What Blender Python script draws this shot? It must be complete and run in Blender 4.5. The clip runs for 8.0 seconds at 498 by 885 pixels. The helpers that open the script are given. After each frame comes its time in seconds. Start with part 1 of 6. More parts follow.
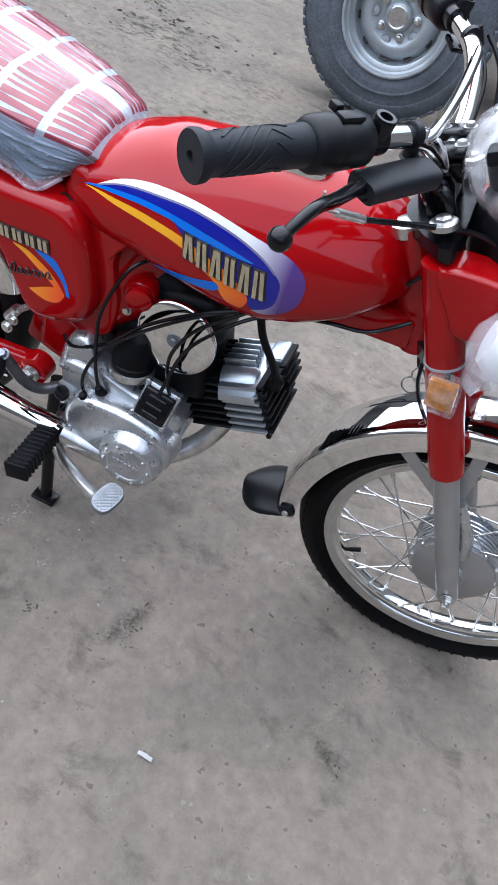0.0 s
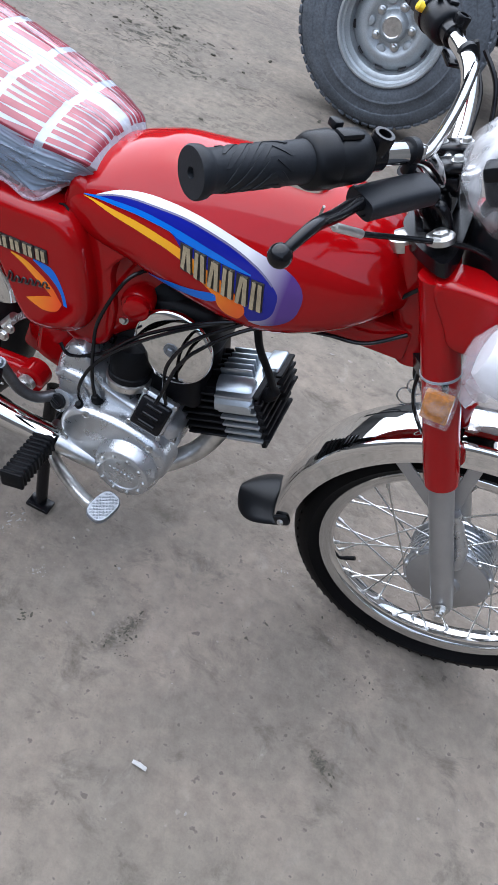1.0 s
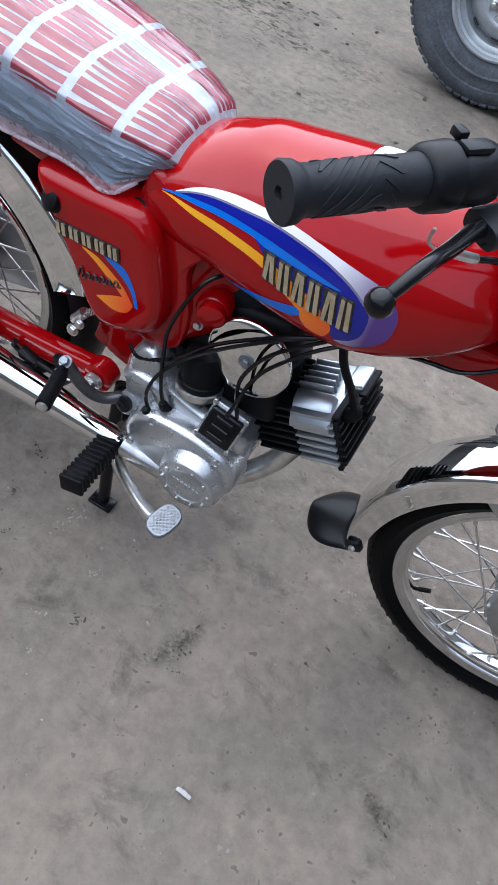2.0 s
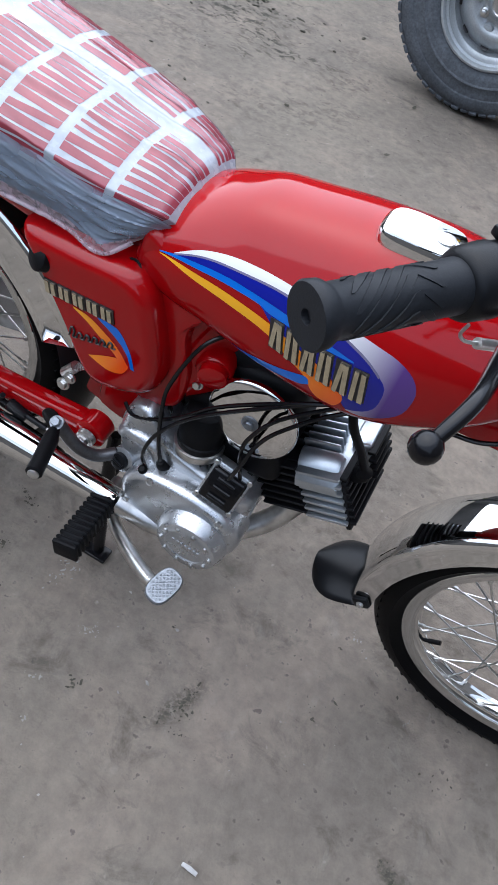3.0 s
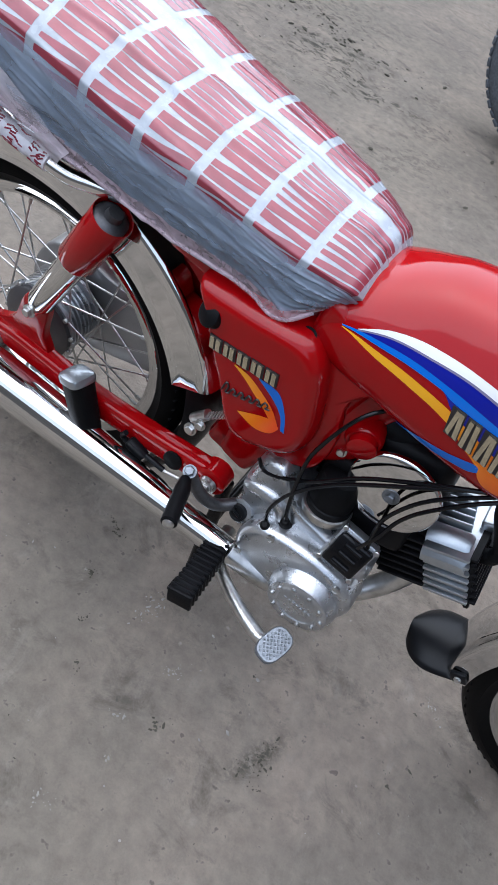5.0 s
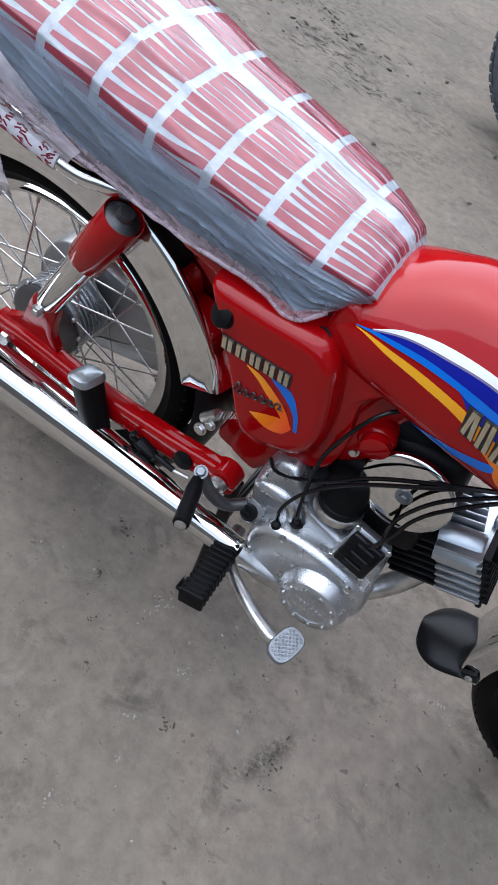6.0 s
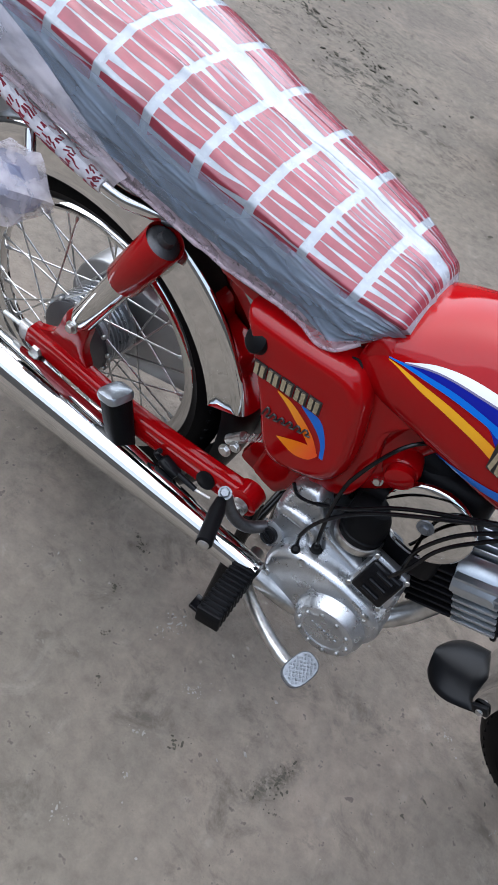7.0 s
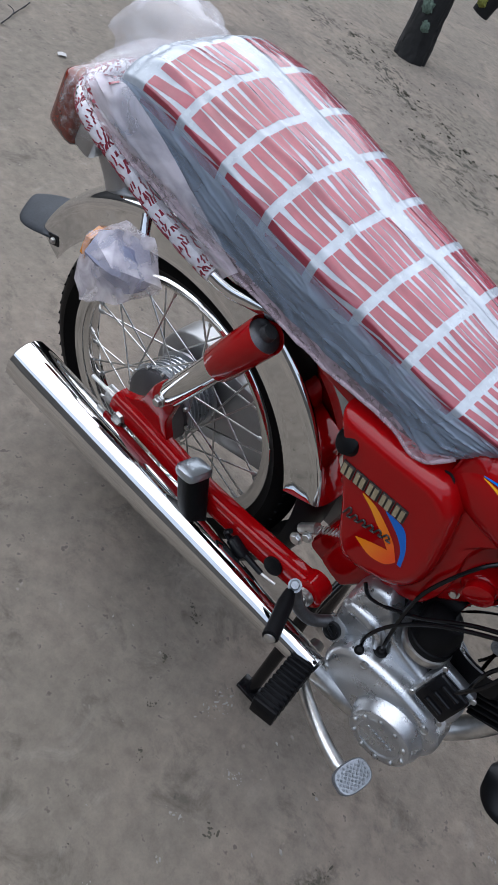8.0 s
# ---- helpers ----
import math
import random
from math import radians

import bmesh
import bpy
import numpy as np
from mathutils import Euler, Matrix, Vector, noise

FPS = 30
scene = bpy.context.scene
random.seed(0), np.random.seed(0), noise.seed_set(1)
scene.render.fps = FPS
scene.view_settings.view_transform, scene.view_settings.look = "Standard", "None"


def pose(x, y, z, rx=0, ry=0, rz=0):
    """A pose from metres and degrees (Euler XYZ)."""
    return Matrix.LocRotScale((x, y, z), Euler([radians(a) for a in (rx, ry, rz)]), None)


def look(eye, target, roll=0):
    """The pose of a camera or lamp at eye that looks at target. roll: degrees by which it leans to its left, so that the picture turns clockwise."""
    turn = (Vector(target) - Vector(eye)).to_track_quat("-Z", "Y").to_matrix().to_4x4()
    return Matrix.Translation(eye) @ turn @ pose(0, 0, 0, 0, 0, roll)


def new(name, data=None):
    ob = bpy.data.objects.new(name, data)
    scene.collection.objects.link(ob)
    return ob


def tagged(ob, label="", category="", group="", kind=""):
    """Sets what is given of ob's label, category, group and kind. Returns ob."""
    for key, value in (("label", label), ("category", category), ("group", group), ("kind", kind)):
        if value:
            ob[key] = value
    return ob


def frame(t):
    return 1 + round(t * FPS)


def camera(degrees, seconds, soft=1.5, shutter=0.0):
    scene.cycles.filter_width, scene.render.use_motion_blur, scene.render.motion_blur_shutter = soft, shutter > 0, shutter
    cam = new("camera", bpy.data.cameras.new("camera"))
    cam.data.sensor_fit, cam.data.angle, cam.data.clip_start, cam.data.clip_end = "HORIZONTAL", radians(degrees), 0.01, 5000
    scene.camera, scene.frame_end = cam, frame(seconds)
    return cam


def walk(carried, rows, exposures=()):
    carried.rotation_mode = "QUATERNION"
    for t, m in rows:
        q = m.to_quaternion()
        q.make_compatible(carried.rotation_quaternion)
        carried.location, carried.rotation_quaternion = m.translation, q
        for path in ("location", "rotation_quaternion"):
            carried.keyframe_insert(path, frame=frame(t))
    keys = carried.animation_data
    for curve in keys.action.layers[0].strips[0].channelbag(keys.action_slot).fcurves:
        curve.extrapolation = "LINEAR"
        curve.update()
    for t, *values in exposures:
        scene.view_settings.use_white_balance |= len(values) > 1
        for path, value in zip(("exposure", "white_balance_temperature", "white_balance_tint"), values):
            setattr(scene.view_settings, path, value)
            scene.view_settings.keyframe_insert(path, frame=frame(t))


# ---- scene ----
cam = camera(37.94, 8.0)
PATH = [
    (0, (0.8901, -0.9344, 1.2469), (0.7839, 0.1118, 0.1772), 21.99),
    (0.5, (0.8943, -0.9334, 1.2510), (0.8127, 0.1248, 0.1911), 22.62),
    (1, (0.8821, -0.9336, 1.2532), (0.7852, 0.1235, 0.1935), 22.63),
    (1.5, (0.8684, -0.9196, 1.2465), (0.7676, 0.1190, 0.1689), 24.06),
    (1.8, (0.850, -0.881, 1.240), (0.635, 0.459, -0.230), 23.2),
    (2, (0.8406, -0.8261, 1.2292), (0.6362, 0.1344, 0.0953), 21.80),
    (2.2, (0.8315, -0.7922, 1.2302), (0.6006, 0.1587, 0.0934), 21.20),
    (3.3, (0.7266, -0.7412, 1.2397), (0.5918, 0.2378, 0.1112), 23.61),
    (3.5, (0.6966, -0.7573, 1.2309), (0.5796, 0.2335, 0.1107), 24.52),
    (4, (0.6311, -0.7805, 1.2244), (0.4919, 0.2007, 0.0984), 24.07),
    (4.5, (0.5941, -0.7849, 1.2243), (0.4265, 0.1945, 0.1006), 26.84),
    (5, (0.5750, -0.7895, 1.2232), (0.3810, 0.1941, 0.1075), 27.56),
    (5.2, (0.571, -0.788, 1.218), (0.310, 0.508, -0.283), 27.0),
    (6.3, (0.555, -0.794, 1.220), (0.309, 0.514, -0.272), 27.8),
    (6.5, (0.5545, -0.7964, 1.2215), (0.3650, 0.1844, 0.1025), 28.13),
    (7, (0.5327, -0.8112, 1.2244), (0.3140, 0.1824, 0.1222), 29.15),
    (7.2, (0.515, -0.818, 1.230), (0.155, 0.505, -0.226), 29.4),
    (7.5, (0.4756, -0.8242, 1.2323), (0.1073, 0.1451, 0.1484), 29.10),
    (8, (0.4539, -0.8136, 1.2380), (0.1086, 0.1782, 0.1669), 30.32),
]
walk(cam, [(t, look(eye, target, roll)) for t, eye, target, roll in PATH],
     exposures=[(0, 1.62, 5720, 10), (1.5, 1.51, 5720, 10), (3.5, 1.29, 5760, 10), (5, 1.32, 5770, 10), (7, 1.31, 5870, 10), (8, 0.95, 5880, 10)])

# ---- world and light ----
world = bpy.data.worlds.new("overcast_sky")
scene.world = world
world.use_nodes = True
wn, wl = world.node_tree.nodes, world.node_tree.links
sky = wn.new("ShaderNodeTexSky")
sky.sky_type = "NISHITA"
sky.sun_disc = False
sky.sun_elevation, sky.sun_rotation = radians(63), radians(292)
sky.air_density, sky.dust_density = 1.0, 4.0
grey = wn.new("ShaderNodeHueSaturation")
grey.inputs["Saturation"].default_value = 0.85
grey.inputs["Value"].default_value = 2.3
# cloud spreads the sky's light: the bright patch round the sun is flattened
cloud = wn.new("ShaderNodeGamma")
cloud.inputs["Gamma"].default_value = 0.42
wl.new(sky.outputs[0], cloud.inputs["Color"])
wl.new(cloud.outputs[0], grey.inputs["Color"])
wl.new(grey.outputs[0], wn["Background"].inputs[0])
wn["Background"].inputs[1].default_value = 0.15
sun = new("sun", bpy.data.lights.new("sun", "SUN"))
sun.data.energy, sun.data.angle, sun.data.color = 1.5, radians(112), (1.0, 0.995, 0.985)
sun.matrix_world = look((-3.3, 1.5, 7.2), (0.4, 0, 0))


# ---- materials ----
def material(name, color, rough=0.5, metal=0.0, coat=0.0, grain=0.0, grain_size=200.0, stain=0.0, stain_size=8.0,
             bump=0.0, bump_size=60.0, rough_var=0.0, spec=0.5):
    """A principled surface with grain and stains at real-world size, and fine relief."""
    m = bpy.data.materials.new(name)
    m.use_nodes = True
    n, l = m.node_tree.nodes, m.node_tree.links
    b = n["Principled BSDF"]
    b.inputs["Base Color"].default_value = (*color, 1)
    b.inputs["Roughness"].default_value = rough
    b.inputs["Metallic"].default_value = metal
    b.inputs["Coat Weight"].default_value = coat
    b.inputs["Coat Roughness"].default_value = 0.04
    b.inputs["Specular IOR Level"].default_value = spec
    tex = n.new("ShaderNodeTexCoord")

    def noisy(size, detail):
        t = n.new("ShaderNodeTexNoise")
        t.inputs["Scale"].default_value, t.inputs["Detail"].default_value = size, detail
        l.new(tex.outputs["Object"], t.inputs["Vector"])
        return t

    last = None
    for amount, size, detail in ((grain, grain_size, 3.0), (stain, stain_size, 6.0)):
        if amount:
            t = noisy(size, detail)
            ramp = n.new("ShaderNodeMapRange")
            ramp.inputs["From Min"].default_value, ramp.inputs["From Max"].default_value = 0.3, 0.7
            ramp.inputs["To Min"].default_value, ramp.inputs["To Max"].default_value = 1 - amount, 1 + amount
            l.new(t.outputs["Fac"], ramp.inputs["Value"])
            mix = n.new("ShaderNodeMix")
            mix.data_type, mix.blend_type = "RGBA", "MULTIPLY"
            mix.inputs["Factor"].default_value = 1.0
            if last:
                l.new(last, mix.inputs["A"])
            else:
                mix.inputs["A"].default_value = (*color, 1)
            l.new(ramp.outputs[0], mix.inputs["B"])
            last = mix.outputs["Result"]
    if last:
        l.new(last, b.inputs["Base Color"])
    if rough_var:
        t = noisy(stain_size * 2.3, 5.0)
        ramp = n.new("ShaderNodeMapRange")
        ramp.inputs["To Min"].default_value, ramp.inputs["To Max"].default_value = max(0.0, rough - rough_var), rough + rough_var
        l.new(t.outputs["Fac"], ramp.inputs["Value"])
        l.new(ramp.outputs[0], b.inputs["Roughness"])
    if bump:
        t = noisy(bump_size, 4.0)
        bp = n.new("ShaderNodeBump")
        bp.inputs["Strength"].default_value, bp.inputs["Distance"].default_value = 1.0, bump
        l.new(t.outputs["Fac"], bp.inputs["Height"])
        l.new(bp.outputs[0], b.inputs["Normal"])
    return m


RED = material("red_enamel", (0.285, 0.0009, 0.0022), 0.08, spec=0.36, stain=0.05, stain_size=14, bump=0.00016, bump_size=18)
CHROME = material("chrome", (0.72, 0.72, 0.715), 0.035, 1.0, stain=0.05, stain_size=20, rough_var=0.02, bump=0.00006, bump_size=30)
CAST = material("cast_aluminium", (0.50, 0.515, 0.535), 0.29, 0.85, grain=0.10, grain_size=500, stain=0.12, stain_size=22, bump=0.00012, bump_size=900, rough_var=0.1)
POLISHED = material("machined_aluminium", (0.43, 0.465, 0.50), 0.32, 0.9, grain=0.03, grain_size=300, stain=0.08, stain_size=30, rough_var=0.06)
SILVER = material("silver_paint", (0.36, 0.36, 0.36), 0.36, 0.75, grain=0.05, grain_size=900, stain=0.08, stain_size=18)
PEDAL = material("worn_zinc", (0.2040, 0.2220, 0.2460), 0.38, 0.7, grain=0.15, grain_size=400, stain=0.2, stain_size=60, rough_var=0.08)
STEEL = material("zinc_steel", (0.56, 0.56, 0.55), 0.32, 1.0, stain=0.2, stain_size=60, rough_var=0.1)
RUBBER = material("black_rubber", (0.0036, 0.0038, 0.0046), 0.48, spec=0.12, grain=0.2, grain_size=300, stain=0.2, stain_size=15, bump=0.0002, bump_size=500)
TYRE = material("tyre_rubber", (0.0026, 0.0026, 0.0030), 0.5, spec=0.08, grain=0.15, grain_size=400, stain=0.3, stain_size=9, bump=0.0002, bump_size=400)
GRIP = material("grip_rubber", (0.0095, 0.0110, 0.0140), 0.5, spec=0.24, grain=0.15, grain_size=400, stain=0.15, stain_size=25, bump=0.0001, bump_size=700)
WHITE_FILM = material("printed_white_film", (0.33, 0.36, 0.40), 0.26, coat=0.45, grain=0.04, grain_size=120, stain=0.14, stain_size=30, bump=0.0018, bump_size=22, rough_var=0.1)
RED_PRINT = material("red_film_print", (0.2362, 0.0300, 0.0480), 0.26, coat=0.45, grain=0.06, grain_size=90, stain=0.18, stain_size=24, bump=0.0018, bump_size=22)
GREY_RUBBER = material("grey_rubber", (0.040, 0.044, 0.050), 0.6, spec=0.2, grain=0.1, grain_size=300, stain=0.15, stain_size=20)
BADGE = material("gilt_badge_metal", (0.60, 0.54, 0.40), 0.22, 0.9, grain=0.1, grain_size=200, stain=0.15, stain_size=60)
INK = material("dark_ink", (0.0160, 0.0144, 0.0160), 0.3, grain=0.1)
BLUE = material("dark_blue_vinyl", (0.0060, 0.0100, 0.2300), 0.12, stain=0.04)
LIGHT_BLUE = material("light_blue_vinyl", (0.0090, 0.1250, 0.5400), 0.12, stain=0.04)
GREY_LINE = material("grey_vinyl", (0.16, 0.15, 0.25), 0.12, stain=0.04)
BLACK = material("black_paint", (0.004, 0.004, 0.005), 0.20, 0.0, spec=0.28, grain=0.1, grain_size=300, stain=0.2, stain_size=30)
PLASTIC = material("black_plastic", (0.0044, 0.0050, 0.0064), 0.36, spec=0.22, grain=0.1, grain_size=600, stain=0.12, stain_size=30, bump=0.00015, bump_size=1200)
FINBLACK = material("black_fin_enamel", (0.004, 0.004, 0.005), 0.5, spec=0.15, grain=0.15, grain_size=300)
DULL = material("dull_dark_steel", (0.10, 0.10, 0.105), 0.4, 0.8, grain=0.1, grain_size=300, stain=0.2, stain_size=40)
AMBER = material("amber_lens", (0.4400, 0.1600, 0.0240), 0.18, coat=0.6, grain=0.25, grain_size=160, stain=0.3, stain_size=60)
YELLOW = material("yellow_button", (0.75, 0.55, 0.02), 0.4, grain=0.05)
SEAT = material("seat_vinyl", (0.045, 0.05, 0.062), 0.5, grain=0.1, grain_size=500, stain=0.2, stain_size=20, bump=0.0004, bump_size=120)


def fade(name, x0, x1, a, b):
    """A printed vinyl whose colour runs from a to b along the bike."""
    m = material(name, a, 0.12)
    n, l = m.node_tree.nodes, m.node_tree.links
    tex, sep, ramp, mix = n.new("ShaderNodeTexCoord"), n.new("ShaderNodeSeparateXYZ"), n.new("ShaderNodeMapRange"), n.new("ShaderNodeMix")
    ramp.inputs["From Min"].default_value, ramp.inputs["From Max"].default_value = x0, x1
    mix.data_type = "RGBA"
    mix.inputs["A"].default_value, mix.inputs["B"].default_value = (*a, 1), (*b, 1)
    l.new(tex.outputs["Object"], sep.inputs[0])
    l.new(sep.outputs["X"], ramp.inputs["Value"])
    l.new(ramp.outputs[0], mix.inputs["Factor"])
    l.new(mix.outputs["Result"], n["Principled BSDF"].inputs["Base Color"])
    return m


def film(name, color, alpha, rough=0.18, bump=0.003, bump_size=30, milky=0.25, stretch=(1, 1, 1), twist=1.4, creased=False):
    """Thin crumpled plastic film: clear where it lies flat, milky along its folds."""
    m = material(name, color, rough)
    n, l = m.node_tree.nodes, m.node_tree.links
    b = n["Principled BSDF"]
    tex, t, ramp, bp = n.new("ShaderNodeTexCoord"), n.new("ShaderNodeTexNoise"), n.new("ShaderNodeMapRange"), n.new("ShaderNodeBump")
    t.inputs["Scale"].default_value, t.inputs["Detail"].default_value, t.inputs["Distortion"].default_value = bump_size, 5.0, twist
    ramp.inputs["From Min"].default_value, ramp.inputs["From Max"].default_value = 0.38, 0.66
    ramp.inputs["To Min"].default_value, ramp.inputs["To Max"].default_value = max(0.02, alpha - milky), min(0.98, alpha + milky)
    bp.inputs["Distance"].default_value = bump
    mp = n.new("ShaderNodeMapping")
    mp.inputs["Scale"].default_value = stretch
    l.new(tex.outputs["Object"], mp.inputs[0])
    l.new(mp.outputs[0], t.inputs["Vector"])
    l.new(t.outputs["Fac"], ramp.inputs["Value"])
    l.new(ramp.outputs[0], b.inputs["Alpha"])
    if creased:
        r = n.new("ShaderNodeTexNoise")
        r.noise_type = "RIDGED_MULTIFRACTAL"
        r.inputs["Scale"].default_value, r.inputs["Detail"].default_value = bump_size, 2.5
        l.new(mp.outputs[0], r.inputs["Vector"])
        l.new(r.outputs["Fac"], bp.inputs["Height"])
        l.new(r.outputs["Fac"], ramp.inputs["Value"])
        ramp.inputs["From Min"].default_value, ramp.inputs["From Max"].default_value = 0.02, 0.42
    else:
        l.new(t.outputs["Fac"], bp.inputs["Height"])
    l.new(bp.outputs[0], b.inputs["Normal"])
    return m


PACK_FILM = film("thin_packing_film", (0.80, 0.80, 0.80), 0.14, 0.08, 0.004, 50, 0.12)
WHITE_FADE = fade("white_to_purple_vinyl", 0.715, 0.780, (0.70, 0.70, 0.73), (0.085, 0.035, 0.20))
ORANGE_FADE = fade("yellow_to_orange_vinyl", 0.60, 0.73, (0.80, 0.38, 0.008), (0.80, 0.12, 0.008))
COVER_FADE = fade("orange_vinyl", 0.40, 0.47, (0.85, 0.34, 0.01), (0.80, 0.075, 0.008))
SKIRT_FILM = film("milky_seat_film", (0.27, 0.33, 0.42), 0.64, 0.17, 0.0013, 16, 0.14, (0.7, 1.0, 1.8), 0.5, True)
BAG_FILM = film("milky_bag_film", (0.82, 0.76, 0.80), 0.40, 0.16, 0.002, 30, 0.18, (1, 1, 1), 0.5)
# white film made lighter than the seat's, to offset the shade round the rail
SLEEVE = material("lightened_sleeve_film", (0.62, 0.60, 0.64), 0.24, coat=0.4, grain=0.05, grain_size=150, stain=0.15, stain_size=60, bump=0.004, bump_size=70)
SHEET_FILM = film("thin_tail_film", (0.80, 0.74, 0.80), 0.40, 0.16, 0.002, 14, 0.18, (0.8, 1.0, 1.6), 0.5)
FRINGE_FILM = film("pinkish_hem_film", (0.62, 0.50, 0.56), 0.46, 0.25, 0.001, 40, 0.15)
CLEAR_FILM = film("clear_bag_film", (0.84, 0.82, 0.86), 0.34, 0.14, 0.004, 10, 0.14, (1, 1, 1), 0.4, True)
WRAP_FILM = film("crumpled_cling_film", (0.78, 0.78, 0.80), 0.34, 0.08, 0.010, 22, 0.30, (1.0, 1.0, 0.45), 0.3)


# ---- shaping helpers ----
def part(name, bm, mat, parent=None, label="", smooth=40.0):
    """Links a bmesh as one mesh object, under a thing or a part."""
    me = bpy.data.meshes.new(name)
    bmesh.ops.recalc_face_normals(bm, faces=bm.faces)
    bm.to_mesh(me)
    bm.free()
    for m in mat if isinstance(mat, (list, tuple)) else (mat,):
        me.materials.append(m)
    if smooth:
        me.polygons.foreach_set("use_smooth", [True] * len(me.polygons))
        me.set_sharp_from_angle(angle=radians(smooth))
    ob = new(name, me)
    ob.parent = parent
    if label:
        tagged(ob, label)
    return ob


def curve1(xs, ys):
    """A smooth function through the stations (monotone ends, cubic between)."""
    xs, ys = np.array(xs, float), np.array(ys, float)
    m = np.gradient(ys, xs)

    def f(x):
        i = int(np.clip(np.searchsorted(xs, x) - 1, 0, len(xs) - 2))
        h = xs[i + 1] - xs[i]
        t = min(1.0, max(0.0, (x - xs[i]) / h))
        return float((2 * t**3 - 3 * t**2 + 1) * ys[i] + (t**3 - 2 * t**2 + t) * h * m[i]
                     + (-2 * t**3 + 3 * t**2) * ys[i + 1] + (t**3 - t**2) * h * m[i + 1])
    return f


def bent(points, steps=6):
    """A smooth line through a few points."""
    p = [Vector(q) for q in points]
    out = []
    for i in range(len(p) - 1):
        a, b, c, d = p[max(i - 1, 0)], p[i], p[i + 1], p[min(i + 2, len(p) - 1)]
        for k in range(steps):
            t = k / steps
            out.append(0.5 * (2 * b + (c - a) * t + (2 * a - 5 * b + 4 * c - d) * t * t + (3 * b - a - 3 * c + d) * t**3))
    out.append(p[-1])
    return out


def rings(bm, loops, cap=True, closed=True):
    """Faces between successive loops of points."""
    vs = [[bm.verts.new(q) for q in loop] for loop in loops]
    n = len(vs[0])
    for a, b in zip(vs, vs[1:]):
        for i in range(n if closed else n - 1):
            j = (i + 1) % n
            bm.faces.new((a[i], a[j], b[j], b[i]))
    if cap:
        bm.faces.new(vs[0][::-1])
        bm.faces.new(vs[-1])
    return vs


def tube(bm, points, radius, seg=12, cap=True, flat=1.0):
    """A round bar along points; radius: a number, or one for each point."""
    pts = [Vector(p) for p in points]
    rad = radius if isinstance(radius, (list, tuple)) else [radius] * len(pts)
    loops, side = [], None
    for i, p in enumerate(pts):
        d = (pts[min(i + 1, len(pts) - 1)] - pts[max(i - 1, 0)]).normalized()
        if side is None:
            side = d.orthogonal().normalized() if abs(d.y) > 0.9 else d.cross(Vector((0, 1, 0))).normalized()
        side = (side - d * side.dot(d)).normalized()
        up = d.cross(side)
        loops.append([p + rad[i] * (math.cos(a) * side * flat + math.sin(a) * up) for a in (2 * math.pi * k / seg for k in range(seg))])
    rings(bm, loops, cap)
    return bm


def lathe(bm, profile, centre, axis, seg=32, cap=True, closed=False):
    """A turned shape: profile of (along, radius) on an axis. closed: the profile closes on itself."""
    c, ax = Vector(centre), Vector(axis).normalized()
    u = ax.orthogonal().normalized()
    if abs(ax.y) > 0.99:
        u = Vector((1, 0, 0))
    v = ax.cross(u)
    loops = [[c + ax * a + r * (math.cos(t) * u + math.sin(t) * v) for t in (2 * math.pi * k / seg for k in range(seg))] for a, r in profile]
    if closed:
        loops.append(loops[0])
        rings(bm, loops, False)
        bmesh.ops.remove_doubles(bm, verts=bm.verts, dist=1e-6)
    else:
        rings(bm, loops, cap)
    return bm


def block(bm, centre, size, bevel=0.0, turn=None, segments=2):
    """A bevelled box."""
    made = bmesh.ops.create_cube(bm, size=1.0)["verts"]
    m = Matrix.Translation(centre) @ (turn.to_4x4() if turn else Matrix.Identity(4)) @ Matrix.Diagonal((*size, 1))
    bmesh.ops.transform(bm, matrix=m, verts=made)
    if bevel:
        edges = list({e for v in made for e in v.link_edges})
        bmesh.ops.bevel(bm, geom=edges, offset=bevel, segments=segments, profile=0.5, affect="EDGES")
    return bm


def rot(rx=0, ry=0, rz=0):
    return Euler([radians(a) for a in (rx, ry, rz)]).to_matrix()


def round_outline(points, steps=5):
    """A closed smooth outline through 2D points."""
    p = [Vector((a, b, 0)) for a, b in points]
    n, out = len(p), []
    for i in range(n):
        a, b, c, d = p[i - 1], p[i], p[(i + 1) % n], p[(i + 2) % n]
        for k in range(steps):
            t = k / steps
            q = 0.5 * (2 * b + (c - a) * t + (2 * a - 5 * b + 4 * c - d) * t * t + (3 * b - a - 3 * c + d) * t**3)
            out.append((q.x, q.y))
    return out


def pillow(bm, outline, y_in, y_out, edge, steps=5, dome=0.0):
    """A plate in the x-z plane, from y_in out to y_out, with a rounded outer edge of that radius."""
    pts = np.array(outline)
    cen = pts.mean(0)
    size = np.abs(pts - cen).max()
    sgn = 1 if y_out > y_in else -1
    loops = [[(x, y_in, z) for x, z in outline]]
    for k in range(steps + 1):
        a = math.pi / 2 * k / steps
        shrink = 1 - edge * (1 - math.cos(a)) / size
        y = y_out - sgn * edge * (1 - math.sin(a))
        loops.append([(cen[0] + (x - cen[0]) * shrink, y, cen[1] + (z - cen[1]) * shrink) for x, z in outline])
    for k in (0.6, 0.25):
        last = loops[steps + 1]
        loops.append([(cen[0] + (x - cen[0]) * k, y_out + sgn * dome * (1 - k * k), cen[1] + (z - cen[1]) * k) for x, _, z in last])
    rings(bm, loops)
    return bm


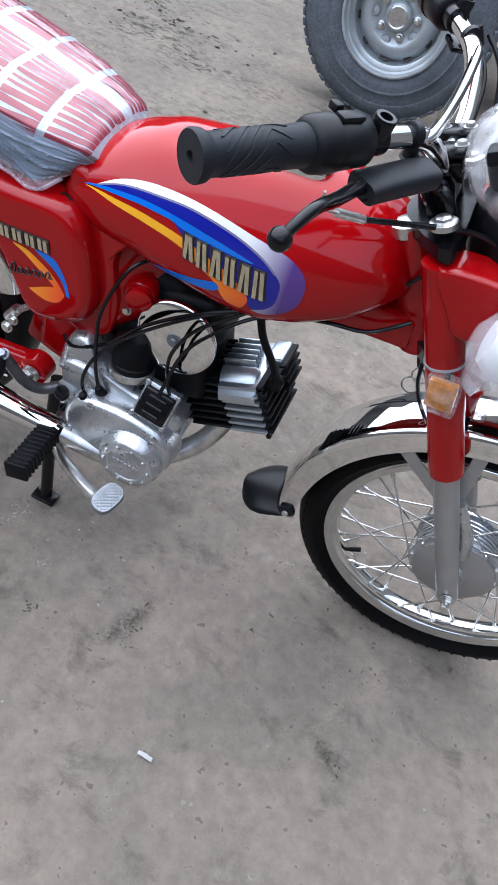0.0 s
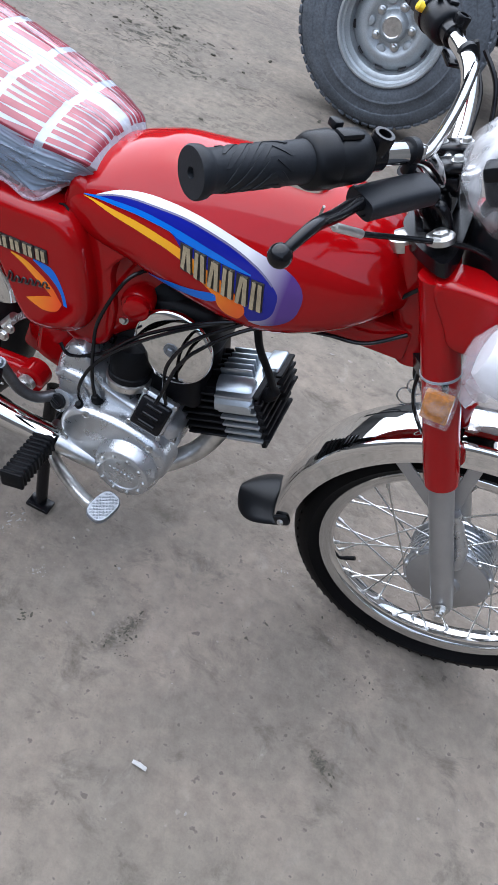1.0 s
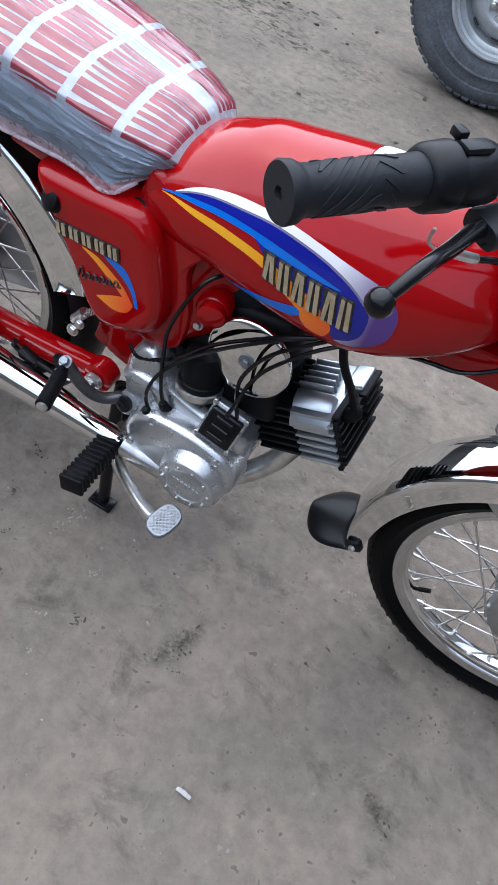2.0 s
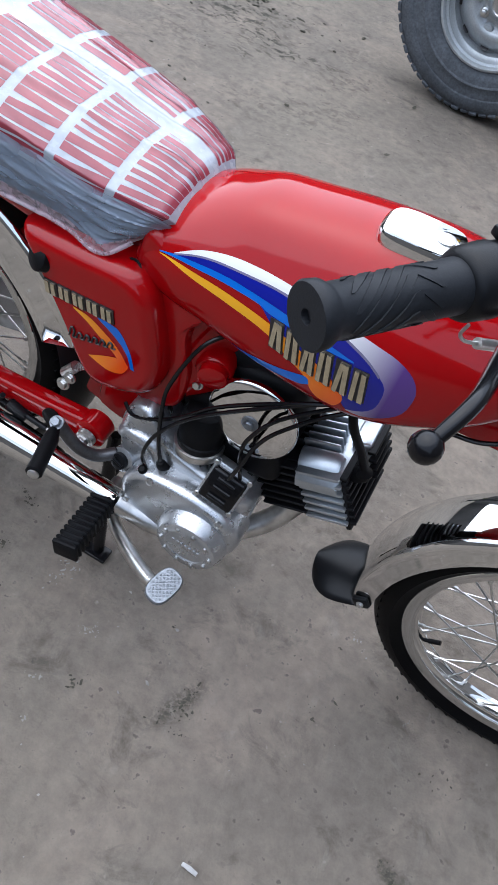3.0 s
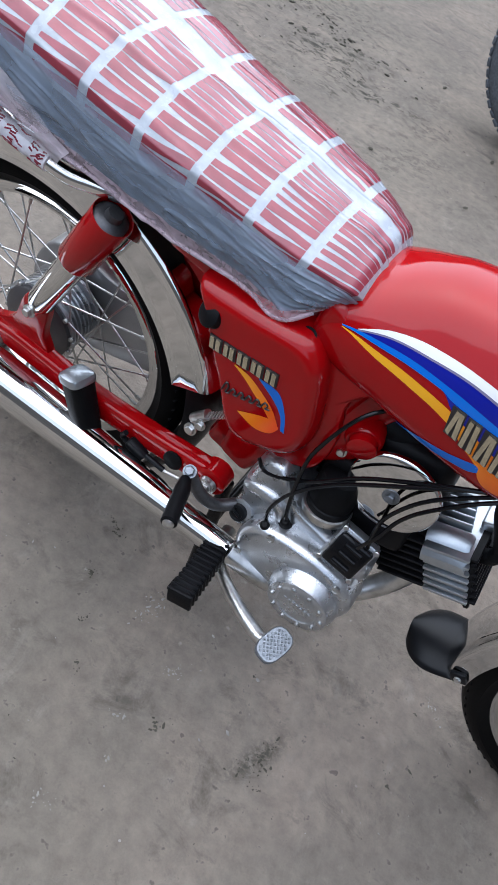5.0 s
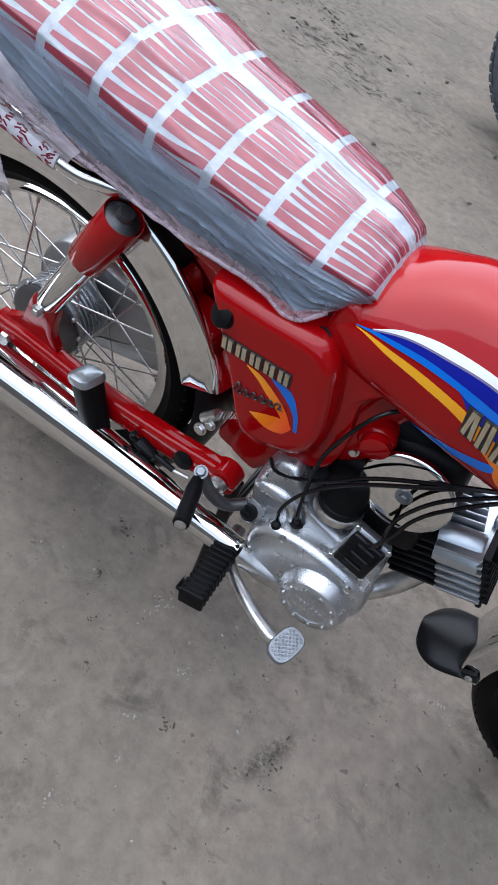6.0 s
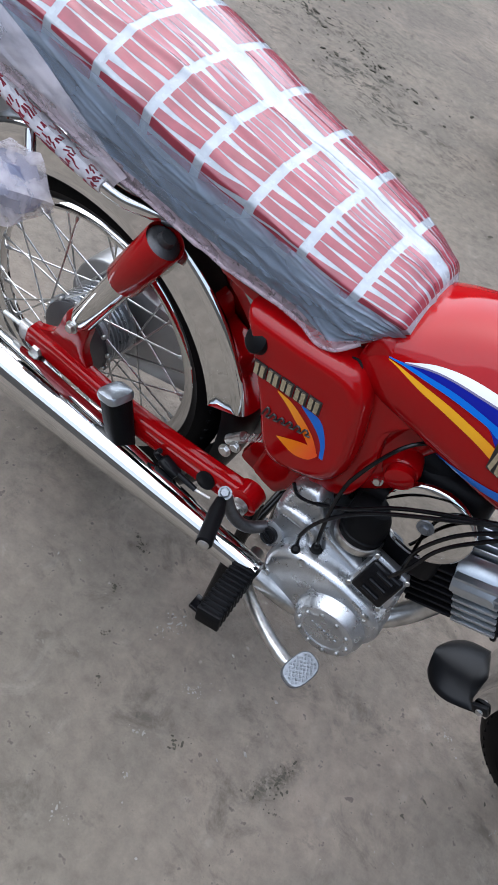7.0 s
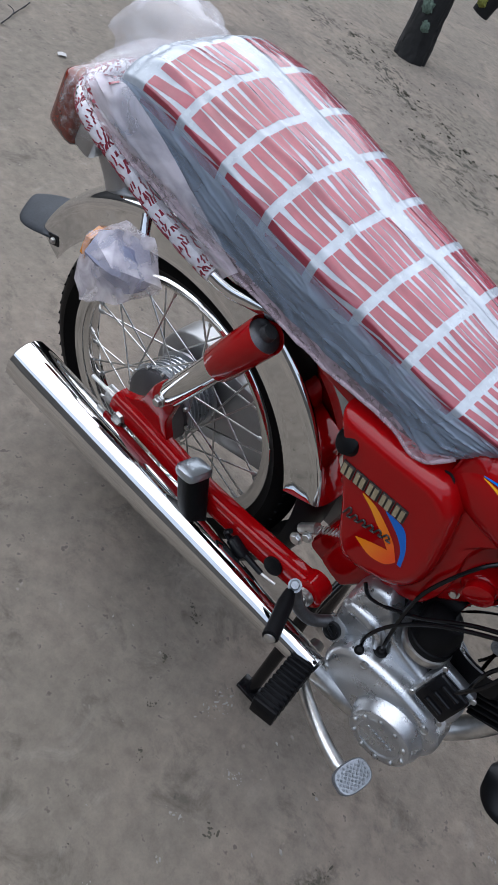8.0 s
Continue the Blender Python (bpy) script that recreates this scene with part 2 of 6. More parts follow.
def bolt(bm, centre, axis, radius, height, washer=True):
    """A hexagon head on a washer."""
    if washer:
        lathe(bm, [(-0.001, radius * 1.35), (0.0012, radius * 1.35)], centre, axis, 14)
    lathe(bm, [(0.0, radius), (height * 0.8, radius), (height, radius * 0.82)], centre, axis, 6)
    return bm


# ---- ground ----
def ground_material():
    """Trodden concrete under dried mud: broad stains, pale dust, dark smears, grit and scuffs."""
    m = material("dry_mud_concrete", (0.25, 0.238, 0.222), 0.9)
    n, l = m.node_tree.nodes, m.node_tree.links
    b = n["Principled BSDF"]
    b.inputs["Specular IOR Level"].default_value = 0.25
    tex = n.new("ShaderNodeTexCoord")

    def noisy(size, detail, rough=0.55, stretch=(1, 1, 1), distort=0.0):
        mp, t = n.new("ShaderNodeMapping"), n.new("ShaderNodeTexNoise")
        mp.inputs["Scale"].default_value = stretch
        t.inputs["Scale"].default_value, t.inputs["Detail"].default_value = size, detail
        t.inputs["Roughness"].default_value, t.inputs["Distortion"].default_value = rough, distort
        l.new(tex.outputs["Object"], mp.inputs[0])
        l.new(mp.outputs[0], t.inputs["Vector"])
        return t.outputs["Fac"]

    def span(src, lo, hi, a, c):
        r = n.new("ShaderNodeMapRange")
        for key, v in (("From Min", lo), ("From Max", hi), ("To Min", a), ("To Max", c)):
            r.inputs[key].default_value = v
        l.new(src, r.inputs["Value"])
        return r.outputs[0]

    def blend(fac, a, c, kind="MIX"):
        x = n.new("ShaderNodeMix")
        x.data_type, x.blend_type = "RGBA", kind
        for key, v in (("Factor", fac), ("A", a), ("B", c)):
            if isinstance(v, (tuple, float)):
                x.inputs[key].default_value = v
            else:
                l.new(v, x.inputs[key])
        return x.outputs["Result"]

    col = blend(span(noisy(0.9, 6.0, 0.6), 0.32, 0.68, 0.0, 1.0), (0.115, 0.099, 0.084, 1), (0.173, 0.149, 0.123, 1))
    col = blend(span(noisy(3.5, 9.0, 0.62, distort=0.6), 0.46, 0.66, 0.0, 0.80), col, (0.200, 0.165, 0.135, 1))
    col = blend(span(noisy(5.0, 10.0, 0.7, (1.0, 1.5, 1), 0.8), 0.58, 0.74, 0.0, 0.55), col, (0.074, 0.066, 0.057, 1))
    col = blend(span(noisy(2.2, 12.0, 0.75, (1.3, 0.7, 1), 0.5), 0.60, 0.68, 0.0, 0.45), col, (0.091, 0.081, 0.067, 1))
    col = blend(span(noisy(0.7, 3.0, 0.5, distort=0.5), 0.42, 0.62, 0.0, 0.5), col, (0.139, 0.123, 0.099, 1))
    col = blend(span(noisy(8.0, 8.0, 0.7, (1.0, 1.4, 1), 0.5), 0.55, 0.68, 0.0, 0.7), col, (0.069, 0.062, 0.050, 1))
    col = blend(span(noisy(11.0, 6.0, 0.7, (1.2, 0.8, 1), 0.9), 0.58, 0.72, 0.0, 0.45), col, (0.215, 0.193, 0.170, 1))
    col = blend(span(noisy(4.2, 12.0, 0.78, (0.8, 1.3, 1), 0.4), 0.60, 0.67, 0.0, 0.35), col, (0.072, 0.070, 0.058, 1))
    col = blend(1.0, col, span(noisy(30.0, 8.0, 0.7), 0.25, 0.75, 0.74, 1.26), "MULTIPLY")
    col = blend(span(noisy(9.0, 9.0, 0.75, (0.5, 1.6, 1), 0.5), 0.63, 0.70, 0.0, 0.2), col, (0.066, 0.060, 0.050, 1))
    col = blend(span(noisy(16.0, 7.0, 0.72, (1.6, 0.5, 1), 0.5), 0.64, 0.71, 0.0, 0.3), col, (0.225, 0.205, 0.180, 1))
    col = blend(span(noisy(60.0, 2.0, 0.5), 0.68, 0.74, 0.0, 0.7), col, (0.061, 0.053, 0.048, 1))
    col = blend(span(noisy(38.0, 2.0, 0.5, (1, 1, 1)), 0.73, 0.78, 0.0, 0.5), col, (0.275, 0.252, 0.231, 1))
    # wet mud churned by wheels beyond the motorcycle, the shade of its crumbs painted in
    sep, dx, dy = n.new("ShaderNodeSeparateXYZ"), n.new("ShaderNodeMath"), n.new("ShaderNodeMath")
    l.new(tex.outputs["Object"], sep.inputs[0])
    dx.operation, dy.operation = "MULTIPLY_ADD", "ADD"
    dx.inputs[1].default_value, dx.inputs[2].default_value = 0.52, -2.15
    l.new(sep.outputs["X"], dx.inputs[0])
    l.new(dx.outputs[0], dy.inputs[0])
    l.new(sep.outputs["Y"], dy.inputs[1])
    far = n.new("ShaderNodeMath")
    far.operation = "ABSOLUTE"
    l.new(dy.outputs[0], far.inputs[0])
    band = n.new("ShaderNodeMath")
    band.operation = "MULTIPLY"
    l.new(span(far.outputs[0], 0.10, 0.75, 1.0, 0.0), band.inputs[0])
    l.new(span(sep.outputs["X"], -0.25, 0.35, 1.0, 0.0), band.inputs[1])
    rut = n.new("ShaderNodeMath")
    rut.operation = "MULTIPLY"
    patch = n.new("ShaderNodeMath")
    patch.operation = "MULTIPLY"
    l.new(span(noisy(26.0, 8.0, 0.70, (0.9, 1.4, 1), 0.5), 0.50, 0.57, 0.0, 1.0), patch.inputs[0])
    l.new(span(noisy(3.2, 4.0, 0.6, (0.8, 1.3, 1), 0.4), 0.46, 0.58, 0.0, 0.95), patch.inputs[1])
    l.new(patch.outputs[0], rut.inputs[0])
    l.new(band.outputs[0], rut.inputs[1])
    col = blend(rut.outputs[0], col, (0.034, 0.032, 0.024, 1))
    # two smears of trodden mud beside the motorcycle
    for x, y, turn, along, across in ((0.738, -0.275, 66, 0.075, 0.022), (1.168, -0.330, -35, 0.045, 0.018)):
        mp, far = n.new("ShaderNodeMapping"), n.new("ShaderNodeVectorMath")
        mp.vector_type = "TEXTURE"
        mp.inputs["Location"].default_value = (x, y, 0)
        mp.inputs["Rotation"].default_value = (0, 0, radians(turn))
        mp.inputs["Scale"].default_value = (along, across, 1)
        l.new(tex.outputs["Object"], mp.inputs[0])
        far.operation = "LENGTH"
        l.new(mp.outputs[0], far.inputs[0])
        smear = n.new("ShaderNodeMath")
        smear.operation = "MULTIPLY"
        l.new(span(far.outputs["Value"], 0.25, 1.25, 1.0, 0.0), smear.inputs[0])
        l.new(span(noisy(46.0, 9.0, 0.75, (1, 1.2, 1), 0.4), 0.42, 0.56, 0.0, 1.0), smear.inputs[1])
        col = blend(smear.outputs[0], col, (0.058, 0.053, 0.042, 1))
    l.new(col, b.inputs["Base Color"])
    prev = None
    for size, detail, dist, strength in ((4.0, 8.0, 0.022, 0.6), (22.0, 8.0, 0.009, 0.8), (110.0, 4.0, 0.0016, 0.7)):
        bp = n.new("ShaderNodeBump")
        bp.inputs["Strength"].default_value, bp.inputs["Distance"].default_value = strength, dist
        l.new(noisy(size, detail, 0.6), bp.inputs["Height"])
        if prev:
            l.new(prev, bp.inputs["Normal"])
        prev = bp.outputs[0]
    l.new(prev, b.inputs["Normal"])
    return m


def ground():
    bm = bmesh.new()
    reach = [4.0, 6.0, 9.0, 14.0, 22.0, 40.0, 90.0, 250.0, 600.0]
    xs = [-2.6 - r for r in reversed(reach)] + list(np.arange(-2.6, 1.5, 0.022)) + [1.5 + r for r in [0.3, 0.8, 1.6] + reach]
    ys = [-1.6 - r for r in reversed(reach)] + list(np.arange(-1.6, 1.7, 0.06)) + list(np.arange(1.7, 3.9, 0.022)) + [4.2 + r for r in [0.0, 0.6, 1.6] + reach]
    grid = []
    for x in xs:
        row = []
        for y in ys:
            d = math.hypot(x, y)
            z = 0.004 * noise.noise((x * 1.3, y * 1.3, 3.0)) + (0.02 * noise.noise((x * 0.6, y * 0.6, 8.0)) * min(1, max(0, (d - 2.0) / 3))) - 0.004
            # clods and wheel ruts in the churned strip
            churn = max(0.0, 1 - abs(y + 0.52 * x - 2.15) / 0.75) * min(1.0, max(0.0, (0.35 - x) / 0.6))
            if churn > 0 and d < 8:
                q = Vector((x * 5.5, y * 7.5 + x * 2.0, 2.0))
                z += churn * (0.010 * noise.noise(q) + 0.010 * abs(noise.noise(q * 2.4)) + 0.008 * noise.noise(q * 5.0))
            row.append(bm.verts.new((x, y, z)))
        grid.append(row)
    for p, q in zip(grid, grid[1:]):
        for j in range(len(ys) - 1):
            bm.faces.new((p[j], q[j], q[j + 1], p[j + 1]))
    m = ground_material()
    return tagged(part("ground", bm, m), "grey-brown trodden concrete yard with dried mud stains", "ground", kind="structure")


ground()

# ---- the motorcycle: x ahead, y to its left, z up, from the point under its back axle ----
bike = tagged(new("motorcycle"), "new red motorcycle with chrome trim, wrapped in clear printed plastic", "motorcycle")
bike.matrix_world = pose(0, 0.005, 0, 3.16, 0, 0)
REAR, FRONT = Vector((0, 0.012, 0.307)), Vector((1.220, -0.004, 0.286))
RIM_R, TYRE_R = 0.2415, 0.2970


def wheel(name, at, hub_r, plate):
    c, y = at, Vector((0, 1, 0))
    bm = bmesh.new()
    # rim: flanges, a well between them
    prof = [(-0.0235, RIM_R), (-0.022, RIM_R + 0.0015), (-0.0195, RIM_R - 0.001), (-0.0185, 0.229), (-0.012, 0.227), (-0.009, 0.2215), (0.009, 0.2215), (0.012, 0.227),
            (0.0185, 0.229), (0.0195, RIM_R - 0.001), (0.022, RIM_R + 0.0015), (0.0235, RIM_R), (0.0225, 0.2290), (0.0210, 0.2240), (0.0165, 0.2262), (0.0125, 0.2228), (0.0105, 0.2170), (0.0050, 0.2152),
            (-0.0050, 0.2152), (-0.0105, 0.2170), (-0.0125, 0.2228), (-0.0165, 0.2262), (-0.0210, 0.2240), (-0.0225, 0.2290)]
    lathe(bm, prof, c, y, 96, closed=True)
    rim = part(name, bm, CHROME, bike, "spoked wheel with a chrome rim")
    bm = bmesh.new()
    prof = []
    for k in range(25):
        a = math.pi * (k / 24)
        prof.append((-0.0375 * math.cos(a) * (1 - 0.12 * math.sin(a) ** 6) * (1 if 0.25 < k / 24 < 0.75 else 0.98), 0.238 + (TYRE_R - 0.238) * math.sin(a) ** 0.72))
    prof = [(-0.021, 0.236), (-0.0225, 0.2425)] + prof[2:-2] + [(0.0225, 0.2425), (0.021, 0.236)]
    lathe(bm, prof, c, y, 96, cap=False)
    part("tyre", bm, TYRE, rim, "black ribbed rubber tyre")
    # tread lugs along both shoulders
    bm = bmesh.new()
    for k in range(72):
        for s in (-1, 1):
            a = 2 * math.pi * (k + (0.5 if s > 0 else 0)) / 72
            d = Vector((math.cos(a), 0, math.sin(a)))
            t = Vector((-d.z, 0, d.x))
            m = Matrix((t, y, d)).transposed() @ rot(-s * 22, 0, s * 25)
            block(bm, c + d * (TYRE_R - 0.0132) + y * s * 0.0185, (0.0170, 0.015, 0.006), 0, m)
    part("tread", bm, TYRE, rim)
    bm = bmesh.new()
    hw = 0.036
    prof = [(-hw, 0.020), (-hw, hub_r), (-hw + 0.005, hub_r + 0.002), (-hw + 0.009, hub_r), (-hw + 0.011, hub_r - 0.010)]
    for k in range(5):
        a = -hw + 0.017 + k * 0.009
        prof += [(a, hub_r - 0.010), (a + 0.001, hub_r - 0.004), (a + 0.004, hub_r - 0.004), (a + 0.005, hub_r - 0.010)]
    prof += [(hw - 0.008, hub_r - 0.010), (hw - 0.006, hub_r), (hw, hub_r), (hw, 0.02)]
    lathe(bm, prof, c, y, 48)
    part("hub", bm, CAST, rim, "cast aluminium drum hub")
    bm = bmesh.new()
    s = -1
    lathe(bm, [(0.034, hub_r - 0.004), (0.042, hub_r - 0.006), (0.046, hub_r - 0.016), (0.050, 0.025), (0.058, 0.020), (0.060, 0.0)], c, y * s, 40)
    drum = part("brake_plate", bm, plate, rim, "brake drum plate")
    for k in range(12):
        a = 2 * math.pi * (k + 0.3) / 12
        bm = bmesh.new()
        lathe(bm, [(0.036, 0.0042), (0.0405, 0.0038), (0.0412, 0.0)], c + Vector((math.cos(a), 0, math.sin(a))) * (hub_r - 0.0035), y * s, 10)
        part("rivet", bm, STEEL, drum)
    bm = bmesh.new()
    tube(bm, [c + Vector((0, -0.125, 0)), c + Vector((0, 0.125, 0))], 0.0065, 12)
    part("axle", bm, STEEL, rim)
    # one spoke mesh, thirty-six spokes
    bm = bmesh.new()
    tube(bm, [(0, 0, 0), (0, 0, 0.97)], 0.0018, 6)
    tube(bm, [(0, 0, 0.915), (0, 0, 1.0)], 0.0036, 6)
    first = None
    for k in range(36):
        side = 1 if k % 2 else -1
        turn = 1 if (k // 2) % 2 else -1
        a_rim = 2 * math.pi * (k + 0.5) / 36
        a_hub = a_rim + turn * 0.95
        p = c + Vector((math.cos(a_hub) * (hub_r - 0.003), side * (hw - 0.002 + 0.002 * turn), math.sin(a_hub) * (hub_r - 0.003)))
        q = c + Vector((math.cos(a_rim) * 0.221, side * 0.006, math.sin(a_rim) * 0.221))
        if first is None:
            ob = first = part("spoke", bm, STEEL, rim)
        else:
            ob = new("spoke", first.data)
            ob.parent = rim
        d = q - p
        ob.matrix_basis = Matrix.Translation(p) @ d.to_track_quat("Z", "Y").to_matrix().to_4x4() @ Matrix.Diagonal((1, 1, d.length, 1))
    return rim


front_wheel = wheel("front_wheel", FRONT, 0.078, SILVER)
wheel("rear_wheel", REAR, 0.074, material("grey_drum_paint", (0.10, 0.097, 0.102), 0.34, 0.6, grain=0.05, grain_size=500, stain=0.15, stain_size=25, rough_var=0.06))
bm = bmesh.new()
va = radians(218.6)
vd = Vector((math.cos(va), 0, math.sin(va)))
tube(bm, [FRONT + vd * 0.218, FRONT + vd * 0.205], 0.0035, 8)
tube(bm, [FRONT + vd * 0.207, FRONT + vd * 0.186], 0.0045, 10)
part("valve", bm, RUBBER, front_wheel, "black capped tyre valve")


# ---- mudguards ----
def mudguard(name, at, r_mid, r_side, r_edge, half, a0, a1, label):
    bm = bmesh.new()
    loops = []
    for k in range(61):
        a = radians(a0 + (a1 - a0) * k / 60)
        d = Vector((math.cos(a), 0, math.sin(a)))
        sect = [at + d * (r_edge - 0.003) + Vector((0, -half + 0.004, 0)), at + d * (r_edge - 0.004) + Vector((0, -half - 0.001, 0))]
        outer = []
        for j in range(27):
            t = -1 + 2 * j / 26
            a2 = math.pi / 2 * t
            # straight flank, then a round crown
            if abs(t) > 0.72:
                u = (abs(t) - 0.72) / 0.28
                outer.append((math.copysign(0.94 + 0.06 * u, t), r_side + (r_edge - r_side) * u))
            else:
                u = t / 0.72
                ang = math.pi / 2 * u
                outer.append((0.94 * math.copysign(abs(math.sin(ang)) ** 0.9, ang), r_side + (r_mid - r_side) * math.cos(ang) ** 0.7))
        sect += [at + d * r + Vector((0, half * t, 0)) for t, r in outer]
        sect += [at + d * (r_edge - 0.004) + Vector((0, half + 0.001, 0)), at + d * (r_edge - 0.003) + Vector((0, half - 0.004, 0))]
        sect += [at + d * (r - 0.0025) + Vector((0, half * t * 0.955, 0)) for t, r in reversed(outer)]
        loops.append(sect)
    rings(bm, loops)
    return part(name, bm, CHROME, bike, label)


mudguard("front_mudguard", FRONT, 0.340, 0.320, 0.298, 0.056, 190, 35, "chrome front mudguard with rolled edges")
rear_guard = mudguard("rear_mudguard", REAR, 0.372, 0.350, 0.304, 0.060, 20, 156, "chrome rear mudguard with rolled edges")


def mud_flap(at, along, name, length=0.085, half=0.052, mat=PLASTIC, label="black moulded plastic mud flap"):
    """A black moulded flap, flared outwards from a guard's end; along: the angle in the x-z plane at which it leaves."""
    bm = bmesh.new()
    d, n = Vector((math.cos(along), 0, math.sin(along))), Vector((math.sin(along), 0, -math.cos(along)))
    loops = []
    for k in range(19):
        t = 1 - (1 - k / 18) ** 1.6
        w = half * (0.98 + 0.10 * math.sin(t * 2.4)) * (1 if t < 0.35 else math.sqrt(max(0.14, 1 - ((t - 0.35) / 0.70) ** 2.6)))
        up = [at + d * length * t + n * ((0.013 + 0.010 * math.sin(t * 2.6)) * (1 - abs(j / 8 - 1) ** 2.2) + 0.004 * t) + Vector((0, w * (j / 8 - 1), 0)) for j in range(17)]
        down = [p - n * 0.004 for p in reversed(up)]
        loops.append(up + down)
    rings(bm, loops)
    return part(name, bm, mat, bike, label, smooth=60)


ffl = mud_flap(FRONT + Vector((-0.306, 0, -0.046)), radians(207), "mud_flap", 0.100, 0.060)
rfl = mud_flap(REAR + Vector((-0.300, 0, 0.152)), radians(198), "mud_flap", 0.112, 0.062, GREY_RUBBER, "grey rubber mud flap")
bm = bmesh.new()
bolt(bm, FRONT + Vector((-0.3085, -0.064, -0.036)), (-0.2, -1, 0.3), 0.0045, 0.005)
part("bolt", bm, STEEL, ffl, "zinc flap bolt")
bm = bmesh.new()
block(bm, FRONT + Vector((-0.3085, -0.058, -0.036)), (0.028, 0.010, 0.024), 0.005, rot(0, -35, 0), 2)
part("flap_lug", bm, PLASTIC, ffl)
bm = bmesh.new()
block(bm, REAR + Vector((-0.290, -0.056, 0.150)), (0.030, 0.008, 0.022), 0.0035, rot(0, -20, 0), 2)
part("flap_lug", bm, PLASTIC, rfl)
bm = bmesh.new()
bolt(bm, REAR + Vector((-0.290, -0.061, 0.150)), (-0.2, -1, 0.3), 0.0045, 0.005)
part("bolt", bm, STEEL, rfl, "zinc flap bolt")

# black splash guard that carries the rear guard on down in front of the wheel
bm = bmesh.new()
loops = []
for k in range(13):
    a = radians(22 - 62 * k / 12)
    d = Vector((math.cos(a), 0, math.sin(a)))
    r = 0.360 - 0.030 * k / 12
    sect = [REAR + d * (r - 0.030 * abs(j / 6 - 1) ** 3) + Vector((0, 0.058 * (j / 6 - 1), 0)) for j in range(13)]
    loops.append(sect + [p - d * 0.004 for p in reversed(sect)])
rings(bm, loops)
part("splash_guard", bm, PLASTIC, rear_guard, "black plastic splash guard")

# ---- front fork ----
RAKE = Vector((-0.496, 0, 1.0)).normalized()


def fork_at(z, y):
    return Vector((1.219 - 0.496 * (z - 0.289), y, z))


for y in (-0.092, 0.092):
    bm = bmesh.new()
    a = fork_at(0.270, y)
    length = (fork_at(0.590, y) - a).length
    lathe(bm, [(0, 0.010), (0.002, 0.016), (0.010, 0.0185), (0.022, 0.0195), (length, 0.0195)], a, RAKE, 24)
    slider = part("fork_slider", bm, SILVER, bike, "silver-painted fork leg")
    bm = bmesh.new()
    s = -1 if y < 0 else 1
    bolt(bm, FRONT + Vector((0, s * 0.110, 0.008)), (0, s, 0), 0.009, 0.008)
    tube(bm, [FRONT + Vector((0, s * 0.116, 0.008)), FRONT + Vector((0, s * 0.123, 0.008))], 0.005, 10)
    part("axle_nut", bm, STEEL, slider, "zinc axle nut")
    bm = bmesh.new()
    a = fork_at(0.546, y)
    length = (fork_at(0.850, y) - a).length
    lathe(bm, [(0, 0.0225), (0.0, 0.0255), (0.02, 0.0262), (length, 0.0262)], a, RAKE, 28)
    part("fork_cover", bm, RED, bike, "red tubular fork cover")
    bm = bmesh.new()
    lathe(bm, [(0, 0.0098), (0.004, 0.0098), (0.0055, 0.0080), (0.006, 0.0)], fork_at(0.894, y), RAKE, 6)
    lathe(bm, [(-0.006, 0.0165), (0.001, 0.0165), (0.003, 0.0135)], fork_at(0.892, y), RAKE, 28)
    part("fork_cap", bm, STEEL, bike, "chrome fork cap nut")

# bridges and stem
bm = bmesh.new()
for z, h in ((0.858, 0.018), (0.700, 0.024)):
    loops = []
    ctr = fork_at(z, 0)
    out = round_outline([(-0.055, -0.032), (0.002, -0.116), (0.018, -0.092), (0.020, 0), (0.018, 0.092), (0.002, 0.116), (-0.055, 0.032)], 4)
    for k in (0, h):
        loops.append([ctr + RAKE * k + Vector((px * 0.9, py, px * 0.45)) for px, py in out])
    rings(bm, loops)
tube(bm, [fork_at(0.68, 0) + Vector((-0.040, 0, 0)), fork_at(0.878, 0) + Vector((-0.040, 0, 0))], 0.014, 16)
part("fork_bridge", bm, BLACK, bike, "black steel fork bridges and stem")
bm = bmesh.new()
sc = fork_at(0.838, 0) + Vector((-0.064, -0.032, 0))
lathe(bm, [(-0.012, 0.0190), (0.0, 0.0195), (0.003, 0.0195), (0.004, 0.014)], sc, RAKE, 28)
lathe(bm, [(0.003, 0.0125), (0.008, 0.0125), (0.0095, 0.010), (0.0095, 0.0)], sc, RAKE, 6)
part("stem_nut", bm, STEEL, bike, "bright steering stem nut")

# red nacelle sides that carry the headlamp
for s in (-1, 1):
    bm = bmesh.new()
    out = round_outline([(0.938, 0.852), (1.03, 0.868), (1.10, 0.860), (1.11, 0.815), (1.05, 0.790), (0.995, 0.778), (0.972, 0.800)], 5)
    pillow(bm, out, s * 0.070, s * 0.122, 0.012)
    part("headlamp_bracket", bm, RED, bike, "red pressed headlamp bracket")

# guard stays
for s in (-1, 1):
    bm = bmesh.new()
    top = FRONT + Vector((0, s * 0.058, 0.318))
    for dx in (-0.205, -0.090):
        a = FRONT + Vector((dx, s * 0.050, math.sqrt(0.314**2 - dx**2)))
        b = fork_at(0.445, s * 0.066)
        d = (b - a)
        m = Matrix((d.normalized().cross(Vector((0, 1, 0))), Vector((0, 1, 0)), d.normalized())).transposed()
        block(bm, (a + b) / 2, (0.022, 0.0035, d.length), 0.001, m, 1)
    part("guard_stay", bm, SILVER, bike, "grey flat steel mudguard stay")


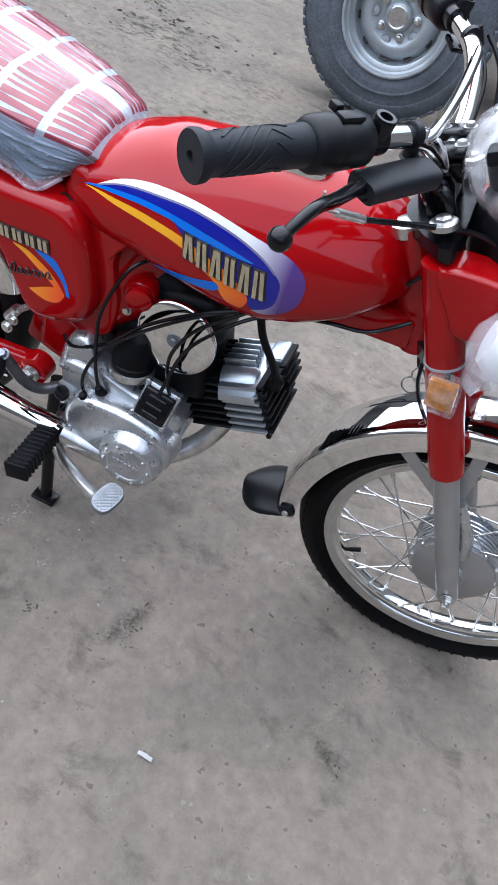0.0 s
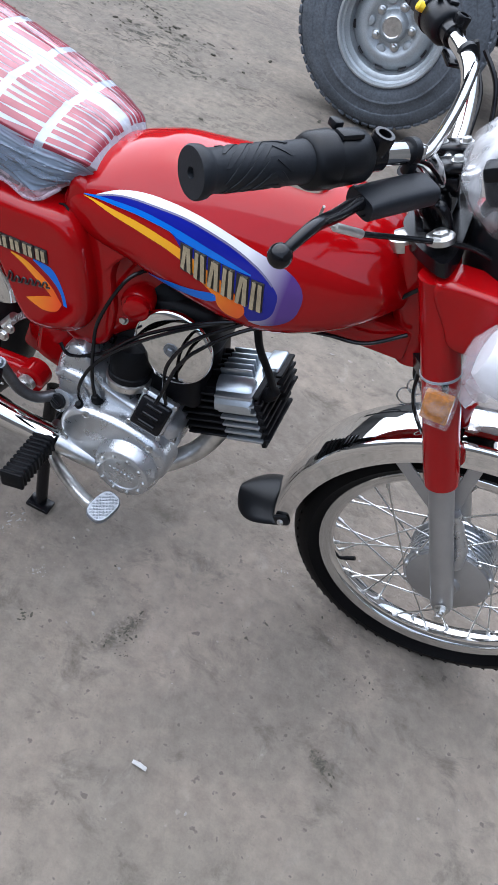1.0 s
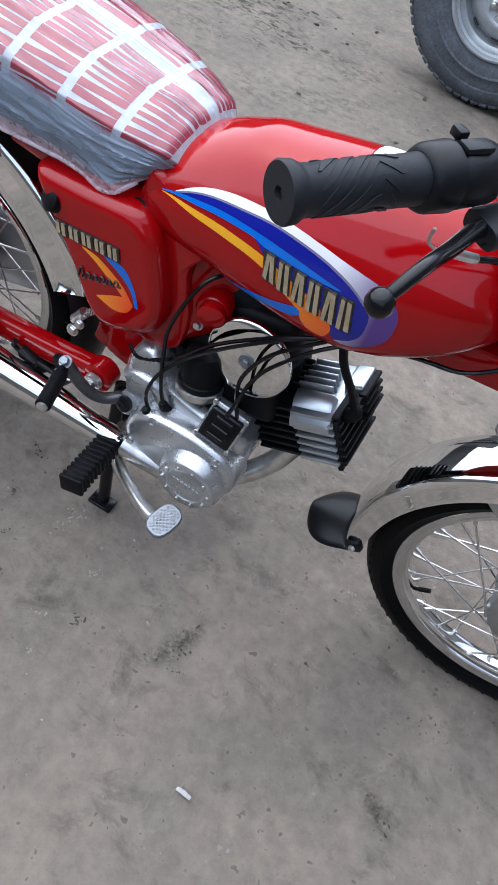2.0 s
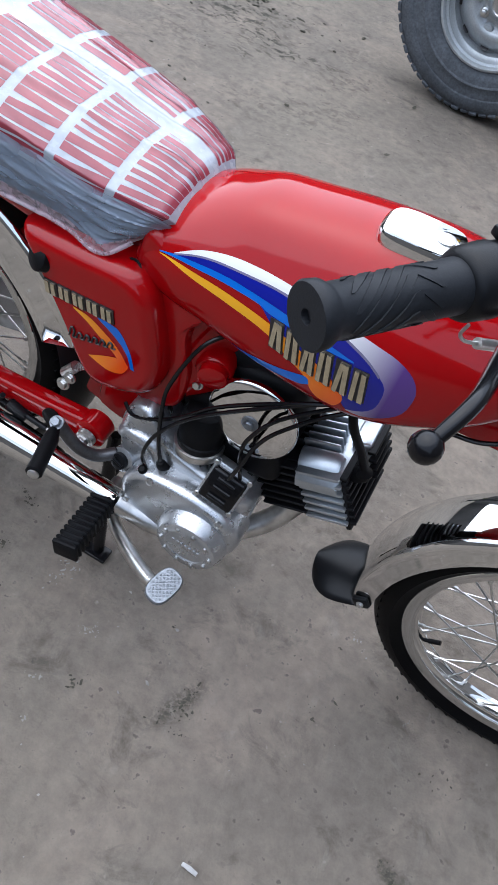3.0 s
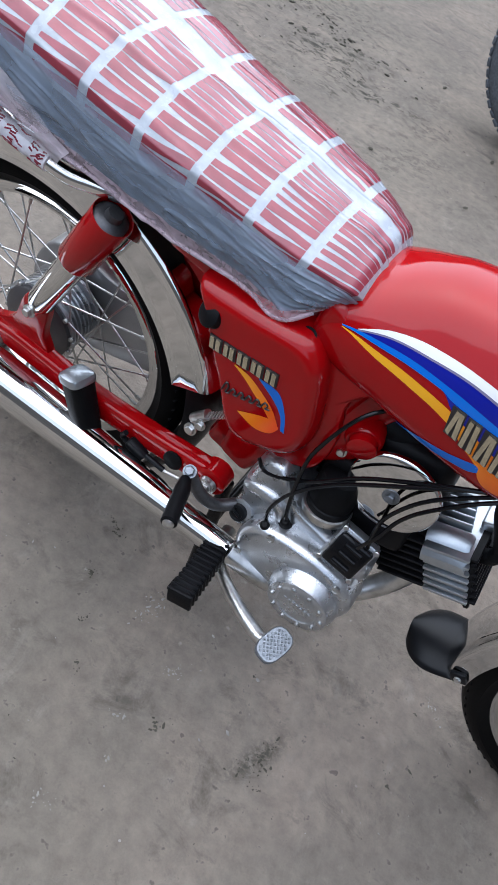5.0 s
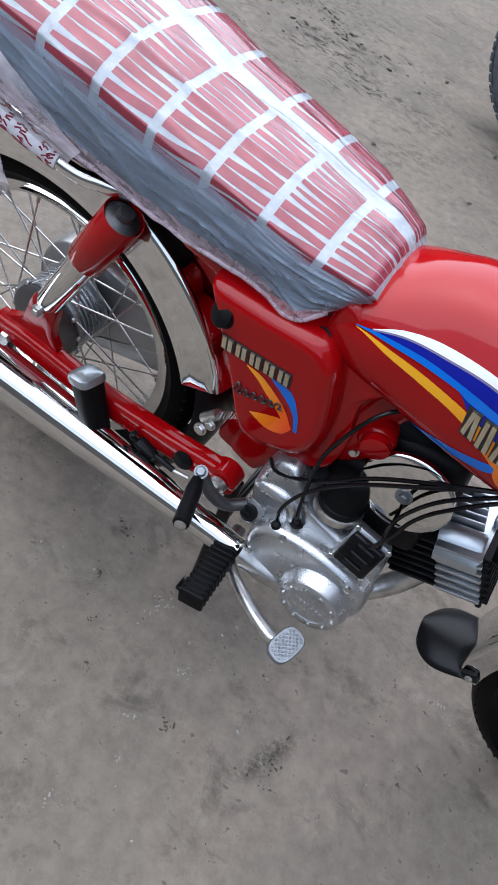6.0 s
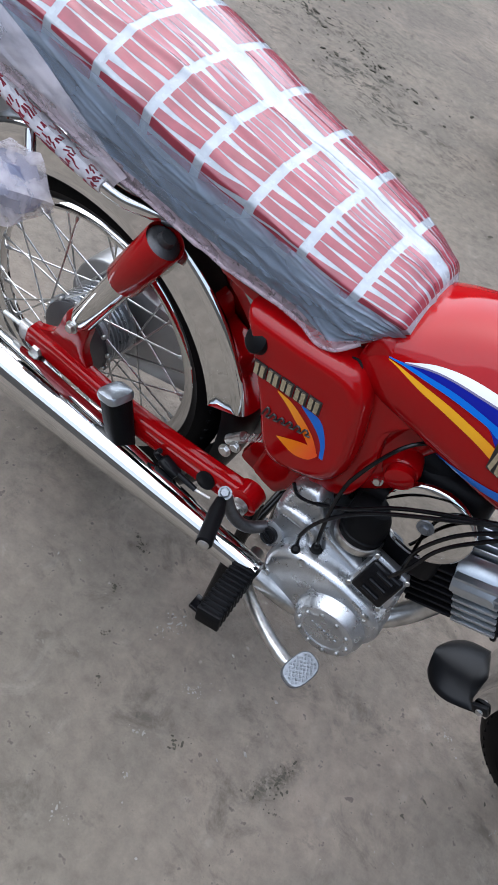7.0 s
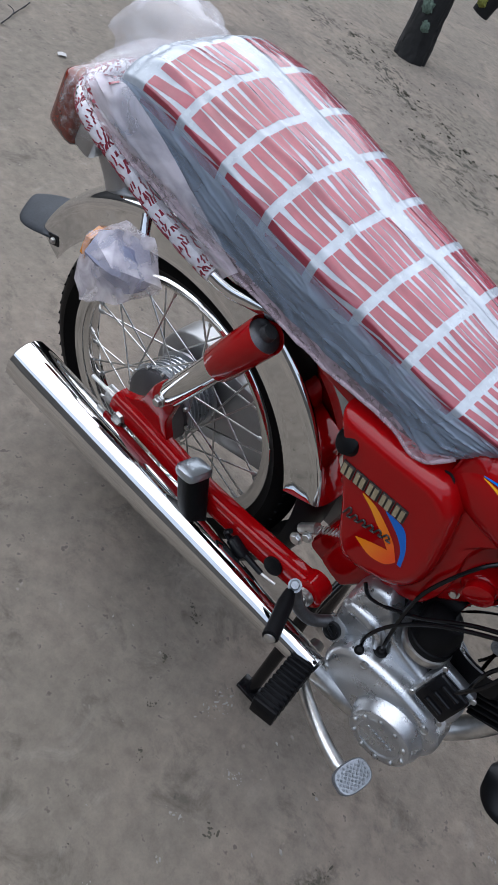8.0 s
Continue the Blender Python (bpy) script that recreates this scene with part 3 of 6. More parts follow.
# ---- handlebar ----
def bar_line(s):
    return [(0.890, 0, 0.929), (0.890, s * 0.045, 0.930), (0.887, s * 0.080, 0.944), (0.876, s * 0.115, 0.970), (0.858, s * 0.150, 0.990), (0.822, s * 0.205, 0.996), (0.765, s * 0.285, 0.997), (0.714, s * 0.357, 0.996)]


bm = bmesh.new()
line = bent([(p[0], p[1], p[2]) for p in reversed(bar_line(-1))] + bar_line(1)[1:], 6)
tube(bm, line, 0.0111, 16)
handlebar = part("handlebar", bm, CHROME, bike, "high chrome handlebar with a cross brace")
bm = bmesh.new()
tube(bm, bent([(0.858, -0.150, 0.990), (0.868, -0.135, 0.992), (0.872, 0.0, 0.988), (0.868, 0.135, 0.992), (0.858, 0.150, 0.990)], 5), 0.0065, 12)
part("brace", bm, CHROME, handlebar)
bm = bmesh.new()
for y in (-0.028, 0.028):
    block(bm, (0.8925, y, 0.921), (0.044, 0.030, 0.018), 0.004, rot(0, -24, 0))
    block(bm, (0.8885, y, 0.9385), (0.046, 0.031, 0.013), 0.005, rot(0, -24, 0), 3)
    lathe(bm, [(-0.035, 0.017), (0.0, 0.017), (0.010, 0.012)], (0.898, y, 0.900), RAKE, 20)
block(bm, (0.901, 0, 0.889), (0.044, 0.085, 0.016), 0.004, rot(0, 26, 0))
clamp = part("bar_clamp", bm, BLACK, bike, "black handlebar clamp")
for y in (-0.028, 0.028):
    for dx in (-0.0135, 0.0135):
        bm = bmesh.new()
        bolt(bm, (0.8868 + dx, y, 0.9440 + dx * 0.45), (-0.41, 0, 0.91), 0.0062, 0.006)
        part("bolt", bm, STEEL, clamp, "bright clamp bolt")


def along(s, a, b):
    """The middle line of the bar's end, from a to b (parts of the straight grip)."""
    p, q = Vector((0.822, s * 0.205, 0.996)), Vector((0.709, s * 0.3645, 0.996))
    return p.lerp(q, a), p.lerp(q, b)


for s in (-1, 1):
    a, b = along(s, 0.36, 1.0)
    d = (b - a).normalized()
    bm = bmesh.new()
    length = (b - a).length
    prof = [(0, 0.0195), (0.002, 0.0215), (0.006, 0.0215), (0.008, 0.0190), (0.03, 0.0184)]
    prof += [(length - 0.016, 0.0178), (length - 0.013, 0.0190), (length - 0.009, 0.0212), (length - 0.002, 0.0218), (length, 0.0206), (length, 0.005), (length - 0.004, 0.004)]
    lathe(bm, prof, a, d, 32)
    grip = part("grip", bm, GRIP, bike, "black rubber handlebar grip with a chevron tread")
    u = d.orthogonal().normalized()
    v = d.cross(u)
    # low chevron lands, parted by narrow grooves
    for k in range(9):
        bm = bmesh.new()
        loops = []
        for j in range(19):
            t = j / 18
            at = 2 * math.pi * k / 9 + s * abs(t - 0.24) * 3.3
            out = math.cos(at) * u + math.sin(at) * v
            mid = a + d * (0.036 + t * (length - 0.060))
            wide = 0.0050 * min(1.0, 0.35 + 5 * t, 0.35 + 5 * (1 - t))
            r0 = 0.0184 - 0.0006 * t
            loops.append([mid - d * wide + out * (r0 - 0.001), mid - d * wide * 0.8 + out * (r0 + 0.0008), mid + d * wide * 0.8 + out * (r0 + 0.0008), mid + d * wide + out * (r0 - 0.001)])
        rings(bm, loops)
        part("grip_land", bm, GRIP, grip)
    # control housing
    bm = bmesh.new()
    h0, h1 = along(s, 0.06, 0.42)
    hl = (h1 - h0).length
    lathe(bm, [(0, 0.014), (0.001, 0.020), (0.005, 0.0235), (hl * 0.55, 0.0250), (hl * 0.58, 0.0236), (hl * 0.6, 0.0236), (hl * 0.62, 0.0262), (hl * 0.90, 0.0250), (hl * 0.97, 0.0225), (hl, 0.018)], h0, h1 - h0, 32)
    top = h0.lerp(h1, 0.45)
    block(bm, top + Vector((0.004, 0, 0.0255)), (0.026, 0.014, 0.006), 0.002, rot(0, 0, -s * 54))
    block(bm, top + Vector((-0.012, s * -0.006, 0.0262)), (0.010, 0.012, 0.008), 0.002, rot(0, 0, -s * 54))
    housing = part("switch_housing", bm, PLASTIC, bike, "black plastic switch housing")
    # lever bracket with mirror boss
    bm = bmesh.new()
    c0, c1 = along(s, -0.04, 0.10)
    tube(bm, [c0, c1], 0.0155, 20)
    m0 = c0.lerp(c1, 0.4)
    lathe(bm, [(0, 0.0105), (0.022, 0.0110), (0.025, 0.0100), (0.025, 0.0065), (0.018, 0.0060)], m0 + Vector((0.004, 0, 0.000)), Vector((0.10, 0.05 * s, 1)), 24)
    fwd = Vector((0.80, s * 0.55, -0.15)).normalized()
    block(bm, m0 + fwd * 0.018 - Vector((0, 0, 0.028)), (0.030, 0.024, 0.008), 0.003, rot(0, 12, -s * 54))
    bracket = part("lever_bracket", bm, BLACK, bike, "black cast lever bracket with a mirror boss")
    pv = m0 + fwd * 0.036
    # lever
    bm = bmesh.new()
    if s < 0:
        lv = bent([(0.876, -0.180, 0.970), (0.850, -0.208, 0.966), (0.831, -0.240, 0.966), (0.823, -0.305, 0.982), (0.816, -0.364, 0.999), (0.804, -0.397, 0.984)], 5)
    else:
        lv = bent([pv, (0.862, 0.235, 0.968), (0.835, 0.29, 0.965), (0.80, 0.35, 0.97)], 5)
    rad = [0.0094 - 0.0050 * k / len(lv) for k in range(len(lv))]
    tube(bm, lv, rad, 12)
    bmesh.ops.create_uvsphere(bm, u_segments=18, v_segments=12, radius=0.0102, matrix=Matrix.Translation(lv[-1]))
    lever = part("lever", bm, BLACK, bike, "black lever with a ball end")
    if s < 0:
        bm = bmesh.new()
        loops = []
        cov = bent([(0.884, s * 0.172, 0.974), (0.880, s * 0.177, 0.974), (0.871, s * 0.187, 0.972), (0.856, s * 0.204, 0.968), (0.843, s * 0.220, 0.965), (0.832, s * 0.236, 0.963)], 4)
        for k, p in enumerate(cov):
            t = k / (len(cov) - 1)
            end = min(1.0, 0.45 + 0.30 * k)
            w, h = (0.0175 + 0.0015 * t) * end, (0.0100 + 0.0015 * math.sin(t * 3)) * end
            d2 = (cov[min(k + 1, len(cov) - 1)] - cov[max(k - 1, 0)]).normalized()
            sd = d2.cross(Vector((0, 0, 1))).normalized()
            up = sd.cross(d2)
            loops.append([p + sd * w * abs(math.cos(q)) ** 0.5 * (1 if math.cos(q) > 0 else -1) + up * h * abs(math.sin(q)) ** 0.6 * (1 if math.sin(q) > 0 else -1) for q in (2 * math.pi * i / 20 for i in range(20))])
        rings(bm, loops)
        part("lever_cover", bm, GRIP, lever, "black ribbed rubber lever boot")
        bm = bmesh.new()
        tube(bm, [p + Vector((0, 0, 0.001)) + Vector((0.006, -0.010, -0.006)) for p in cov], 0.0012, 6)
        part("boot_seam", bm, RUBBER, lever)
    bm = bmesh.new()
    k0 = along(s, -0.24, 0)[0]
    lathe(bm, [(0, 0.0115), (0.001, 0.0130), (0.009, 0.0130), (0.010, 0.0115)], k0, Vector((0.58, -s * 0.80, -0.02)), 22)
    block(bm, k0 + Vector((0.008, 0, -0.014)), (0.012, 0.012, 0.014), 0.003, rot(0, 0, -s * 54))
    part("cable_strap", bm, PLASTIC, handlebar, "black cable strap")
    if s > 0:
        bm = bmesh.new()
        lathe(bm, [(0, 0.007), (0.008, 0.007), (0.010, 0.005)], top + Vector((-0.026, 0, 0.004)), (-0.9, -0.3, 0.25), 14)
        part("button", bm, YELLOW, housing, "yellow switch button")

# ---- tank ----
TX = [0.446, 0.460, 0.49, 0.54, 0.60, 0.66, 0.72, 0.77, 0.82, 0.865, 0.90, 0.922]
T_BOT = curve1(TX, [0.690, 0.668, 0.655, 0.648, 0.640, 0.632, 0.630, 0.640, 0.664, 0.695, 0.728, 0.752])
T_TOP = curve1(TX, [0.738, 0.762, 0.785, 0.802, 0.815, 0.828, 0.838, 0.842, 0.840, 0.830, 0.812, 0.792])
T_WID = curve1(TX, [0.088, 0.094, 0.099, 0.104, 0.109, 0.113, 0.115, 0.114, 0.107, 0.095, 0.076, 0.055])


def tank_point(x, th, out=0.0):
    """A point of the tank's skin; th: 0 at its right side, 90 at the top, in degrees."""
    lo, hi, w = T_BOT(x), T_TOP(x), T_WID(x)
    zc = lo + 0.42 * (hi - lo)
    a = radians(th)
    c, s = math.cos(a), math.sin(a)
    up, n = (hi - zc, 2.25) if s >= 0 else (zc - lo, 3.2)
    y = -(w + out) * math.copysign(abs(c) ** (2 / n), c)
    ridge = min(1.0, max(0.0, (s - 0.6) / 0.4)) * min(1.0, max(0.0, (x - 0.48) / 0.08))
    return Vector((x, y, zc + (up + out) * math.copysign(abs(s) ** (2 / n), s) + 0.012 * ridge * ridge * (3 - 2 * ridge)))


bm = bmesh.new()
loops = []
NS = 60
xs = [TX[0] + (TX[-1] - TX[0]) * (0.5 - 0.5 * math.cos(math.pi * k / NS)) for k in range(NS + 1)]
for k, x in enumerate(xs):
    loops.append([tank_point(x, 360 * j / 72) for j in range(72)])
first, last = Vector((TX[0] - 0.004, 0, 0.744)), Vector((TX[-1] + 0.008, 0, 0.772))
loops.insert(0, [first.lerp(p, 0.6) + Vector((-0.001, 0, 0)) for p in loops[0]])
loops.append([last.lerp(p, 0.6) for p in loops[-1]])
rings(bm, loops)
tank = part("fuel_tank", bm, RED, bike, "glossy red fuel tank with striped decals", smooth=60)


def spaced(pts, n):
    """n + 1 points at even steps along a smooth line through pts."""
    p = [Vector((a / 0.1, b / 40, 0)) for a, b in pts]
    line = bent(p, 8)
    cum = [0.0]
    for a, b in zip(line, line[1:]):
        cum.append(cum[-1] + (b - a).length)
    out = []
    for k in range(n + 1):
        t = cum[-1] * k / n
        i = min(len(line) - 2, max(0, int(np.searchsorted(cum, t)) - 1))
        q = line[i].lerp(line[i + 1], (t - cum[i]) / max(1e-9, cum[i + 1] - cum[i]))
        out.append((q.x * 0.1, q.y * 40))
    return out


def tank_decal(name, mat, upper, lower, out, label):
    """A vinyl stripe on the tank between two lines of (along, round)."""
    bm = bmesh.new()
    n, m = 48, 6
    rows = []
    for (xa, ta), (xb, tb) in zip(spaced(upper, n), spaced(lower, n)):
        rows.append([bm.verts.new(tank_point(xa + (xb - xa) * j / m, ta + (tb - ta) * j / m, out)) for j in range(m + 1)])
    for a, b in zip(rows, rows[1:]):
        for j in range(m):
            bm.faces.new((a[j], a[j + 1], b[j + 1], b[j]))
    return part(name, bm, mat, tank, label)


ring_in = [(0.495, 21.5), (0.532, 28.2), (0.583, 30.0), (0.624, 29.9), (0.666, 26.8), (0.701, 23.0), (0.728, 18.4), (0.746, 14.1), (0.761, 9.0), (0.772, 3.1), (0.773, -6.0), (0.763, -14.0), (0.745, -19.5)]
ring_out = [(0.495, 22.4), (0.525, 32.3), (0.561, 36.8), (0.602, 37.2), (0.645, 34.6), (0.687, 30.6), (0.721, 27.0), (0.746, 24.5), (0.767, 22.0), (0.786, 17.0), (0.799, 9.7), (0.804, 1.0), (0.800, -7.5), (0.786, -16.0), (0.762, -22.5), (0.745, -20.5)]
tank_decal("decal_stripe", WHITE_FADE, ring_out, ring_in, 0.0005, "white stripe fading to purple")
tank_decal("decal_stripe", GREY_LINE, [(x, t + 0.6) for x, t in ring_in[:9]], [(x, t - 0.9) for x, t in ring_in[:9]], 0.0008, "thin grey stripe")
tank_decal("decal_stripe", BLUE, ring_in, [(0.476, 20.0), (0.520, 18.5), (0.565, 18.5), (0.608, 17.0), (0.632, 9.0), (0.665, 4.5), (0.700, 0.9), (0.729, -3.0), (0.736, -12.0), (0.745, -19.5)], 0.0005, "dark blue stripe")
tank_decal("decal_stripe", LIGHT_BLUE, [(0.476, 20.6), (0.517, 22.0), (0.569, 22.8), (0.621, 20.4), (0.664, 17.2), (0.698, 14.6), (0.730, 11.6)], [(0.477, 19.5), (0.520, 18.2), (0.565, 18.2), (0.608, 17.0), (0.628, 14.3), (0.693, 11.4), (0.730, 10.8)], 0.0008, "light blue stripe")
tank_decal("decal_stripe", ORANGE_FADE, [(0.477, 18.8), (0.521, 15.0), (0.576, 12.7), (0.631, 8.8), (0.665, 4.5), (0.700, 0.9), (0.727, -3.0), (0.737, -10.0), (0.733, -19.0)], [(0.478, 18.0), (0.523, 10.0), (0.570, 6.7), (0.615, 3.9), (0.661, -1.4), (0.688, -6.5), (0.700, -15.5), (0.712, -21.5), (0.729, -22.5)], 0.0008, "yellow stripe turning orange")
tank_decal("decal_stripe", LIGHT_BLUE, [(0.588, -31.5), (0.622, -19.7), (0.657, -11.9), (0.685, -6.2), (0.693, -7.0)], [(0.586, -36.5), (0.621, -30.6), (0.658, -21.5), (0.684, -15.6), (0.695, -10.5)], 0.0008, "small light blue stripe")
# plain raised bars where the maker's badge sits: a dark base, two leaning gilt bars on each
for k in range(6):
    x0 = 0.629 + 0.0210 * k
    drop = -0.85 * (k + 0.5)

    def slab(xa, xb, xc, xd, t0, t1, low, lift):
        bm = bmesh.new()
        rings(bm, [[tank_point(x, t + drop, out) for x, t in ((xa, t0), (xb, t0 - 0.3), (xc, t1 - 0.3), (xd, t1))] for out in (low, lift)])
        return bm

    base = part("badge_base", slab(x0 - 0.0012, x0 + 0.0165, x0 + 0.0255, x0 + 0.0075, 14.0, -0.4, 0.0002, 0.0024), INK, tank, "black badge base")
    inner = 0.0016 if k in (1, 3, 5) else 0.0050
    part("badge_bar", slab(x0 + inner, x0 + inner + 0.0052, x0 + 0.0135, x0 + 0.0080, 13.2, 0.4, 0.0024, 0.0052), BADGE, base, "gilt metal badge bar")
    part("badge_bar", slab(x0 + 0.0094, x0 + 0.0150, x0 + 0.0240, x0 + 0.0180, 13.0, 0.2, 0.0024, 0.0052), BADGE, base, "gilt metal badge bar")

bm = bmesh.new()
out = [(0.046 * math.copysign(abs(math.cos(a)) ** 0.55, math.cos(a)), 0.031 * math.copysign(abs(math.sin(a)) ** 0.55, math.sin(a))) for a in (2 * math.pi * k / 40 for k in range(40))]
loops = [[Vector((0.729 + px * f, py * f - 0.014, 0.844 + h + px * 0.06)) for px, py in out] for h, f in ((-0.012, 0.98), (0.006, 1.0), (0.012, 0.97), (0.0155, 0.90), (0.0165, 0.5), (0.0165, 0.1))]
rings(bm, loops)
cap = part("tank_cap", bm, CHROME, tank, "rounded rectangular chrome filler cap")
bm = bmesh.new()
lathe(bm, [(0, 0.011), (0.0015, 0.011), (0.002, 0.008), (0.001, 0.0)], (0.750, -0.016, 0.8625), (-0.06, 0, 1), 24)
part("lock_cover", bm, STEEL, cap, "round key lock")

# ---- frame ----
bm = bmesh.new()
stations = [((0.925, 0, 0.80), 0.030, 0.055), ((0.88, 0, 0.765), 0.032, 0.055), ((0.80, 0, 0.70), 0.034, 0.05), ((0.70, 0, 0.655), 0.026, 0.048), ((0.60, 0, 0.63), 0.030, 0.06),
            ((0.545, 0, 0.60), 0.078, 0.080), ((0.50, 0, 0.56), 0.090, 0.080), ((0.465, 0, 0.50), 0.080, 0.070), ((0.44, 0, 0.43), 0.066, 0.05), ((0.42, 0, 0.36), 0.060, 0.035)]
cen = [Vector(s[0]) for s in stations]
loops = []
for i, (c, w, h) in enumerate(stations):
    d = (cen[min(i + 1, len(cen) - 1)] - cen[max(i - 1, 0)]).normalized()
    up = d.cross(Vector((0, 1, 0))).normalized()
    loops.append([Vector(c) + Vector((0, w * math.copysign(abs(math.cos(a)) ** 0.45, math.cos(a)), 0)) + up * h * math.copysign(abs(math.sin(a)) ** 0.45, math.sin(a)) for a in (2 * math.pi * k / 28 for k in range(28))])
rings(bm, loops)
tube(bm, [fork_at(0.68, 0) + Vector((-0.050, -0.016, 0)), fork_at(0.842, 0) + Vector((-0.050, -0.016, 0))], 0.035, 32)
frame_body = part("frame", bm, RED, bike, "red pressed steel backbone frame", smooth=50)
bm = bmesh.new()
block(bm, (0.893, -0.006, 0.698), (0.125, 0.096, 0.052), 0.008, rot(0, -6, 0))
part("frame_gusset", bm, RED, frame_body)
bm = bmesh.new()
tube(bm, [(0.24, -0.060, 0.702), (-0.10, -0.060, 0.716)], 0.012, 12)
tube(bm, [(0.24, 0.060, 0.702), (-0.10, 0.060, 0.716)], 0.012, 12)
for y in (-0.080, 0.080):
    block(bm, (0.305, y, 0.690), (0.13, 0.014, 0.040), 0.006, rot(0, 8, 0), 2)
part("seat_rail", bm, RED, frame_body)

bm = bmesh.new()
block(bm, (0.425, 0, 0.590), (0.12, 0.120, 0.20), 0.02, rot(0, 22, 0), 3)
block(bm, (0.385, 0, 0.675), (0.14, 0.130, 0.06), 0.02, None, 3)
block(bm, (0.400, 0, 0.430), (0.045, 0.110, 0.15), 0.012, rot(0, 12, 0), 2)
part("inner_panel", bm, RED, frame_body, "red inner panel behind the side covers")

# pressed flanks of the frame between tank and side cover, scooped out round the intake boss
for s in (-1, 1):
    bm = bmesh.new()
    out = round_outline([(0.452, 0.745), (0.490, 0.738), (0.530, 0.712), (0.556, 0.690), (0.553, 0.676), (0.537, 0.658), (0.531, 0.628), (0.537, 0.596), (0.545, 0.565), (0.545, 0.520), (0.530, 0.480), (0.480, 0.462), (0.445, 0.500), (0.440, 0.62)], 5)
    pillow(bm, out, s * 0.03, s * 0.092, 0.016, 7, 0.0)
    part("frame_flank", bm, RED, frame_body, "red pressed frame flank", smooth=60)

# ---- side covers ----
for s in (-1, 1):
    bm = bmesh.new()
    out = round_outline([(0.307, 0.692), (0.312, 0.668), (0.334, 0.628), (0.368, 0.566), (0.400, 0.500), (0.430, 0.480), (0.488, 0.502), (0.513, 0.533), (0.515, 0.580), (0.494, 0.660), (0.476, 0.690), (0.448, 0.703), (0.390, 0.698)], 5)
    pillow(bm, out, s * 0.070, s * 0.125, 0.027, 10, 0.0)
    cover = part("side_cover", bm, RED, bike, "red side cover with orange and blue decal")
    if s < 0:
        right_cover = cover


def flat_decal(name, mat, upper, lower, y, parent, label, n=20):
    """A thin piece of vinyl on the flat of a cover, between two lines in the x-z plane."""
    bm = bmesh.new()
    ua, lo = [bent([(a, 0, b) for a, b in q], 10) for q in (upper, lower)]
    rows = []
    for k in range(n + 1):
        p, q = (line[min(len(line) - 1, round(k / n * (len(line) - 1)))] for line in (ua, lo))
        rows.append((p, q))
    loops = [[bm.verts.new((v.x, y, v.z)) for v in r] for r in rows]
    for a, b in zip(loops, loops[1:]):
        bm.faces.new((a[0], a[1], b[1], b[0]))
    bmesh.ops.remove_doubles(bm, verts=bm.verts, dist=1e-5)
    return part(name, bm, mat, parent, label)


flat_decal("decal", COVER_FADE, [(0.388, 0.614), (0.409, 0.612), (0.429, 0.603), (0.456, 0.585), (0.474, 0.562)], [(0.388, 0.612), (0.408, 0.602), (0.425, 0.590), (0.441, 0.580), (0.458, 0.566)], -0.1256, right_cover, "orange swoosh decal")
flat_decal("decal", COVER_FADE, [(0.415, 0.544), (0.438, 0.558), (0.458, 0.567), (0.474, 0.564)], [(0.416, 0.543), (0.444, 0.535), (0.466, 0.543), (0.475, 0.560)], -0.1259, right_cover, "orange swoosh decal")
flat_decal("decal", LIGHT_BLUE, [(0.424, 0.619), (0.454, 0.617), (0.474, 0.590), (0.484, 0.560)], [(0.424, 0.617), (0.453, 0.600), (0.470, 0.582), (0.478, 0.560)], -0.1256, right_cover, "blue swoosh decal")
# plain bars for the model badge and the script under it
for k in range(5):
    x, z = 0.346 + 0.0205 * k, 0.0018 * k
    bm = bmesh.new()
    q = [(x - 0.002, 0.6355 + z), (x + 0.0170, 0.6365 + z), (x + 0.0205, 0.6155 + z), (x + 0.002, 0.6145 + z)]
    rings(bm, [[(a, y, b) for a, b in q] for y in (-0.1245, -0.1272)])
    base = part("badge_base", bm, INK, right_cover, "black badge base")
    for x0, w in ((0.0002, 0.0058), (0.0088, 0.0060)):
        bm = bmesh.new()
        q = [(x + x0, 0.6342 + z), (x + x0 + w, 0.6345 + z), (x + x0 + w + 0.0030, 0.6170 + z), (x + x0 + 0.0030, 0.6167 + z)]
        rings(bm, [[(a, y, b) for a, b in q] for y in (-0.1272, -0.1290)])
        part("badge_bar", bm, BADGE, base, "gilt metal badge bar")
for k in range(6):
    bm = bmesh.new()
    x, z = 0.384 + 0.0115 * k, 0.561 + 0.0035 * k
    h = 0.017 if k == 0 else 0.010
    tube(bm, bent([(x, -0.1262, z), (x + 0.003, -0.1262, z + h), (x + 0.008, -0.1262, z + h * 0.7), (x + 0.006, -0.1262, z + 0.001), (x + 0.012, -0.1262, z + 0.003)], 3), 0.0014, 5)
    part("script_stroke", bm, INK, right_cover)
bm = bmesh.new()
lathe(bm, [(-0.014, 0.018), (0.006, 0.0178), (0.009, 0.014), (0.010, 0.0)], (0.335, -0.119, 0.657), (-0.45, -0.80, 0.4), 20)
part("cover_knob", bm, RUBBER, right_cover, "black rubber cover knob")
for x in (0.400, 0.448):
    bm = bmesh.new()
    lathe(bm, [(-0.004, 0.013), (0.003, 0.013), (0.004, 0.010), (-0.001, 0.008), (-0.001, 0.0)], (x, -0.100, 0.690 + (x - 0.4) * 0.1), (0, -0.6, 0.8), 18)
    part("grommet", bm, RUBBER, right_cover)

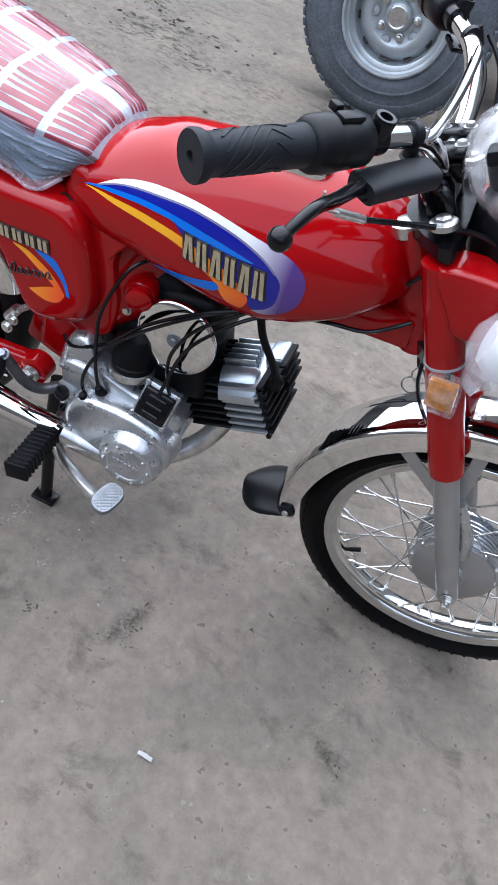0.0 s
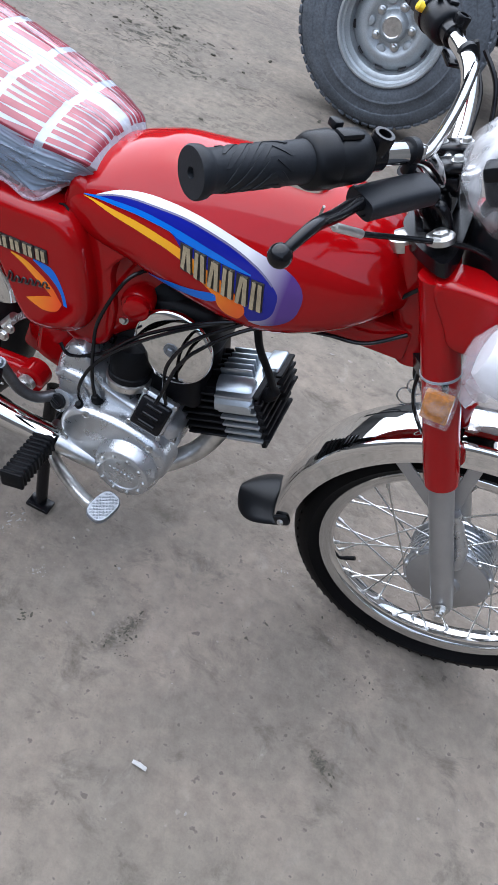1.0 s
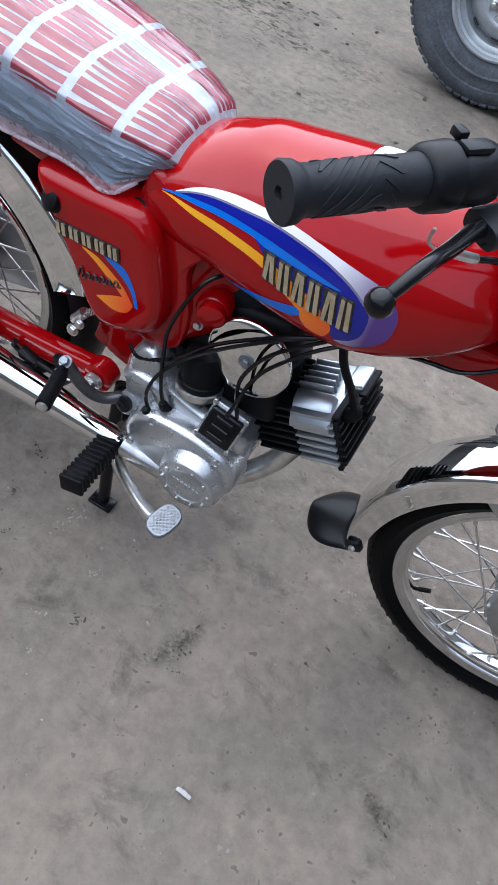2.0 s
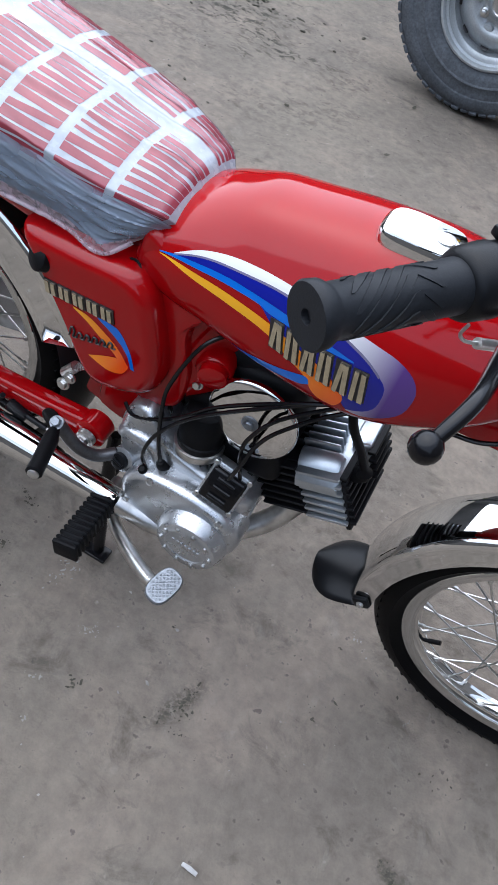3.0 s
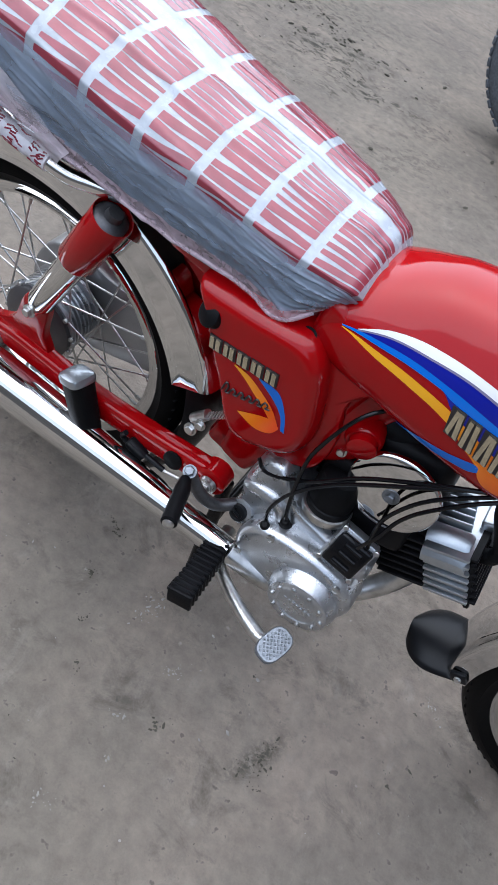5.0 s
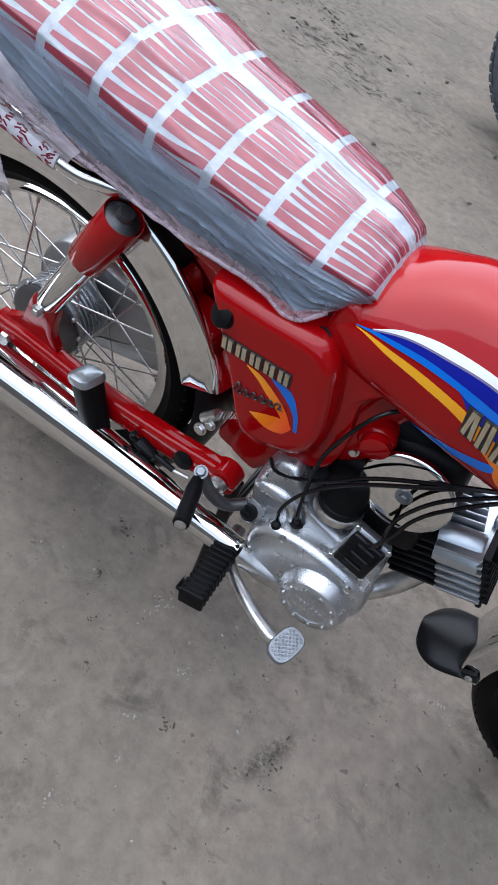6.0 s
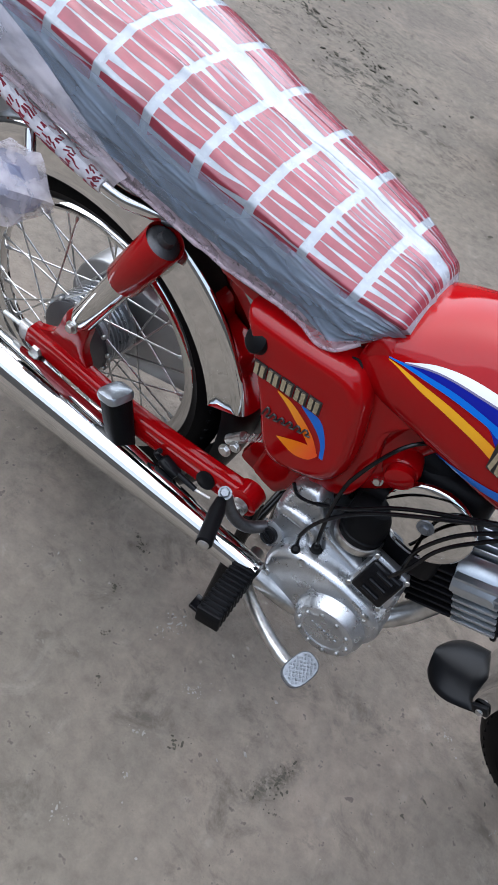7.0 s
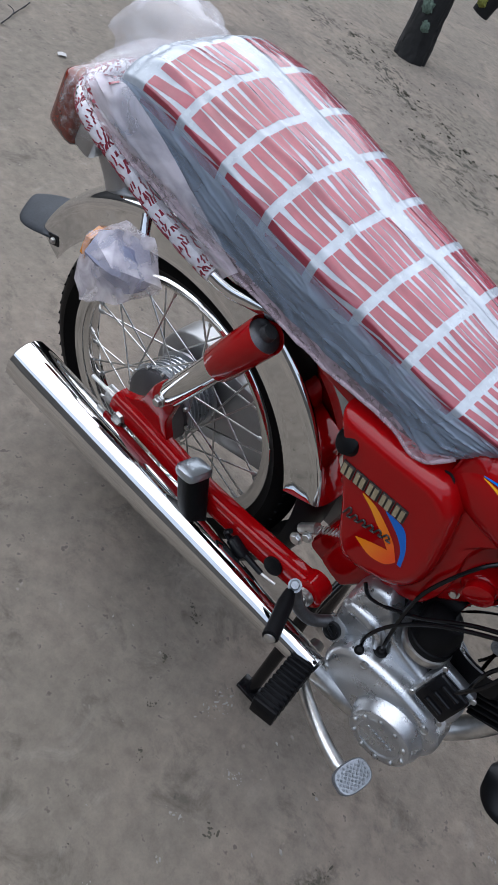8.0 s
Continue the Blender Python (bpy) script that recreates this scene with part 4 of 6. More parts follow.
# ---- seat ----
SX = [-0.175, -0.165, -0.14, -0.08, 0.0, 0.08, 0.20, 0.32, 0.40, 0.450, 0.472, 0.483]
S_EDGE = curve1(SX, [0.800, 0.825, 0.842, 0.850, 0.842, 0.830, 0.808, 0.792, 0.781, 0.776, 0.770, 0.758])
S_CROWN = curve1(SX, [0.010, 0.022, 0.030, 0.034, 0.034, 0.033, 0.030, 0.026, 0.022, 0.017, 0.012, 0.006])
S_WID = curve1(SX, [0.080, 0.095, 0.106, 0.114, 0.116, 0.115, 0.110, 0.103, 0.096, 0.088, 0.080, 0.068])
S_BOT = curve1(SX, [0.775, 0.772, 0.768, 0.762, 0.754, 0.744, 0.729, 0.722, 0.727, 0.736, 0.742, 0.745])


def seat_point(x, t, out=0.0):
    """A point of the seat's skin. t from -1 (right lower edge) through 0 (middle of the top) to 1."""
    w, e, c, b = S_WID(x) + out, S_EDGE(x), S_CROWN(x) + out, S_BOT(x)
    s, a = (1 if t > 0 else -1), abs(t)
    power = 2.6
    if s > 0:
        slump = min(1.0, max(0.0, (0.478 - x) / 0.09))   # the cushion is packed out towards its left side
        w, power = w * (1 + 0.08 * slump), 2.6 + 1.0 * slump
        e, c = e + c * 0.6 * slump, c * (1 - 0.6 * slump)
    if a <= 0.6:
        u = a / 0.6
        return Vector((x, s * w * 0.97 * u, e + c * (1 - u ** power)))
    u = (a - 0.6) / 0.4
    x -= 0.030 * u * min(1.0, max(0.0, (x - 0.38) / 0.09))
    return Vector((x, s * w * (0.97 + 0.05 * math.sin(u * 2.6) - 0.14 * u * u), e + (b - e) * u))


def seat_skin(bm, x0, x1, t0, t1, nx, nt, out):
    grid = [[bm.verts.new(seat_point(x0 + (x1 - x0) * i / nx, t0 + (t1 - t0) * j / nt, out)) for j in range(nt + 1)] for i in range(nx + 1)]
    for i in range(nx):
        for j in range(nt):
            bm.faces.new((grid[i][j], grid[i + 1][j], grid[i + 1][j + 1], grid[i][j + 1]))
    return grid


bm = bmesh.new()
loops = [[seat_point(SX[0] + (SX[-1] - SX[0]) * i / 50, -1 + 2 * j / 40) for j in range(41)] for i in range(51)]
rings(bm, loops)
seat = part("seat", bm, SEAT, bike, "long dark vinyl seat under a printed plastic wrap", smooth=50)
bm = bmesh.new()
loops = []
for i in range(25):
    x = -0.160 + 0.590 * i / 24
    w, top = S_WID(x) * 0.90, S_BOT(x) + 0.006
    low = top - (0.045 if 0 < i < 24 else 0.030)
    loops.append([(x, -w, top), (x, -w, low + 0.010), (x, -w + 0.012, low), (x, w - 0.012, low), (x, w, low + 0.010), (x, w, top)])
rings(bm, loops)
part("seat_pan", bm, FINBLACK, seat, "black steel seat pan")

# printed film over the top
def wrinkle(x, y):
    """How far the wrap stands off the seat: slack, fine puckers and a few long creases."""
    h = 0.0012 * noise.noise((x * 26, y * 9, 1.0)) + 0.0010 * noise.noise((x * 12 + y * 60, 4.0, 2.0))
    for y0, lean, height in ((-0.070, 0.10, 0.0042), (-0.030, 0.16, 0.0034), (-0.093, -0.05, 0.0030), (0.045, 0.05, 0.0022)):
        d = y - y0 - lean * x - 0.006 * math.sin(x * 17 + y0 * 90)
        h += height * 0.85 * math.exp(-(d / 0.0058) ** 2) * (0.45 + 0.55 * math.sin(x * 9 + y0 * 40) ** 2)
    return h


bm = bmesh.new()
grid = seat_skin(bm, SX[0] + 0.002, SX[-1] - 0.001, -0.74, 0.67, 170, 150, 0.003)
for row in grid:
    for v in row:
        v.co.z += wrinkle(v.co.x, v.co.y)
wrap = part("seat_wrap", bm, WHITE_FILM, seat, "white plastic film printed with red strokes", smooth=60)
rng = random.Random(5)
ROW, STEP = 0.0632, 0.0752


def stroke(bm, x0, x1, a0, b0, a1, b1, lo, hi, n=16):
    """A red printed stroke from x0 (between a0 and b0 across the seat) to x1 (between a1 and b1)."""
    rows = []
    for i in range(n + 1):
        u = i / n
        x = x0 + (x1 - x0) * u
        a, b = a0 + (a1 - a0) * u, b0 + (b1 - b0) * u
        row = []
        for q in range(8):
            p = seat_point(x, min(hi, max(lo, a + (b - a) * q / 7)), 0.0034)
            p.z += wrinkle(p.x, p.y)
            row.append(bm.verts.new(p))
        rows.append(row)
    for a, b in zip(rows, rows[1:]):
        for q in range(7):
            bm.faces.new((a[q], b[q], b[q + 1], a[q + 1]))


for k in range(8):
    x0 = -0.112 + STEP * k
    x1 = min(x0 + ROW, 0.474)
    bm = bmesh.new()
    for lo, hi in ((-0.70, 0.075), (0.240, 0.66)):
        t = lo - rng.uniform(0, 0.04)
        gap = (0.010, 0.010)
        while t < hi - 0.02:
            w = rng.uniform(0.060, 0.082)
            nxt = rng.choice(((0.004, 0.040), (0.040, 0.004), (0.014, 0.014), (0.006, 0.030), (0.030, 0.006)))
            lean = 0.022
            stroke(bm, x0, x1, t + gap[0] / 2, t + w - nxt[0] / 2, t + gap[1] / 2 + lean, t + w - nxt[1] / 2 + lean, lo, hi)
            t += w
            gap = nxt
    tagged(part("film_print", bm, RED_PRINT, wrap, "band of red printed strokes"), kind="stuff")
# translucent skirt that hangs over the seat's sides
def skirt_point(x, u, s):
    """A point of the loose film beside the seat; u: 0 at the seat's edge, 1 at the hem."""
    p = seat_point(min(max(x, SX[0]), SX[-1]), s * min(1.0, 0.63 + 0.37 * u), 0.006)
    w = Vector((x * 4.5 + u * 1.1, u * 4.2 - x * 9.0, 7.0 + s))
    ridge = max(0.0, 1 - abs(noise.noise(w)) * 3.2) ** 2 + 0.55 * max(0.0, 1 - abs(noise.noise(w * 2.1 + Vector((u, 0, 4)))) * 3.4) ** 2
    small = max(0.0, 1 - abs(noise.noise(w * 5.3 + Vector((0, u * 3, 2)))) * 3.6) ** 2
    pouch = math.exp(-((x - 0.42) / 0.05) ** 2)
    if x < SX[0]:
        p.x = x
    p.y += s * (0.001 + (0.0034 * ridge + 0.0007 * small) * (0.3 + 0.9 * u) + (0.012 + 0.010 * pouch) * u ** 1.5)
    p.z -= 0.010 * max(0.0, u - 0.5) / 0.5 + 0.003 * noise.noise((x * 9, 0, 11.0)) * u + 0.020 * pouch * u * u
    return p


for s in (-1, 1):
    bm = bmesh.new()
    nx, nt = 260, 48
    grid = [[bm.verts.new(skirt_point(SX[0] - 0.004 + (SX[-1] - SX[0] + 0.004) * i / nx, j / nt, s)) for j in range(nt + 1)] for i in range(nx + 1)]
    for i, (a, b) in enumerate(zip(grid, grid[1:])):
        for j in range(nt):
            f = bm.faces.new((a[j], b[j], b[j + 1], a[j + 1]))
            f.material_index = 1 if j / nt > 0.80 + 0.05 * noise.noise((i * 0.02, s, 1.0)) else 0
    part("wrap_skirt", bm, (SKIRT_FILM, FRINGE_FILM), seat, "translucent wrinkled plastic skirt", smooth=70)
    bm = bmesh.new()
    pts = [skirt_point(SX[0] + (SX[-1] - 0.012 - SX[0]) * i / 60, 1.0, s) for i in range(61)]
    tube(bm, pts, [0.0030 + 0.0008 * noise.noise((k * 0.3, s, 2.0)) for k in range(61)], 8)
    part("wrap_hem", bm, FRINGE_FILM, seat, "pinkish gathered plastic hem", smooth=70)

# ---- swing arm, dampers, stand ----
for s in (-1, 1):
    bm = bmesh.new()
    line = bent([(0.418, s * 0.098, 0.352), (0.30, s * 0.099, 0.338), (0.17, s * 0.100, 0.330), (0.06, s * 0.101, 0.338), (-0.03, s * 0.102, 0.345)], 5)
    loops = []
    for i, p in enumerate(line):
        d = (line[min(i + 1, len(line) - 1)] - line[max(i - 1, 0)]).normalized()
        up = Vector((0, 1, 0)).cross(d).normalized() * -1
        hgt = 0.023 if i < len(line) - 3 else 0.020
        loops.append([p + Vector((0, 0.0165 * math.copysign(abs(math.cos(a)) ** 0.5, math.cos(a)), 0)) + up * hgt * math.copysign(abs(math.sin(a)) ** 0.5, math.sin(a)) for a in (2 * math.pi * k / 24 for k in range(24))])
    rings(bm, loops)
    lathe(bm, [(-0.017, 0.022), (-0.015, 0.026), (0.015, 0.026), (0.017, 0.022)], line[0], (0, 1, 0), 28)
    arm = part("swing_arm", bm, RED, bike, "red tubular swing arm")
    bm = bmesh.new()
    out = round_outline([(-0.035, 0.352), (0.012, 0.384), (0.034, 0.448), (0.060, 0.462), (0.078, 0.440), (0.074, 0.390), (0.088, 0.350), (0.05, 0.333), (0.0, 0.330)], 4)
    pillow(bm, out, s * 0.088, s * 0.104, 0.004, 3)
    part("damper_bracket", bm, RED, arm)
    bm = bmesh.new()
    d0, d1 = Vector((0.063, s * 0.108, 0.450)), Vector((0.190, s * 0.108, 0.735))
    ax = (d1 - d0).normalized()
    lathe(bm, [(-0.012, 0.012), (0.0, 0.015), (0.02, 0.0212), (0.16, 0.0212)], d0, ax, 24)
    damper = part("damper", bm, CHROME, bike, "rear damper with a red cover")
    bm = bmesh.new()
    lathe(bm, [(0.002, 0.022), (0, 0.0265), (0.003, 0.0280), (0.108, 0.0280), (0.1095, 0.0274), (0.1085, 0.0266), (0.098, 0.0262), (0.098, 0.0)], d0.lerp(d1, 0.473), ax, 32)
    part("damper_cover", bm, RED, damper)
    bm = bmesh.new()
    lathe(bm, [(0, 0.0240), (0.006, 0.0240), (0.009, 0.0200), (0.011, 0.0120), (0.020, 0.0100), (0.020, 0.0)], d0.lerp(d1, 0.473) + ax * 0.0985, ax, 24)
    part("damper_bush", bm, DULL, damper, "dark steel damper top")
    bm = bmesh.new()
    bolt(bm, d0 + Vector((0, s * 0.018, 0)), (0, s, 0), 0.008, 0.008)
    part("bolt", bm, STEEL, damper)
    bm = bmesh.new()
    block(bm, (-0.035, s * 0.108, 0.345), (0.030, 0.014, 0.034), 0.003)
    tube(bm, [(-0.09, s * 0.106, 0.343), (-0.03, s * 0.106, 0.345)], 0.004, 10)
    bolt(bm, (-0.004, s * 0.112, 0.330), (0, s, 0), 0.012, 0.012)
    part("chain_adjuster", bm, STEEL, arm, "zinc axle adjuster")

# closed chain case along the left side
bm = bmesh.new()
out = round_outline([(-0.100, 0.307), (-0.070, 0.382), (0.000, 0.410), (0.080, 0.396), (0.250, 0.398), (0.420, 0.402), (0.440, 0.350), (0.420, 0.298), (0.250, 0.272), (0.080, 0.222), (0.000, 0.200), (-0.070, 0.232)], 5)
pillow(bm, out, 0.122, 0.066, 0.010, 4)
part("chain_case", bm, SILVER, bike, "silver-grey pressed chain case")

# ---- exhaust ----
bm = bmesh.new()
sil = [((-0.205, 0.036), (-0.200, 0.041), (-0.17, 0.0425), (0.0, 0.041), (0.15, 0.037), (0.30, 0.030), (0.42, 0.024), (0.50, 0.021))]
loops = []
a, b = Vector((-0.205, -0.155, 0.305)), Vector((0.50, -0.150, 0.282))
ax = (b - a).normalized()
prof = [(x + 0.205, r) for x, r in sil[0]]
lathe(bm, [(0.03, 0.012), (0.03, 0.030), (0.001, 0.034)] + prof, a, ax, 40)
part("silencer", bm, CHROME, bike, "long tapered chrome silencer")
bm = bmesh.new()
tube(bm, bent([(0.50, -0.150, 0.282), (0.58, -0.135, 0.262), (0.65, -0.10, 0.262), (0.715, -0.055, 0.30), (0.745, -0.03, 0.36), (0.748, -0.03, 0.40)], 6), 0.0185, 18)
part("exhaust_pipe", bm, STEEL, bike, "steel exhaust pipe curving under the engine")

# ---- engine ----
bm = bmesh.new()
out = round_outline([(0.462, 0.400), (0.472, 0.454), (0.498, 0.479), (0.522, 0.466), (0.548, 0.430), (0.62, 0.408), (0.668, 0.402), (0.690, 0.380), (0.690, 0.320), (0.660, 0.275), (0.60, 0.262), (0.54, 0.275), (0.48, 0.320)], 5)
pillow(bm, out, 0.09, -0.114, 0.022, 6)
crank = part("crankcase", bm, CAST, bike, "cast aluminium engine case")
bm = bmesh.new()
out = round_outline([(0.497, 0.335), (0.525, 0.380), (0.60, 0.393), (0.668, 0.380), (0.698, 0.345), (0.694, 0.300), (0.655, 0.270), (0.60, 0.264), (0.545, 0.270), (0.507, 0.292)], 6)
pillow(bm, out, -0.098, -0.148, 0.016, 6)
part("clutch_cover", bm, CAST, crank, "smooth cast clutch cover")
bm = bmesh.new()
dc = Vector((0.634, -0.146, 0.308))
lathe(bm, [(0, 0.058), (0.012, 0.056), (0.019, 0.051), (0.025, 0.050), (0.0275, 0.047), (0.0275, 0.035), (0.0255, 0.033), (0.0255, 0.0)], dc, (0, -1, 0), 48)
disc = part("valve_cover", bm, CAST, crank, "round cast cover with screws")
for k in range(10):
    bm = bmesh.new()
    a = 2 * math.pi * (k + 0.2) / 10
    lathe(bm, [(0, 0.004), (0.003, 0.004), (0.004, 0.003)], dc + Vector((math.cos(a) * 0.042, -0.0268, math.sin(a) * 0.042)), (0, -1, 0), 10)
    part("screw", bm, STEEL, disc)

# black blocks stand in for the deep shade round the carburettor, over the case
bm = bmesh.new()
block(bm, (0.622, 0.0, 0.470), (0.15, 0.150, 0.135), 0.018, rot(0, -12, 0), 3)
block(bm, (0.642, 0.0, 0.560), (0.12, 0.120, 0.090), 0.020, rot(0, -12, 0), 3)
part("carburettor_shade_fill", bm, FINBLACK, bike, "black blocks filling the shaded carburettor space behind the horn")
# small bars for the embossed maker's name
for k in range(7):
    bm = bmesh.new()
    block(bm, dc + Vector((-0.022 + 0.0072 * k, -0.0262, 0.004 - 0.0006 * k)), (0.0045, 0.0014, 0.007), 0.0004, rot(0, 14, 0), 1)
    part("embossed_bar", bm, CAST, disc)
bm = bmesh.new()
lathe(bm, [(-0.006, 0.0365), (0.004, 0.0375), (0.006, 0.0365), (0.007, 0.034)], (0.584, -0.088, 0.442), (-0.10, 0.10, 0.98), 36)
part("boot_clip", bm, STEEL, bike, "bright wire boot clip")
bm = bmesh.new()
lathe(bm, [(0, 0.034), (0.012, 0.0345), (0.014, 0.0325), (0.03, 0.0335), (0.05, 0.032), (0.062, 0.027), (0.067, 0.015), (0.068, 0.0)], (0.584, -0.087, 0.446), (-0.10, 0.12, 0.98), 36)
part("intake_boot", bm, RUBBER, bike, "black rubber intake boot")
bm = bmesh.new()
m = rot(-28, 8, 0)
c = Vector((0.646, -0.118, 0.420))
block(bm, c + m @ Vector((0, 0.012, 0)), (0.062, 0.024, 0.066), 0.004, m)
base = part("pump_base", bm, CAST, bike, "cast pump housing")
bm = bmesh.new()
block(bm, c + m @ Vector((0, -0.004, 0)), (0.054, 0.014, 0.054), 0.005, m, 3)
for k in range(3):
    tube(bm, [c + m @ Vector((q, -0.0115, 0.015 - 0.015 * k)) for q in (-0.014, 0.014)], 0.0042, 10)
part("pump_cover", bm, BLACK, base, "glossy black ribbed pump cover")
for dx, dz in ((-0.028, 0.030), (0.028, 0.030), (-0.028, -0.030), (0.028, -0.030)):
    bm = bmesh.new()
    lathe(bm, [(0, 0.0042), (0.004, 0.0042), (0.005, 0.003)], c + m @ Vector((dx, 0.0, dz)), m @ Vector((0, -1, 0)), 10)
    part("screw", bm, STEEL, base)
# filler cap, case bumps and screws
bm = bmesh.new()
lathe(bm, [(0, 0.021), (0.010, 0.020), (0.012, 0.0145)], (0.484, -0.112, 0.345), (-0.15, -0.9, 0.35), 28)
part("filler_boss", bm, CAST, crank)
bm = bmesh.new()
lathe(bm, [(0, 0.014), (0.008, 0.0135), (0.009, 0.010), (0.0075, 0.009), (0.0075, 0.0)], (0.4825, -0.1225, 0.349), (-0.15, -0.9, 0.35), 24)
block(bm, (0.481, -0.131, 0.352), (0.018, 0.004, 0.004), 0.001, rot(20, 30, 0), 1)
part("filler_cap", bm, PLASTIC, crank, "black plastic filler cap")
bm = bmesh.new()
tube(bm, bent([(0.470, -0.105, 0.40), (0.500, -0.112, 0.418), (0.530, -0.112, 0.412), (0.545, -0.112, 0.385)], 6), [0.010] * 2 + [0.013] * 15 + [0.010] * 2, 14)
part("case_ridge", bm, CAST, crank)
for p in ((0.546, -0.146, 0.379), (0.664, -0.146, 0.372), (0.512, -0.146, 0.300), (0.684, -0.140, 0.300)):
    bm = bmesh.new()
    lathe(bm, [(0, 0.0065), (0.004, 0.0065), (0.005, 0.0045), (0.003, 0.004), (0.003, 0.0)], p, (0, -1, 0.1), 14)
    part("case_screw", bm, STEEL, crank)
# cylinder: black barrel fins run on into the polished edges of the head
UP = Vector((-0.42, 0, 0.90)).normalized()
AX = Vector((0.90, 0, 0.42)).normalized()
c0 = Vector((0.728, 0.0, 0.445))
HEADM = Matrix((AX, Vector((0, 1, 0)), UP)).transposed()
bm = bmesh.new()
block(bm, c0 + AX * -0.026 - UP * 0.028, (0.10, 0.100, 0.114), 0.012, HEADM)
barrel = part("barrel", bm, FINBLACK, bike, "black finned cylinder barrel")
bm = bmesh.new()
block(bm, c0 + AX * 0.036 - UP * 0.036, (0.062, 0.104, 0.094), 0.006, HEADM)
block(bm, c0 + AX * 0.036 + Vector((0, 0.018, 0)) + UP * 0.006, (0.060, 0.090, 0.030), 0.004, HEADM)
head = part("cylinder_head", bm, FINBLACK, bike, "finned cylinder head with polished edges")
for k in range(7):
    p = c0 + UP * (0.0212 - k * 0.0148) + AX * (0.001 + 0.001 * k)
    bm = bmesh.new()
    block(bm, p + AX * -0.034, (0.072, 0.124, 0.0045), 0.001, HEADM, 1)
    part("barrel_fin", bm, FINBLACK, barrel)
    bm = bmesh.new()
    block(bm, p + AX * 0.036, (0.066, 0.130, 0.0056), 0.0018, HEADM, 2)
    part("head_fin", bm, POLISHED, head, "polished aluminium fin")
    bm = bmesh.new()
    block(bm, p + AX * 0.0735, (0.012, 0.118, 0.0050), 0.001, HEADM, 1)
    part("fin_end", bm, FINBLACK, head)
# upright fins over the head's top and over the barrel behind it
for k in range(5):
    y = -0.019 + 0.0145 * k
    bm = bmesh.new()
    block(bm, c0 + AX * (0.029 - 0.001 * k) + UP * 0.026 + Vector((0, y, 0)), (0.056 - 0.003 * k, 0.0042, 0.040), 0.0014, HEADM, 2)
    part("head_fin", bm, POLISHED, head, "polished aluminium fin")
    bm = bmesh.new()
    block(bm, c0 + AX * -0.036 + UP * 0.022 + Vector((0, y, 0)), (0.072, 0.0042, 0.040), 0.001, HEADM, 1)
    part("barrel_fin", bm, FINBLACK, barrel)
# front of the head, beside the plug
bm = bmesh.new()
block(bm, c0 + AX * 0.078 + UP * 0.014 + Vector((0, 0.030, 0)), (0.030, 0.058, 0.044), 0.005, HEADM, 3)
part("head_front", bm, POLISHED, head, "polished head front")
for k in range(4):
    bm = bmesh.new()
    block(bm, c0 + AX * 0.096 + UP * (0.028 - k * 0.0148) + Vector((0, 0.026, 0)), (0.012, 0.064, 0.0052), 0.001, HEADM, 1)
    part("fin_end", bm, FINBLACK, head)
# black plate added to darken the fin gaps and their reflection in the mudguard
bm = bmesh.new()
block(bm, c0 + AX * 0.0735 - UP * 0.036, (0.009, 0.116, 0.100), 0.002, HEADM, 1)
part("fin_gap_fill", bm, FINBLACK, head)
bm = bmesh.new()
loops = []
for y, z in ((-0.067, 0.006), (-0.066, 0.009), (-0.052, 0.024), (-0.046, 0.032), (-0.030, 0.039), (-0.026, 0.039), (-0.024, 0.034)):
    q = c0 + Vector((0, y, 0)) + UP * z
    loops.append([q + AX * 0.002, q + AX * 0.060, q + AX * 0.066 - UP * 0.005, q + AX * 0.066 - UP * 0.012, q + AX * 0.002 - UP * 0.012])
rings(bm, loops)
bmesh.ops.bevel(bm, geom=bm.edges[:], offset=0.0015, segments=2, affect="EDGES")
part("head_boss", bm, POLISHED, head, "smooth polished head boss")
bm = bmesh.new()
tube(bm, bent([c0 + AX * 0.066 + UP * 0.000 + Vector((0, -0.026, 0)), (0.800, -0.034, 0.492), (0.806, -0.036, 0.506), (0.788, -0.042, 0.545), (0.762, -0.050, 0.592), (0.745, -0.048, 0.640)], 5), [0.012] * 11 + [0.0062] * 15, 12)
part("plug_lead", bm, RUBBER, bike, "black spark plug cap and lead")

# horn
bm = bmesh.new()
hc, hn = Vector((0.643, -0.082, 0.539)), Vector((-0.02, -0.99, 0.07)).normalized()
lathe(bm, [(-0.03, 0.032), (-0.014, 0.050), (-0.008, 0.063), (-0.004, 0.0655), (-0.001, 0.0655), (0.002, 0.0645), (0.0042, 0.061), (0.0055, 0.050), (0.0066, 0.03), (0.007, 0.0)], hc, hn, 64)
horn = part("horn", bm, CHROME, bike, "round chrome horn")
bm = bmesh.new()
lathe(bm, [(0.006, 0.0125), (0.0085, 0.0120), (0.009, 0.009)], hc, hn, 24)
bolt(bm, hc + hn * 0.008, hn, 0.0070, 0.006)
part("screw", bm, PEDAL, horn)

